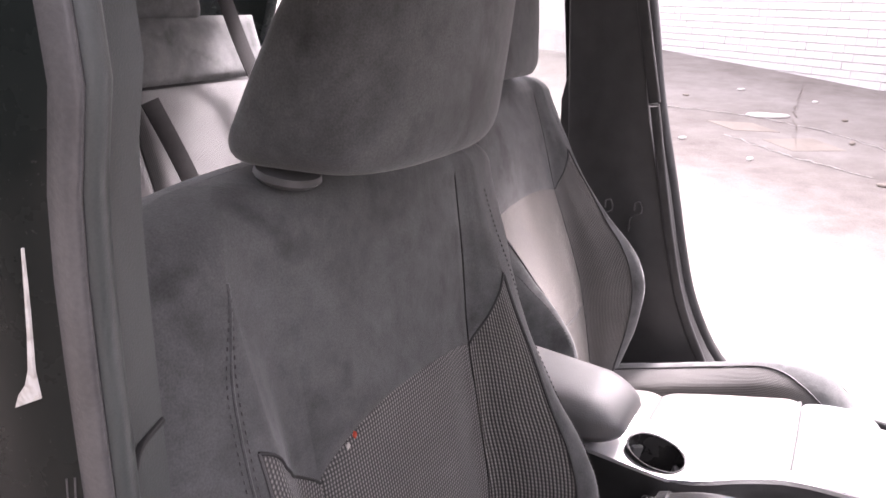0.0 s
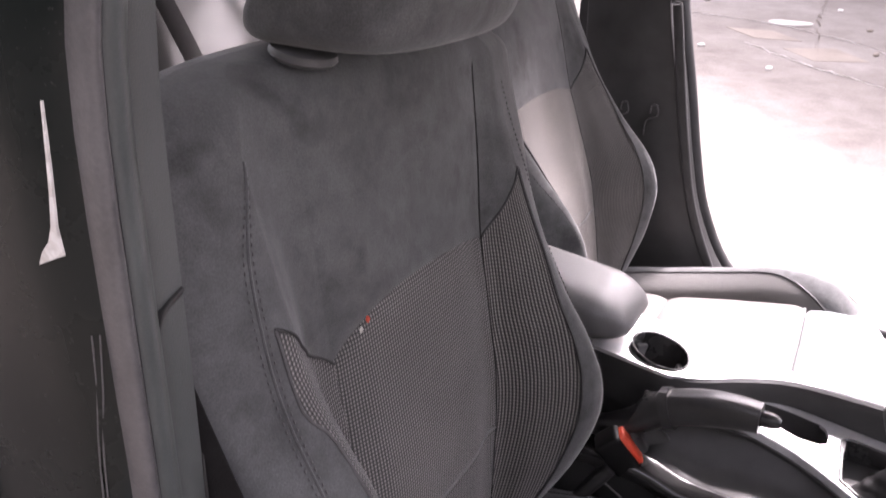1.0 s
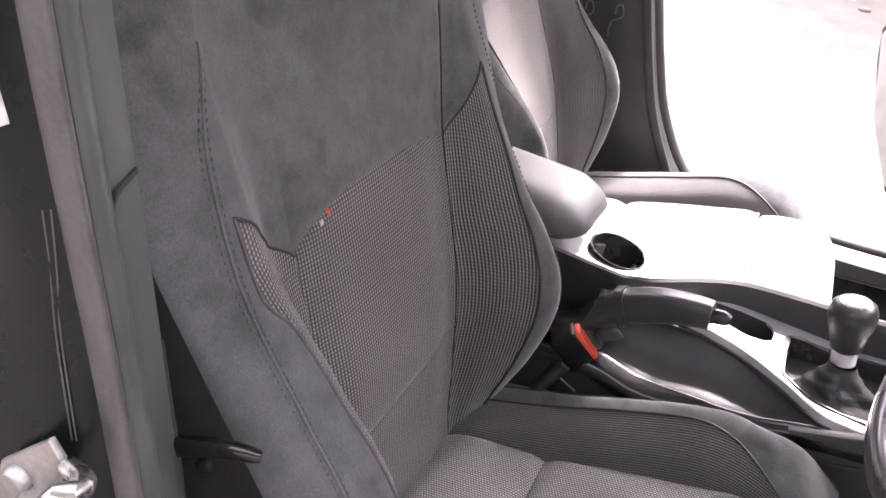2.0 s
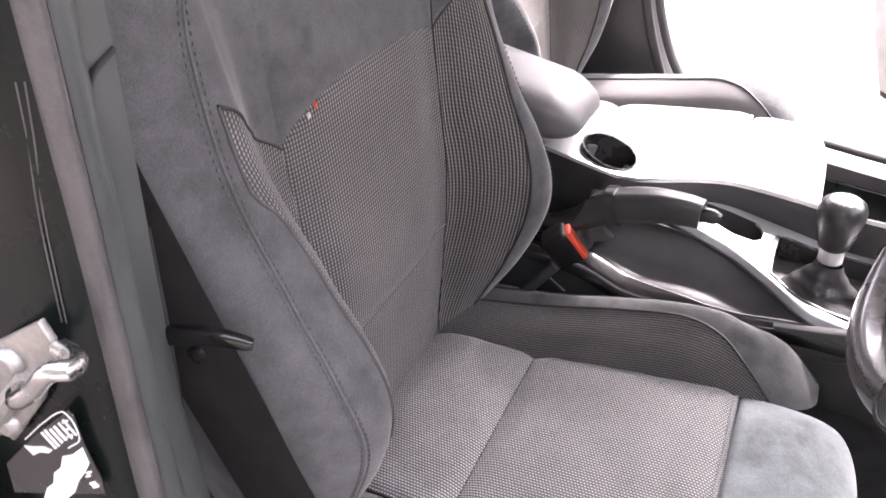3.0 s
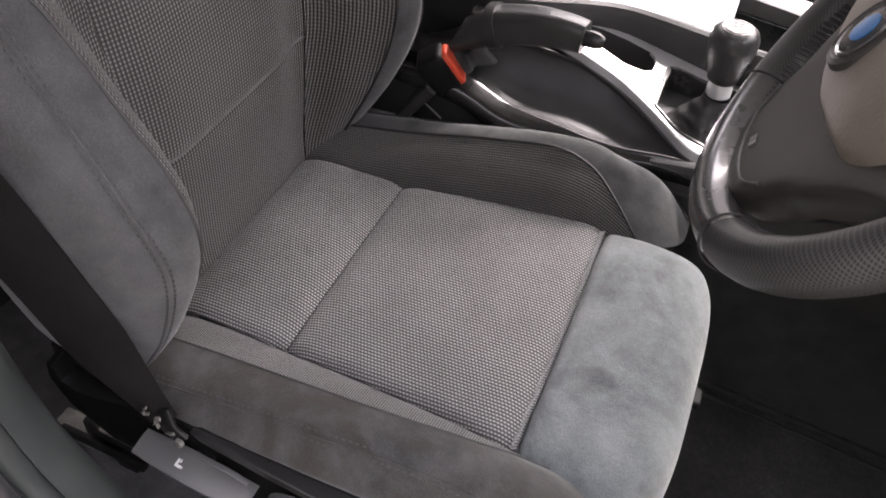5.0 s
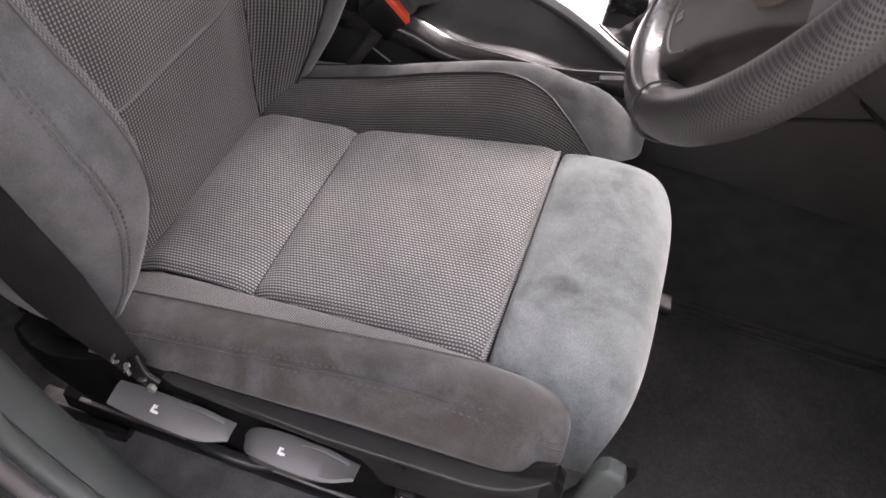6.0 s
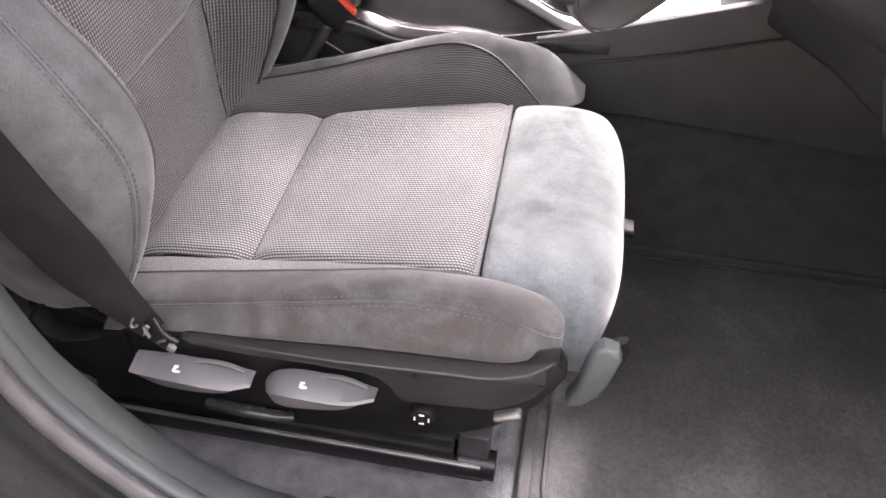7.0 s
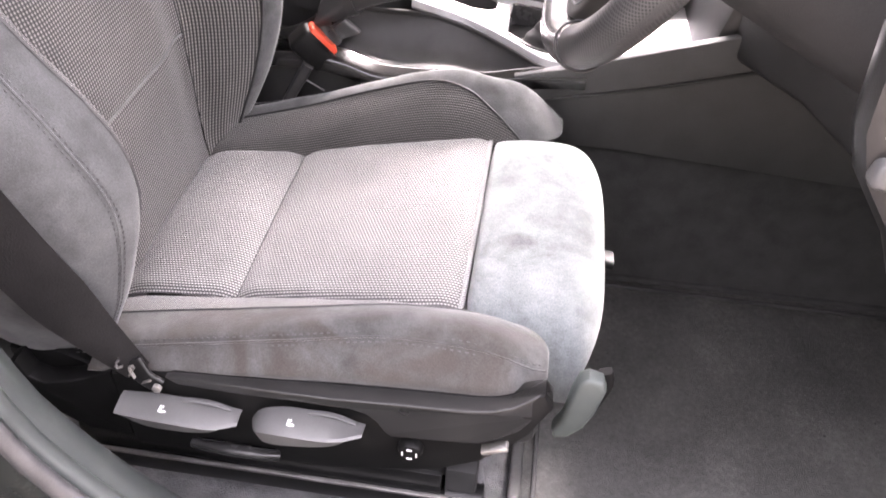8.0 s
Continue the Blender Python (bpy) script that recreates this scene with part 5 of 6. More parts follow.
def build_latch():
    yy = -0.2342
    st = thing("door_striker", (-0.225, yy, 0.85), "bright metal door striker bolted on the black pillar", "striker")
    part("plate", prism([(-0.195, 0.914), (-0.187, 0.898), (-0.214, 0.848), (-0.250, 0.797), (-0.264, 0.806), (-0.250, 0.850), (-0.236, 0.880)], "y", yy - 0.004, yy + 0.001, 0.0015), STEEL, st)
    part("loop", sweep([(-0.214, yy - 0.002, 0.862), (-0.211, yy - 0.014, 0.868), (-0.203, yy - 0.020, 0.873), (-0.186, yy - 0.021, 0.890), (-0.170, yy - 0.021, 0.910), (-0.160, yy - 0.018, 0.914), (-0.168, yy - 0.009, 0.908), (-0.187, yy - 0.002, 0.900)], ring(0.0050, 10), 34), CHROME, st, "polished striker loop")
    part("rib", sweep([(-0.256, yy - 0.004, 0.806), (-0.240, yy - 0.008, 0.832), (-0.228, yy - 0.008, 0.852), (-0.214, yy - 0.005, 0.872)], ring(0.005, 8), 14), STEEL, st)
    for bx, bz in ((-0.223, 0.876), (-0.244, 0.818)):
        part("bolt", lathe([(0.0085, 0), (0.0085, 0.003), (0.006, 0.006), (0.003, 0.0062)], Matrix.Translation((bx, yy - 0.004, bz)) @ Matrix.Rotation(radians(90), 4, "X"), 12), STEEL, st)
    lab = thing("pillar_label", (-0.225, yy, 0.78), "black adhesive label with white print, partly torn", "label")
    part("sheet", prism([(-0.272, 0.760), (-0.234, 0.808), (-0.198, 0.849), (-0.195, 0.846), (-0.1935, 0.824), (-0.188, 0.800), (-0.188, 0.785), (-0.276, 0.728)], "y", yy - 0.0008, yy + 0.0002, 0.0002, 1), PLASTIC_GLOSS, lab)
    part("white_area", prism([(-0.214, 0.803), (-0.205, 0.810), (-0.195, 0.822), (-0.193, 0.810), (-0.199, 0.798), (-0.206, 0.787), (-0.214, 0.770), (-0.226, 0.754), (-0.246, 0.743), (-0.239, 0.758), (-0.231, 0.768), (-0.227, 0.780), (-0.219, 0.790)], "y", yy - 0.0016, yy - 0.0008, 0.0002, 1), WHITE_INK, lab, "torn white part of the label")
    part("white_area", prism([(-0.246, 0.793), (-0.238, 0.797), (-0.228, 0.803), (-0.221, 0.804), (-0.225, 0.799), (-0.233, 0.795), (-0.240, 0.788)], "y", yy - 0.0016, yy - 0.0008, 0.0002, 1), WHITE_INK, lab, "torn white scrap of the label")
    part("outline", sweep([(-0.243, yy - 0.0009, 0.800), (-0.220, yy - 0.0009, 0.828), (-0.202, yy - 0.0009, 0.846), (-0.1965, yy - 0.0009, 0.842), (-0.1955, yy - 0.0009, 0.828), (-0.207, yy - 0.0009, 0.814)], ring(0.0005, 5), 40), WHITE_INK, lab, "thin white outline")
    bars = bmesh.new()
    for cx, cz, w, h in ((-0.2000, 0.8350, 0.0012, 0.011), (-0.2045, 0.8300, 0.0012, 0.011), (-0.2022, 0.8385, 0.0055, 0.0012), (-0.2022, 0.8325, 0.0055, 0.0012), (-0.2022, 0.8270, 0.0055, 0.0012), (-0.2095, 0.8250, 0.0022, 0.010), (-0.2135, 0.8205, 0.0022, 0.010), (-0.2180, 0.8160, 0.0018, 0.012), (-0.2215, 0.8120, 0.0018, 0.012), (-0.1960, 0.8000, 0.005, 0.0012), (-0.1975, 0.7960, 0.005, 0.0012), (-0.1945, 0.7900, 0.006, 0.004)):
        bmesh.ops.create_cube(bars, size=1.0, matrix=Matrix.Translation((cx, yy - 0.0012, cz)) @ Matrix.Rotation(radians(-42), 4, "Y") @ Matrix.Diagonal((w, 0.0008, h, 1)))
    part("printed_bars", bars, WHITE_INK, lab, smooth=False)


build_latch()


def build_sliver():
    """A narrow pale sliver on the pillar's paint, wider at its foot."""
    edge = [(-0.1905, 1.126), (-0.1920, 1.101), (-0.1930, 1.088), (-0.1940, 1.076), (-0.1930, 1.064), (-0.2055, 1.058), (-0.2030, 1.064), (-0.1990, 1.069), (-0.1965, 1.076), (-0.1945, 1.090), (-0.1930, 1.105), (-0.1911, 1.126)]
    bm = prism(edge, "y", -0.0012, 0.0004, 0.0001, 1)
    for vert in bm.verts:
        vert.co.y += -0.2225 - 0.1875 * (-0.1895 - vert.co.x)
    sc = part("pale_sliver", bm, PALE)
    tagged(sc, "narrow pale sliver on the pillar's paint", "sticker")


build_sliver()


# ---------- seat belts ----------
def build_belt(points, tongue_at, tongue_dir, label, up=(0, 1, 0)):
    belt = thing("seat_belt", points[-1], label, "seat belt", "front seat belts")
    part("webbing", sweep(points, rounded(0.053, 0.0018, 0.0008, 2), 48, up=up, scales=lambda t: 1.0 if t < 0.88 else 1.0 - 4.5 * (t - 0.88)), WEBBING, belt, "black woven webbing")
    a, d = Vector(tongue_at), Vector(tongue_dir).normalized()
    plate = part("tongue", sweep([a - d * 0.046 + Vector((0, -0.002, -0.004)), a - d * 0.02 + Vector((0, -0.006, 0.001)), a + Vector((0, -0.009, 0.003)), a + d * 0.025 + Vector((0, -0.007, 0.001)), a + d * 0.048 + Vector((0, -0.002, -0.009))], rounded(0.010, 0.014, 0.004), 24, scales=lambda t: 0.55 + 0.45 * math.sin(math.pi * t) ** 0.5), TONGUE, belt, "glossy black plastic belt tongue")
    part("stop_button", lathe([(0.006, 0), (0.006, 0.004), (0.003, 0.006)], Matrix.Translation(a + Vector((0.004, -0.001, -0.017))) @ Matrix.Rotation(radians(90), 4, "X"), 12), BLACK_SATIN, belt)
    return belt


build_belt([(-0.370, -0.136, 1.24), (-0.318, -0.137, 1.06), (-0.262, -0.133, 0.91), (-0.232, -0.122, 0.81), (-0.210, -0.108, 0.72), (-0.190, -0.097, 0.64), (-0.160, -0.094, 0.575), (-0.122, -0.092, 0.512)], (-0.211, -0.130, 0.813), (0.92, 0.12, 0.30), "black seat belt hanging beside the driver's seat", up=(-0.5, 0.85, 0))
build_belt([(-0.445, 1.156, 1.30), (-0.425, 1.156, 1.10), (-0.405, 1.156, 0.85), (-0.38, 1.120, 0.70), (-0.33, 1.10, 0.46)], (-0.372, 1.108, 0.66), (1, 0, 0.05), "black seat belt hanging along the far pillar")


# ---------- floor mat ----------
def build_mat():
    mat = thing("floor_mat", (0.5, 0.12, 0.236), "worn grey footwell mat with a raised border", "floor mat")
    out = []
    for cx, cy, a0 in ((0.86, 0.33, 0), (0.30, 0.33, 90), (0.30, -0.045, 180), (0.86, -0.045, 270)):
        for i in range(6):
            a = radians(a0 + 90 * i / 5)
            out.append((cx + 0.07 * math.cos(a), cy + 0.07 * math.sin(a)))
    part("carpet_face", prism(out, "z", 0.236, 0.246, 0.003), MAT, mat, "worn grey pile")
    loop = [(x, y, 0.247) for x, y in out] + [(*out[0], 0.247)]
    part("border", sweep(loop, rounded(0.016, 0.010, 0.004), 0), MAT_EDGE, mat, "raised rubber border")
    mid = (0.58, 0.1425)
    bead = [(mid[0] + (x - mid[0]) * (1 - 0.022 / 0.35), mid[1] + (y - mid[1]) * (1 - 0.022 / 0.25), 0.2475) for x, y, z in loop]
    part("bead", sweep(bead, rounded(0.006, 0.006, 0.002), 0), MAT_EDGE, mat, "narrow stitched bead inside the border")


build_mat()


# ---------- centre console ----------
def build_console():
    con = thing("centre_console", (0.1, 0.5, 0.54), "centre console with silver trim, cup holder and storage tray", "console")
    top = [(-0.20, 0.676), (-0.08, 0.662), (-0.02, 0.640), (0.0, 0.625), (0.08, 0.606), (0.16, 0.592), (0.26, 0.582), (0.40, 0.60), (0.60, 0.66)]

    def deck(x):
        return spline(top, x)

    edge_in = [(-0.30, 0.470), (0.03, 0.470), (0.06, 0.468), (0.104, 0.460), (0.15, 0.437), (0.196, 0.406), (0.215, 0.402), (0.62, 0.402)]
    # raised wall round the cup platform and along the passenger's side
    band = [(-0.26, 0.486, 0.676), (-0.15, 0.483, 0.668), (-0.095, 0.479, 0.663), (-0.055, 0.479, 0.656), (-0.025, 0.495, 0.651), (0.03, 0.538, 0.646), (0.08, 0.570, 0.640), (0.15, 0.580, 0.636), (0.26, 0.582, 0.634), (0.40, 0.588, 0.650), (0.60, 0.59, 0.70)]
    path = curve_points(band, 70)

    def wall(k, s):
        p = path[int(round(k))]
        q = path[min(int(round(k)) + 1, 69)] - path[max(int(round(k)) - 1, 0)]
        side = Vector((-q.y, q.x, 0)).normalized()
        prof = [(0.004, -0.075), (0.0, -0.012), (0.002, -0.003), (0.007, 0.0), (0.014, -0.002), (0.018, -0.010), (0.022, -0.20)]
        i = min(int(s * 6), 5)
        f = s * 6 - i
        a, z = (prof[i][c] + (prof[i + 1][c] - prof[i][c]) * f for c in (0, 1))
        return (p.x + side.x * a, p.y + side.y * a, p.z + z)

    part("cheek", flip_towards(grid(wall, list(range(70)), steps(0, 1, 25)), (0.1, 0.55, 0.4)), PLASTIC, con, "black wall curving round the cup platform")
    part("passenger_flank", prism([(-0.45, 0.24), (-0.45, 0.60), (-0.1, 0.60), (0.10, 0.56), (0.62, 0.58), (0.62, 0.24)], "y", 0.588, 0.604, 0.006), PLASTIC, con, "black flank facing the passenger")

    # lower floor under hand brake and tray
    part("lower_deck", box((0.52, 0.128, 0.010), (-0.13, 0.524, 0.548), 0.003), PLASTIC, con, "black lower deck under the hand brake")
    part("front_deck", prism([(0.155, 0.50), (0.155, 0.556), (0.26, 0.548), (0.62, 0.62), (0.62, 0.50)], "y", 0.404, 0.590, 0.003), PLASTIC, con)

    # one silver deck with openings for the tray and the gear lever, and a bevelled edge towards the driver
    tray_hole = [(0.028, 0.540), (0.045, 0.526), (0.068, 0.517), (0.100, 0.512), (0.122, 0.517), (0.133, 0.528), (0.134, 0.545), (0.130, 0.558), (0.122, 0.564), (0.09, 0.563), (0.058, 0.556), (0.038, 0.547)]
    well_hole = [(0.152, 0.468), (0.166, 0.455), (0.187, 0.443), (0.225, 0.438), (0.284, 0.438), (0.290, 0.446), (0.290, 0.552), (0.284, 0.560), (0.20, 0.560), (0.160, 0.557), (0.153, 0.550), (0.151, 0.51)]
    outer = [(x, spline(edge_in, x) + 0.020) for x in steps(0.022, 0.392, 50)] + [(x, spline([(0.0, 0.531), (0.022, 0.545), (0.05, 0.562), (0.10, 0.578), (0.3, 0.586)], x)) for x in steps(0.392, 0.022, 40)]

    def plate(loops, th, level=deck):
        bm = bmesh.new()
        for pts in loops:
            vs = [bm.verts.new((x, y, 0)) for x, y in pts]
            for p, q in zip(vs, vs[1:] + vs[:1]):
                bm.edges.new((p, q))
        bmesh.ops.triangle_fill(bm, use_beauty=True, use_dissolve=False, edges=bm.edges[:])
        bmesh.ops.subdivide_edges(bm, edges=[e for e in bm.edges if e.calc_length() > 0.03], cuts=3, use_grid_fill=True)
        for v in bm.verts:
            v.co.z = level(v.co.x)
        for f in bm.faces:
            f.normal_update()
            if f.normal.z < 0:
                f.normal_flip()
        bmesh.ops.solidify(bm, geom=bm.faces[:], thickness=th)
        return bm

    part("trim_deck", plate([outer, tray_hole, well_hole], 0.004), SILVER, con, "silver deck round the tray and the gear lever")

    def bevel_face(x, s):
        y = spline(edge_in, x)
        prof = [(0.022, -0.002), (0.020, 0.0002), (0.0175, -0.0008), (0.0135, -0.0085), (0.0145, -0.012)]
        k = min(int(s * 4), 3)
        g = s * 4 - k
        return (x, y + prof[k][0] + (prof[k + 1][0] - prof[k][0]) * g, deck(x) + prof[k][1] + (prof[k + 1][1] - prof[k][1]) * g)

    part("trim_edge", flip_towards(grid(bevel_face, steps(0.022, 0.392, 80), steps(0, 1, 17)), (0.2, 0.50, 0.5)), SILVER_SHADED, con, "satin silver edge towards the driver, darkened for its shaded side")
    # cup platform with a round hole
    hole = Vector((-0.083, 0.522))
    ledge_z = [(-0.24, 0.681), (-0.2, 0.676), (-0.08, 0.662), (-0.02, 0.652), (0.03, 0.645), (0.08, 0.639), (0.2, 0.633)]
    rim = [(-0.233, 0.478), (-0.16, 0.476), (-0.12, 0.4755), (-0.085, 0.4755), (-0.06, 0.478), (-0.03, 0.498), (0.0, 0.524), (0.03, 0.551), (0.07, 0.580), (0.13, 0.595), (0.20, 0.599), (0.20, 0.606), (0.10, 0.607), (0.0, 0.602), (-0.1, 0.600), (-0.233, 0.600)]
    round_hole = [(hole.x + 0.0385 * math.cos(2 * math.pi * i / 48), hole.y + 0.0385 * math.sin(2 * math.pi * i / 48)) for i in range(48)]
    part("cup_surround", plate([rim, round_hole], 0.005, lambda x: spline(ledge_z, x) - 0.001), SILVER, con, "silver plate round the cup holder")
    tilt = Matrix.Translation((hole.x, hole.y, deck(hole.x))) @ Matrix.Rotation(math.atan2(deck(-0.12) - deck(-0.04), 0.08), 4, "Y")
    cup = part("cup_holder", lathe([(0.0400, 0.003), (0.0370, 0.002), (0.0355, -0.02), (0.034, -0.065), (0.006, -0.067), (0.005, -0.069), (0.036, -0.069), (0.0380, -0.02), (0.0400, 0.0)], tilt, 36, False), PLASTIC_GLOSS, con, "round black cup holder")
    for a in (20, 140, 260):
        part("gripper", box((0.008, 0.018, 0.030), tilt @ Matrix.Rotation(radians(a), 4, "Z") @ Matrix.Translation((0.033, 0, -0.030)), 0.003), PLASTIC_GREY, cup)
    # storage tray
    tray = part("storage_tray", prism([(x, y) for x, y in tray_hole], "z", 0.566, 0.572, 0.001, 1), BLACK_SATIN, con, "black storage tray")
    bm = bmesh.new()
    hi = [bm.verts.new((x, y, deck(x) - 0.001)) for x, y in tray_hole]
    lo = [bm.verts.new((x, y, 0.568)) for x, y in tray_hole]
    for i in range(len(hi)):
        j = (i + 1) % len(hi)
        bm.faces.new((hi[i], hi[j], lo[j], lo[i]))
    bmesh.ops.recalc_face_normals(bm, faces=bm.faces[:])
    bmesh.ops.solidify(bm, geom=bm.faces[:], thickness=-0.002)
    part("tray_wall", bm, PLASTIC, tray, "black wall of the tray")
    # driver's flank: a hollowed black panel from the trim down to a glossy ledge
    ledge = [(-0.16, 0.397, 0.570), (-0.10, 0.396, 0.572), (-0.053, 0.395, 0.566), (-0.006, 0.394, 0.552), (0.071, 0.394, 0.555), (0.132, 0.394, 0.561), (0.193, 0.396, 0.575), (0.26, 0.399, 0.582)]

    def ledge_top(x):
        return spline([(p[0], p[2]) for p in ledge], x) + 0.005

    def crease_y(x):
        return spline([(-0.10, 0.418), (0.0, 0.416), (0.06, 0.410), (0.10, 0.404), (0.20, 0.402)], x)

    def ledge_face(x, s):
        """The satin ledge beside the seat, sloping up to the crease under the hollow."""
        prof = [(0.386, -0.016), (0.3865, -0.004), (0.389, 0.0015), (0.394, 0.004), (crease_y(x) - 0.004, 0.008), (crease_y(x), 0.0065), (crease_y(x) + 0.002, 0.002)]
        y, dz = (spline([(i / 6, p[c]) for i, p in enumerate(prof)], s) for c in (0, 1))
        return (x, y, ledge_top(x) - 0.005 + dz)

    def flank(x, s):
        y0, z0 = spline(edge_in, x) + 0.0145, min(deck(x), 0.612) - 0.011
        y1 = min(crease_y(x), y0 - 0.002)
        z1 = min(ledge_top(x), z0 - 0.002)
        return (x, y0 + (y1 - y0) * s - 0.0, z0 + (z1 - z0) * s - 0.020 * math.sin(math.pi * s) * min((y0 - y1) / 0.05, 1.0))

    part("flank", flip_towards(grid(flank, steps(-0.10, 0.215, 40), steps(0, 1, 16)), (0.05, 0.48, 0.3)), PLASTIC, con, "smooth hollowed black flank")
    part("flank_rim", sweep([(x, spline(edge_in, x) + 0.012, min(deck(x), 0.612) - 0.011) for x in steps(-0.08, 0.215, 24)], rounded(0.004, 0.006, 0.0015), 30), PLASTIC, con)
    part("flank_edge", flip_towards(grid(ledge_face, steps(-0.16, 0.26, 50), steps(0, 1, 25)), (0.05, 0.42, 0.4)), TONGUE, con, "glossy black ledge beside the seat")
    part("flank_base", prism([(-0.20, 0.24), (-0.20, 0.565), (-0.05, 0.556), (0.0, 0.545), (0.13, 0.552), (0.20, 0.555), (0.26, 0.56), (0.26, 0.24)], "y", 0.403, 0.413, 0.003), PLASTIC, con)
    # gear well
    part("gear_well", box((0.145, 0.125, 0.006), (0.220, 0.500, deck(0.22) - 0.026), 0.002), PLASTIC, con, "black gear lever well")
    bm = bmesh.new()
    loop = [(0.2205 + (x - 0.2205) * 0.985, 0.4995 + (y - 0.4995) * 0.985) for x, y in well_hole]
    hi = [bm.verts.new((x, y, deck(x) + 0.0008)) for x, y in loop]
    lo = [bm.verts.new((x, y, deck(x) - 0.028)) for x, y in loop]
    for i in range(len(hi)):
        j = (i + 1) % len(hi)
        bm.faces.new((hi[i], hi[j], lo[j], lo[i]))
    bmesh.ops.recalc_face_normals(bm, faces=bm.faces[:])
    bmesh.ops.solidify(bm, geom=bm.faces[:], thickness=-0.002)
    part("well_wall", bm, PLASTIC_GLOSS, con, "glossy black wall of the gear lever well")
    frame_pts = [(0.152, 0.466), (0.187, 0.442), (0.225, 0.437), (0.288, 0.438), (0.290, 0.50), (0.288, 0.560), (0.20, 0.560), (0.153, 0.554), (0.151, 0.51), (0.152, 0.466)]
    part("well_frame", sweep([(x, y, deck(x) - 0.010) for x, y in frame_pts], rounded(0.005, 0.024, 0.002), 60), PLASTIC_GLOSS, con)
    return deck


deck = build_console()


def build_gear_lever():
    g = thing("gear_lever", (0.222, 0.500, 0.56), "gear lever with a round black leather knob and gaiter", "gear lever")

    def gaiter(k, a):
        f = (1 - k) ** 1.4
        r = 0.014 + 0.036 * f
        fold = 1 + 0.16 * math.sin(4 * a + 5 * k) * f + 0.05 * math.sin(7 * a + 9 * k) * f + 0.03 * math.sin(7 * k * math.pi + 2 * math.sin(a))
        return (0.222 - 0.008 * k + r * 1.1 * fold * math.cos(a), 0.500 + r * fold * math.sin(a), 0.560 + 0.052 * k)

    bm = grid(gaiter, steps(0, 1, 22), steps(0, 2 * math.pi * 31 / 32, 32), close_v=True)
    bmesh.ops.recalc_face_normals(bm, faces=bm.faces[:])
    part("gaiter", bm, LEATHER, g, "creased black leather gaiter")
    lean = Matrix.Translation((0.213, 0.503, 0.612)) @ Matrix.Rotation(radians(-8), 4, "Y")
    part("collar", lathe([(0.012, 0), (0.0145, 0.001), (0.0145, 0.018), (0.0135, 0.020), (0.010, 0.020)], lean, 24), SILVER, g, "silver collar")
    knob = part("knob", lathe([(0.014, 0.019), (0.0175, 0.022), (0.0205, 0.036), (0.0245, 0.052), (0.0272, 0.064), (0.0272, 0.073), (0.0245, 0.081), (0.019, 0.0855), (0.010, 0.087)], lean, 32), LEATHER, g, "black leather knob")
    part("badge", lathe([(0.0165, 0.0856), (0.0172, 0.0864), (0.0160, 0.0869), (0.0152, 0.0866), (0.0120, 0.0864), (0.002, 0.0864)], lean, 28), STEEL, knob, "silver shift pattern badge")
    ink = bmesh.new()
    for dx, dy, w, h in ((-0.006, 0, 0.0008, 0.012), (0, 0, 0.0008, 0.012), (0.006, 0, 0.0008, 0.012), (0, 0, 0.0125, 0.0008)):
        bmesh.ops.create_cube(ink, size=1.0, matrix=lean @ Matrix.Translation((dy, dx, 0.0880)) @ Matrix.Diagonal((h, w, 0.0006, 1)))
    part("badge_face", lathe([(0.0150, 0.0864), (0.0149, 0.0874), (0.002, 0.0878)], lean, 24), PLASTIC_GLOSS, knob, "black badge face")
    part("pattern", ink, STEEL, knob, smooth=False)


build_gear_lever()


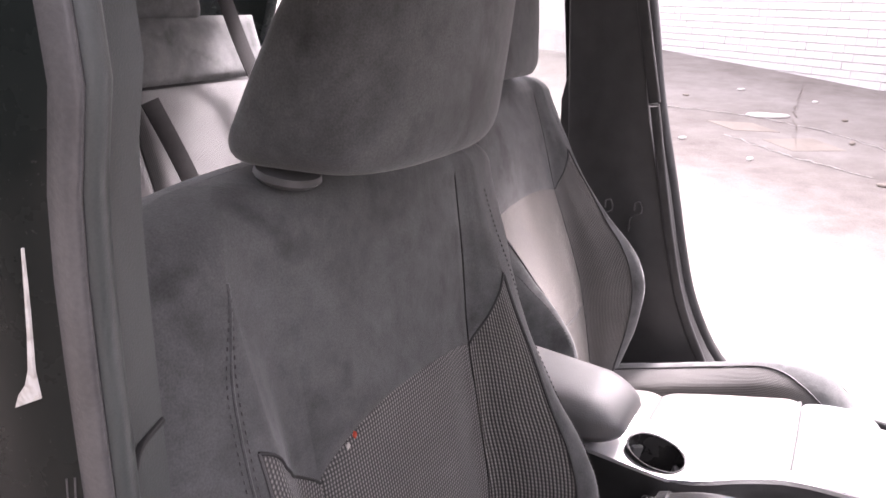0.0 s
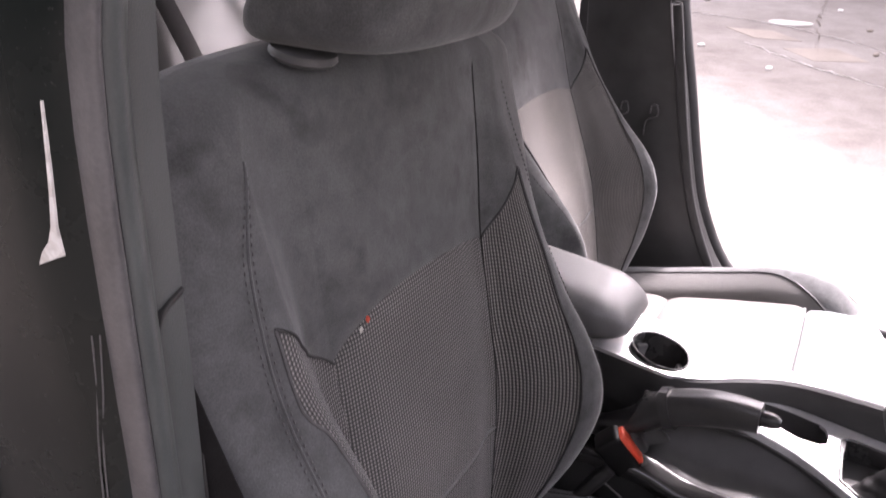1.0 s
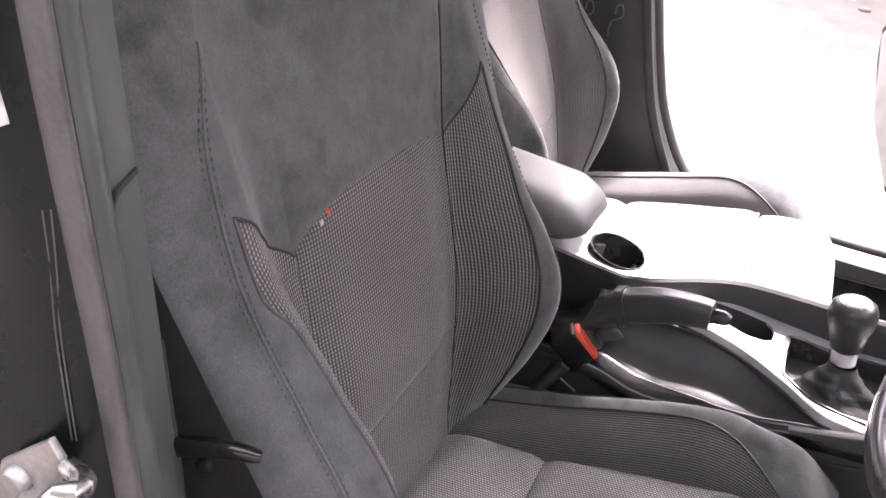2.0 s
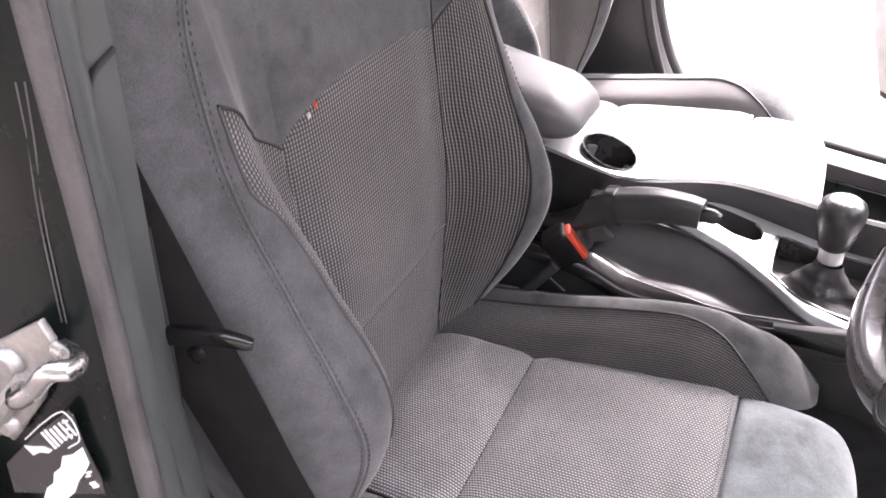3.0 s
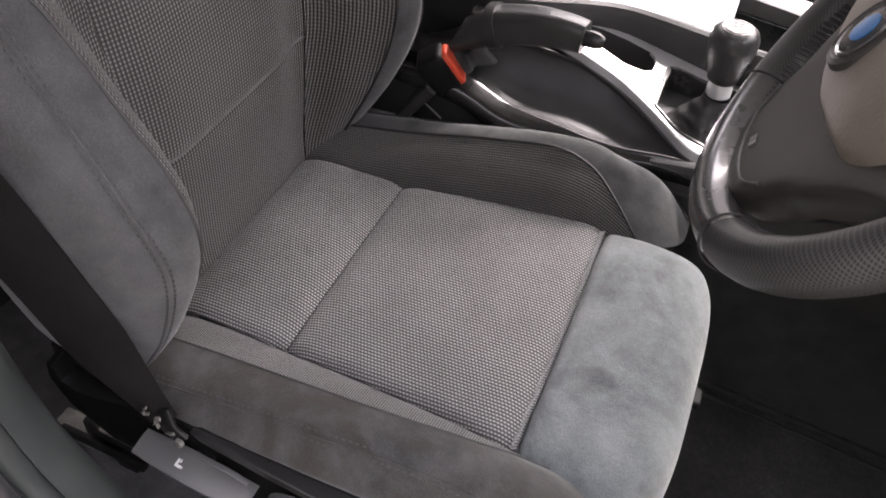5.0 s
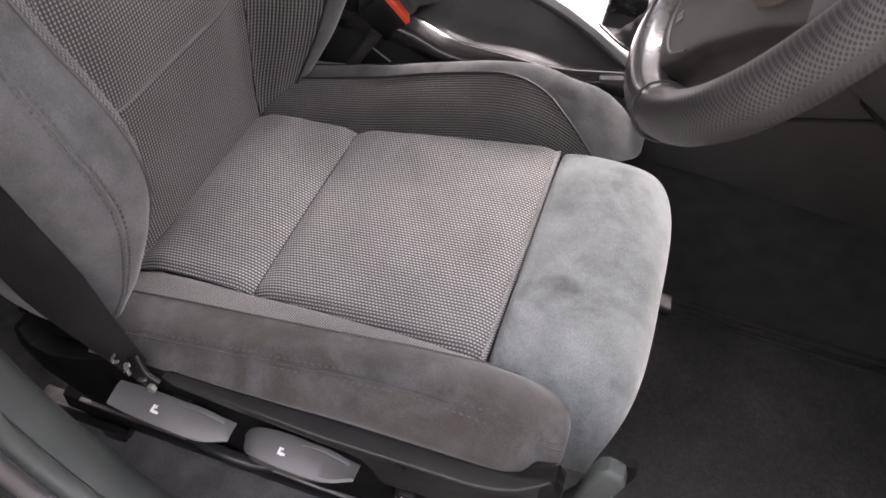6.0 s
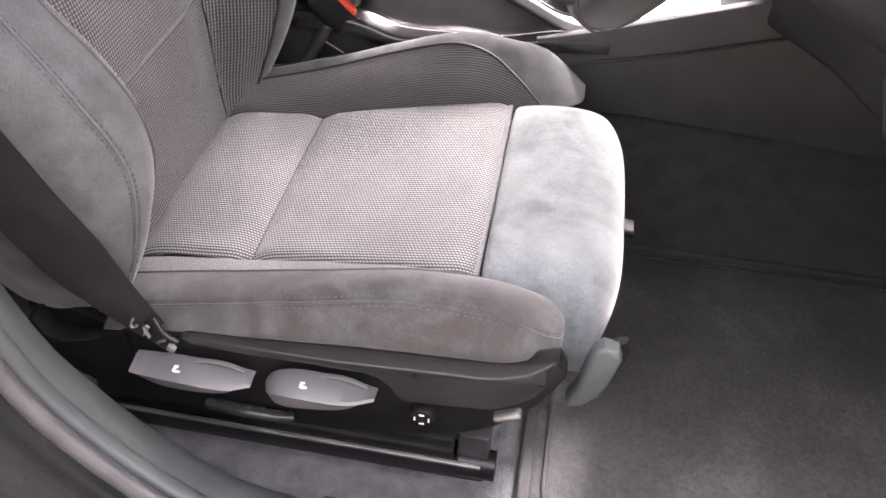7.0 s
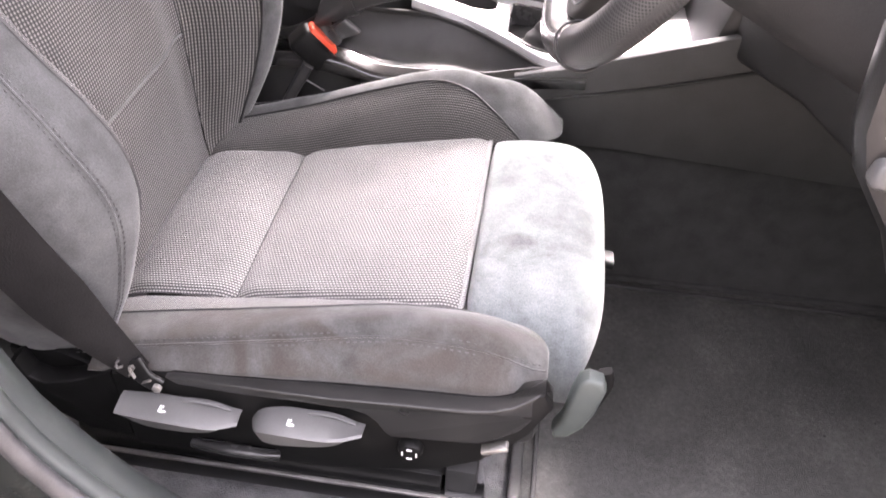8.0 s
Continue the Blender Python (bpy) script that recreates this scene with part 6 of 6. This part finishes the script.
def build_hand_brake():
    hb = thing("hand_brake", (-0.06, 0.43, 0.60), "black leather hand brake lever with a pleated gaiter", "hand brake")
    part("grip", sweep([(-0.050, 0.432, 0.640), (-0.035, 0.432, 0.647), (0.0, 0.430, 0.660), (0.035, 0.427, 0.668), (0.055, 0.425, 0.670)], rounded(0.036, 0.038, 0.011, 4), 24, scales=lambda t: 1.05 - 0.22 * t + 0.08 * math.sin(3 * t)), LEATHER, hb, "stitched black leather grip")
    part("button", sweep([(0.050, 0.425, 0.669), (0.060, 0.424, 0.671), (0.071, 0.423, 0.672), (0.076, 0.423, 0.672)], ring(0.0095, 14), 10, scales=lambda t: 1.0 if t < 0.7 else 1.0 - 1.2 * (t - 0.7)), PLASTIC_GLOSS, hb, "black release button")
    part("stitching", dashes([(-0.042, 0.4165, 0.657), (0.0, 0.4145, 0.670), (0.045, 0.412, 0.678)], 30, 0.003, 0.0007), PLASTIC_GREY, hb)
    part("seam", sweep([(-0.045, 0.4185, 0.659), (0.0, 0.4165, 0.673), (0.048, 0.414, 0.681)], ring(0.0011, 5), 16), PIPING, hb)
    axis = (Vector((0.0, 0.430, 0.660)) - Vector((-0.055, 0.433, 0.638))).normalized()
    part("collar", sweep([Vector((-0.047, 0.432, 0.641)) - axis * 0.006, Vector((-0.047, 0.432, 0.641)), Vector((-0.047, 0.432, 0.641)) + axis * 0.006], rounded(0.043, 0.050, 0.017, 4), 6), LEATHER, hb, "folded leather collar")
    rnd = random.Random(5)
    phase = [rnd.uniform(0, 6.28) for _ in range(4)]

    def gaiter(k, a):
        """From the collar at the lever, drooping and widening to the console."""
        top, base = Vector((-0.050, 0.432, 0.640)), Vector((-0.106, 0.448, 0.572))
        c = top.lerp(base, k) + Vector((-0.020, 0, -0.006)) * math.sin(math.pi * k)
        r = 0.021 + 0.032 * k ** 1.1
        fold = 1 + (0.13 * math.sin(5 * a + 3 * k + phase[0]) + 0.07 * math.sin(9 * a - 4 * k + phase[1])) * (0.05 + 0.95 * k) + 0.05 * math.sin(9 * k + 1.5 * math.sin(a + phase[2]))
        u, v = Vector((-0.35, 0.0, 0.94)).lerp(Vector((1.0, 0.0, 0.12)), k).normalized(), Vector((0.0, 1.0, 0.0))
        return c + u * r * fold * math.cos(a) + v * r * 0.9 * fold * math.sin(a)

    bm = grid(gaiter, steps(0, 1, 34), steps(0, 2 * math.pi * 63 / 64, 64), close_v=True)
    bmesh.ops.recalc_face_normals(bm, faces=bm.faces[:])
    part("gaiter", bm, LEATHER, hb, "slack creased black leather gaiter")


build_hand_brake()


def build_buckle():
    b = thing("belt_buckle", (-0.11, 0.395, 0.52), "black seat belt buckle with a red release button", "belt buckle")
    d = (Vector((-0.062, 0.409, 0.567)) - Vector((-0.092, 0.397, 0.606))).normalized()
    m = Matrix.Translation(Vector((-0.083, 0.402, 0.589))) @ Vector((d.x, d.y, d.z)).to_track_quat("X", "Z").to_matrix().to_4x4()
    part("housing", box((0.054, 0.034, 0.034), m @ Matrix.Translation((-0.001, 0, -0.014)), 0.006, 3), BLACK_SATIN, b, "black buckle housing")
    part("release_button", box((0.046, 0.024, 0.010), m @ Matrix.Translation((0.0, 0.0, 0.004)), 0.003, 3), RED, b, "red press button")
    part("stalk", sweep([(-0.095, 0.388, 0.565), (-0.115, 0.385, 0.53), (-0.14, 0.385, 0.48), (-0.15, 0.385, 0.42)], rounded(0.030, 0.014, 0.005), 14), PLASTIC, b, "black buckle stalk")
    part("slot_line", sweep([(-0.100, 0.3775, 0.545), (-0.075, 0.3785, 0.530)], ring(0.0012, 5), 4), PLASTIC_GREY, b)


build_buckle()


def build_armrest():
    a = thing("armrest_box", (-0.25, 0.51, 0.62), "padded grey leatherette centre armrest, folded down", "armrest")

    def pad(k, t):
        x = -0.52 + 0.405 * k
        end = 1.0 if k < 0.88 else math.sqrt(max(1 - ((k - 0.88) / 0.12) ** 2, 0)) * 0.75 + 0.25 * (1 - (k - 0.88) / 0.12)
        zc = 0.760 - 0.045 * max(k - 0.3, 0)
        c, s = math.cos(t), math.sin(t)
        n = 2 / 3.2
        return (x, 0.520 + 0.068 * (0.55 + 0.45 * end) * math.copysign(abs(c) ** n, c), zc - 0.022 + 0.032 * end * math.copysign(abs(s) ** n, s))

    bm = grid(pad, steps(0, 0.86, 16) + steps(0.88, 1.0, 10), steps(0, 2 * math.pi * 47 / 48, 48), close_v=True)
    bm.verts.ensure_lookup_table()
    bm.faces.new(bm.verts[:48])
    bm.faces.new(bm.verts[-48:])
    bmesh.ops.recalc_face_normals(bm, faces=bm.faces[:])
    part("pad", bm, leather_material("grey_leatherette", grey(0.080), grey(0.110), 0.45, 600), a, "grey leatherette pad")
    part("hinge_bracket", box((0.12, 0.09, 0.12), (-0.46, 0.52, 0.66), 0.012), PLASTIC, a, "black hinge block")


build_armrest()


# ---------- steering wheel and dashboard ----------
def build_wheel():
    hub = Vector((0.295, 0.162, 0.920))
    w = thing("steering_wheel", hub, "black leather three-spoke steering wheel", "steering wheel")
    # local frame: z towards the driver, y up along the wheel
    up = Vector((0.447, 0, 0.894)).normalized()
    zax = Vector((-up.z, 0, up.x)).normalized()
    xax = up.cross(zax).normalized()
    m = Matrix((xax, up, zax)).transposed().to_4x4()
    m.translation = hub
    R = 0.180

    def rim_part(a0, a1, n):
        """A stretch of the rim between two angles, thicker at the thumb grips and along the polished foot."""
        def f(a, c):
            deg, rr = math.degrees(a), 0.0165
            for g, w, k in ((35, 14, 0.14), (145, 14, 0.14), (270, 26, 0.14)):
                d = abs((deg - g + 180) % 360 - 180)
                rr *= 1 + k * math.exp(-((d / w) ** 2))
            return m @ Vector(((R + rr * math.cos(c)) * math.cos(a), (R + rr * math.cos(c)) * math.sin(a), rr * 1.08 * math.sin(c)))
        bm = grid(f, [radians(x) for x in steps(a0, a1, n)], steps(0, 2 * math.pi * 19 / 20, 20), close_v=True)
        bmesh.ops.recalc_face_normals(bm, faces=bm.faces[:])
        return bm

    rim = part("rim", rim_part(-58, 238, 110), LEATHER_PERF, w, "perforated black leather rim")
    part("rim_foot", rim_part(238, 302, 28), LEATHER_SMOOTH, w, "smooth polished leather foot of the rim")
    for a in (238, 302, 20, 160):
        k = 1.16 if a > 200 else 1.10
        loop = []
        for j in range(25):
            b = 2 * math.pi * j / 24
            loop.append(m @ Vector(((R + 0.0165 * k * math.cos(b)) * math.cos(radians(a)), (R + 0.0165 * k * math.cos(b)) * math.sin(radians(a)), 0.0178 * k * math.sin(b))))
        part("seam", sweep(loop, ring(0.0010, 5), 0), PIPING, rim)
    for a0, a1 in ((205, 244), (296, 335)):
        lace = bmesh.new()
        for k in range(26):
            a = radians(a0 + (a1 - a0) * k / 25)
            rr = R - 0.0168
            p0, p1 = m @ Vector((rr * math.cos(a), rr * math.sin(a), -0.005)), m @ Vector((rr * math.cos(a + 0.02), rr * math.sin(a + 0.02), 0.006))
            d = p1 - p0
            bmesh.ops.create_cone(lace, cap_ends=True, segments=5, radius1=0.0006, radius2=0.0006, depth=d.length, matrix=Matrix.Translation((p0 + p1) / 2) @ d.to_track_quat("Z", "Y").to_matrix().to_4x4())
        part("lacing", lace, PLASTIC_GREY, rim, "stitched lacing inside the rim")

    # airbag pad
    reach = [(-90, 0.084), (-62, 0.089), (-46, 0.101), (-32, 0.115), (-14, 0.122), (0, 0.116), (25, 0.096), (55, 0.070), (90, 0.060)]

    def pad(k, a):
        deg = (math.degrees(a) + 90) % 360 - 90
        r = spline(reach, deg if deg <= 90 else 180 - deg)
        prof = [(0.93, -0.030), (1.0, -0.022), (1.01, 0.002), (0.985, 0.014), (0.92, 0.022), (0.62, 0.030), (0.30, 0.032), (0.02, 0.032)]
        i = k * (len(prof) - 1)
        f, z = spline([(q, p[0]) for q, p in enumerate(prof)], i), spline([(q, p[1]) for q, p in enumerate(prof)], i)
        return m @ Vector((r * f * math.cos(a), r * f * math.sin(a), z))

    bm = grid(pad, steps(0, 1, 32), steps(0, 2 * math.pi * 71 / 72, 72), close_v=True)
    bmesh.ops.recalc_face_normals(bm, faces=bm.faces[:])
    part("airbag_pad", bm, leather_material("grained_pad", (0.158, 0.132, 0.108), (0.230, 0.196, 0.164), 0.5, 380), w, "grained brown-grey airbag pad")
    at = m @ Matrix.Translation((0, -0.040, 0.0305)) @ Matrix.Diagonal((0.82, 0.82, 1, 1))
    badge = part("badge", lathe([(0.036, -0.002), (0.034, 0.002), (0.030, 0.0035), (0.027, 0.0015), (0.026, 0.001), (0.004, 0.001)], at, 40), SPOKE_GREY, w, "smooth round badge dish")
    part("badge_ring", lathe([(0.0262, 0.001), (0.0262, 0.003), (0.0245, 0.004), (0.023, 0.003), (0.023, 0.001)], at, 36, False), CHROME, badge, "thin bright ring")
    part("badge_face", lathe([(0.0225, 0.0012), (0.022, 0.003), (0.003, 0.0042)], at, 30), PLASTIC_GLOSS, badge, "black outer field")
    part("badge_field", lathe([(0.0125, 0.0030), (0.0125, 0.0046), (0.003, 0.0052)], at, 24), BLUE, badge, "blue enamel field")
    # one dished panel carries the two side spokes and the wide lower one
    rho = [(-90, 0.167), (-76, 0.167), (-68, 0.158), (-58, 0.139), (-48, 0.134), (-37, 0.133), (-26, 0.138), (-18, 0.149), (-8, 0.166), (4, 0.167), (14, 0.155), (24, 0.115), (40, 0.080), (90, 0.050)]

    def panel(k, a):
        deg = (math.degrees(a) + 90) % 360 - 90
        r = spline(rho, deg if deg <= 90 else 180 - deg)
        prof = [(0.90, -0.034), (0.985, -0.020), (1.0, -0.006), (0.985, 0.004), (0.93, 0.009), (0.6, 0.008), (0.2, 0.006)]
        i = k * (len(prof) - 1)
        f, z = spline([(q, p[0]) for q, p in enumerate(prof)], i), spline([(q, p[1]) for q, p in enumerate(prof)], i)
        return m @ Vector((r * f * math.cos(a), r * f * math.sin(a), z))

    bm = grid(panel, steps(0, 1, 26), steps(0, 2 * math.pi * 95 / 96, 96), close_v=True)
    bmesh.ops.recalc_face_normals(bm, faces=bm.faces[:])
    sp = part("spoke_panel", bm, SPOKE_GREY, w, "smooth brown-grey panel of the three spokes")
    part("panel_ring", sweep([m @ Vector((x, y, 0.0095)) for x, y in ((-0.062, -0.128), (-0.042, -0.146), (0.0, -0.154), (0.042, -0.146), (0.062, -0.128))], ring(0.0012, 6), 30), PLASTIC_GREY, sp)
    bm = bmesh.new()
    for dx, mat_w in ((-0.006, 0.002), (-0.003, 0.002), (0.002, 0.005)):
        bmesh.ops.create_cube(bm, size=1.0, matrix=m @ Matrix.Translation((dx, -0.143, 0.0100)) @ Matrix.Diagonal((mat_w, 0.006, 0.001, 1)))
    part("emblem", bm, STEEL, sp, "small silver emblem", smooth=False)
    for s in (-1, 1):
        bm = prism([(s * 0.118, -0.020), (s * 0.160, -0.030), (s * 0.166, 0.004), (s * 0.150, 0.014), (s * 0.120, 0.018)], "z", 0.008, 0.0125, 0.002)
        bm.transform(m)
        part("spoke_cap", bm, PLASTIC_GREY, sp, "grey cap on the side spoke")
    part("column", sweep([hub - zax * 0.045, hub - zax * 0.10, hub - zax * 0.30], rounded(0.21, 0.17, 0.05), 12, up=up, scales=lambda t: 0.94 + 0.06 * t), DASH_PLASTIC, w, "dark steering column shroud")
    for s in (-1, 1):
        part("stalk", sweep([hub - zax * 0.07 + xax * s * 0.05, hub - zax * 0.066 + xax * s * 0.11, hub - zax * 0.055 + xax * s * 0.17], rounded(0.012, 0.016, 0.005), 12), PLASTIC, w, "black column stalk")


build_wheel()


def build_dash():
    d = thing("dashboard", (0.75, CAR_MID, 0.8), "dark soft-touch dashboard under the windscreen", "dashboard")
    prof = [(1.08, 0.94), (0.80, 1.00), (0.62, 1.005), (0.56, 0.97), (0.55, 0.90), (0.56, 0.84), (0.60, 0.80), (0.64, 0.72), (0.72, 0.70), (1.08, 0.72)]
    part("upper_panel", across(prof, -0.155, 1.14, 0.015), DASH_PLASTIC, d, "dark upper dashboard")
    knee = [(0.425, 0.400), (0.43, 0.385), (0.485, 0.30), (0.52, 0.19), (0.545, 0.05), (0.55, -0.082), (0.80, -0.082), (0.80, 0.400)]
    part("knee_panel", prism(knee, "z", 0.622, 0.86, 0.015, 3), DASH_PLASTIC, d, "dark knee panel under the steering column")
    part("glovebox", across([(0.56, 0.84), (0.555, 0.72), (0.60, 0.62), (0.70, 0.60), (0.72, 0.84)], 0.64, 1.12, 0.02), DASH_PLASTIC, d, "dark glovebox")
    part("radio_fascia", across([(0.50, 0.86), (0.415, 0.69), (0.392, 0.60), (0.40, 0.56), (0.7, 0.56), (0.7, 0.9)], 0.405, 0.60, 0.012), PLASTIC, d, "black centre stack")
    # corner panel with the bonnet release
    side = part("corner_panel", across([(0.372, 0.90), (0.378, 0.83), (0.390, 0.798), (0.424, 0.752), (0.47, 0.66), (0.56, 0.50), (0.80, 0.40), (0.80, 0.92)], -0.104, -0.070, 0.012), SKIRT, d, "dark corner panel beside the door")
    part("release_handle", box((0.050, 0.016, 0.018), Matrix.Translation((0.415, -0.106, 0.808)) @ Matrix.Rotation(radians(8), 4, "Y"), 0.005, 3), PLASTIC_GREY, side, "pale release handle")
    ink = bmesh.new()
    for k in range(4):
        bmesh.ops.create_cube(ink, size=1.0, matrix=Matrix.Translation((0.392 + 0.007 * k, -0.1045, 0.836 + 0.004 * k)) @ Matrix.Diagonal((0.003, 0.001, 0.008, 1)))
    part("symbol", ink, WHITE_INK, side, smooth=False)
    pedal = thing("pedal", (0.80, 0.30, 0.25), "black ribbed foot pedal", "pedal", "foot pedals")
    part("pad", box((0.012, 0.055, 0.075), Matrix.Translation((0.775, 0.31, 0.29)) @ Matrix.Rotation(radians(25), 4, "Y"), 0.004), RUBBER_BLACK, pedal)
    for k in range(4):
        part("rib", box((0.006, 0.048, 0.006), Matrix.Translation((0.768 + 0.007 * k - 0.010, 0.31, 0.268 + 0.015 * k)), 0.002), STEEL, pedal)
    part("arm", sweep([(0.785, 0.31, 0.30), (0.84, 0.31, 0.42), (0.90, 0.31, 0.60), (0.95, 0.31, 0.72)], rounded(0.012, 0.02, 0.004), 12), BLACK_METAL, pedal)


build_dash()


# ---------- rear bench ----------
def build_bench():
    b = thing("rear_bench", (-1.0, CAR_MID, 0.24), "grey suede and fabric rear bench seat", "rear seat")

    def face(z, dx=0.0):
        return spline([(0.40, -0.98), (0.60, -1.04), (0.80, -1.10), (1.0, -1.165), (1.15, -1.215), (1.30, -1.25)], z) + dx

    def panel(z0, z1, y0, y1, mat, label):
        def f(z, y):
            dd = min(z - z0, z1 - z, y - y0, y1 - y)
            return (face(z) + 0.012 - edge_drop(dd, 0.02, 0.014), y, z)
        part("back_panel", flip_towards(grid(f, steps(z0, z1, 16), steps(y0, y1, 26)), (-1.6, (y0 + y1) / 2, 0.8)), mat, b, label)

    part("back_core", across([(-1.02, 0.40), (-1.255, 1.15), (-1.34, 1.15), (-1.32, 0.40)], -0.14, 1.13, 0.02), PLASTIC, b)
    for y0, y1 in ((-0.13, 0.30), (0.305, 0.68), (0.685, 1.12)):
        panel(0.42, 1.030, y0, y1, MESH_BENCH, "woven grey lower back panel")
        panel(1.036, 1.17, y0, y1, SUEDE, "dark suede upper back panel")
    part("seat_cushion", across([(-0.48, 0.40), (-0.46, 0.46), (-0.50, 0.50), (-0.98, 0.45), (-1.0, 0.36), (-0.50, 0.34)], -0.13, 1.12, 0.02), MESH, b, "woven grey bench cushion")
    part("bench_base", across([(-0.52, 0.236), (-0.52, 0.345), (-1.25, 0.41), (-1.25, 0.236)], -0.13, 1.12, 0.01), CARPET_DARK, b)
    for y in (0.06, 0.84):
        h = part("headrest", box((0.08, 0.24, 0.09), Matrix.Translation((-1.255, y, 1.195)) @ Matrix.Rotation(radians(-10), 4, "Y"), 0.03, 4), SUEDE, b, "low suede headrest")
    for pts in ([(-1.20, 0.96, 1.22), (-1.17, 0.985, 1.10), (-1.125, 1.02, 0.95), (-1.05, 1.06, 0.70)], [(-1.145, 0.685, 1.02), (-1.10, 0.712, 0.90), (-1.06, 0.745, 0.76), (-1.02, 0.78, 0.60)]):
        rb = thing("rear_belt", pts[-1], "black seat belt lying over the rear bench", "seat belt", "rear belts")
        part("webbing", sweep([Vector(p) + Vector((0.035, 0, 0)) for p in pts], rounded(0.046, 0.002, 0.0008, 2), 24, up=(1, 0, 0.2)), WEBBING, rb)


build_bench()


# ---------- far front door, swung open ----------
def build_open_door():
    d = thing("front_door", (0.95, 1.28, 0.3), "black front door swung wide open", "car door")
    hinge = Vector((0.95, 1.25, 0))
    m = Matrix.Translation(hinge) @ Matrix.Rotation(radians(-51), 4, "Z") @ Matrix.Translation(-hinge)

    def put(bm):
        bm.transform(m)
        return bm

    skin = part("skin", put(across([(0.93, 0.28), (0.05, 0.28), (-0.08, 0.45), (-0.145, 0.60), (-0.165, 0.68), (-0.12, 0.76), (-0.05, 0.86), (0.0, 0.93), (0.93, 0.93)], 1.235, 1.275, 0.015)), PAINT, d, "black door skin")
    part("door_card", put(across([(0.90, 0.32), (0.09, 0.32), (-0.03, 0.47), (-0.105, 0.68), (-0.05, 0.80), (0.02, 0.91), (0.90, 0.91)], 1.18, 1.232, 0.02)), DOOR_CARD, d, "pale grey door card")
    part("armrest", put(sweep([(0.15, 1.165, 0.66), (0.4, 1.16, 0.65), (0.65, 1.165, 0.68)], rounded(0.06, 0.06, 0.02), 14)), PLASTIC, d, "black door armrest")
    part("window_frame", put(sweep([(0.02, 1.25, 0.92), (0.02, 1.215, 1.28), (0.16, 1.205, 1.34), (0.45, 1.215, 1.26), (0.88, 1.245, 0.93)], rounded(0.026, 0.026, 0.006), 40)), PLASTIC, d, "black window frame")


build_open_door()


# ---------- white brick wall across the yard ----------
def build_yard_wall():
    height, length = 4.6, 26.0
    mid = WALL_A + (WALL_B - WALL_A) * 0.45
    base_z = -0.2
    ang = math.atan2(wall_dir.y, wall_dir.x)
    m = Matrix.Translation((mid.x - wall_nor.x * 0.14, mid.y - wall_nor.y * 0.14, base_z)) @ Matrix.Rotation(ang, 4, "Z")
    bm = bmesh.new()
    bmesh.ops.create_cube(bm, size=1.0)
    bmesh.ops.scale(bm, vec=(length, 0.24, height), verts=bm.verts[:])
    bmesh.ops.translate(bm, vec=(0, 0, height / 2), verts=bm.verts[:])
    bm.transform(m)
    wall = part("wall_yard", bm, MORTAR, None, smooth=False)
    tagged(wall, "white-painted brick wall across the yard", "wall", kind="structure")
    out = Vector((wall_nor.x, wall_nor.y, 0))
    side = -1 if (m.to_3x3() @ Vector((0, 1, 0))).dot(out) < 0 else 1
    bw, bh, gap, head = 0.2240, 0.0700, 0.0055, 0.0010
    tmp = bmesh.new()
    bmesh.ops.create_cube(tmp, size=1.0)
    bmesh.ops.scale(tmp, vec=(bw, 0.03, bh), verts=tmp.verts[:])
    bmesh.ops.bevel(tmp, geom=[e for e in tmp.edges if all(v.co.y * side > 0 for v in e.verts)], offset=0.003, segments=1, affect="EDGES")
    bmesh.ops.recalc_face_normals(tmp, faces=tmp.faces[:])
    shared = bpy.data.meshes.new("brick")
    tmp.to_mesh(shared)
    tmp.free()
    shared.materials.append(BRICK)
    rnd = random.Random(11)
    rest_v, rest_f = [], []
    near = 0
    coords_v = [Vector(v.co) for v in shared.vertices]
    faces = [tuple(p.vertices) for p in shared.polygons]
    for row in range(int(height / (bh + gap))):
        z = 0.02 + row * (bh + gap) + bh / 2
        off = (bw + head) / 2 * (row % 2)
        for col in range(int(-length / 2 / (bw + head)) + 1, int(length / 2 / (bw + head))):
            x = col * (bw + head) + off
            local = Matrix.Translation((x, side * (0.12 + rnd.uniform(-0.003, 0.002)), z))
            zz = z + base_z
            if -1.75 < x < 1.55 and 0.45 < zz < 1.95 and near < 300:
                near += 1
                ob = new("brick", shared)
                ob.matrix_basis = m @ local
                attach(ob, wall)
            else:
                mm = m @ local
                o = len(rest_v)
                rest_v += [mm @ v for v in coords_v]
                rest_f += [tuple(o + i for i in f) for f in faces]
    data = bpy.data.meshes.new("brickwork")
    data.from_pydata(rest_v, [], rest_f)
    data.materials.append(BRICK)
    ob = new("brickwork", data)
    attach(ob, wall)
    tagged(ob, "white-painted bricks of the rest of the wall", kind="stuff")


build_yard_wall()


# ---------- unseen plain wall added on the camera's side ---
def build_side_wall():
    # Height and dark tone set to limit sky light and darken paint reflections.
    bm = prism([(-14.0, -3.52), (-14.0, -3.30), (14.0, -3.30), (14.0, -3.52)], "z", -0.1, 3.5, 0)
    tagged(part("wall_side", bm, surface("plain_dark_wall", (0.012, 0.015, 0.013), (0.028, 0.031, 0.027), 0.9, 1.5, 60, 0.5, 0.01), smooth=False), "unseen dark green-black wall added beside the car to hold back light", "wall", kind="structure")


build_side_wall()
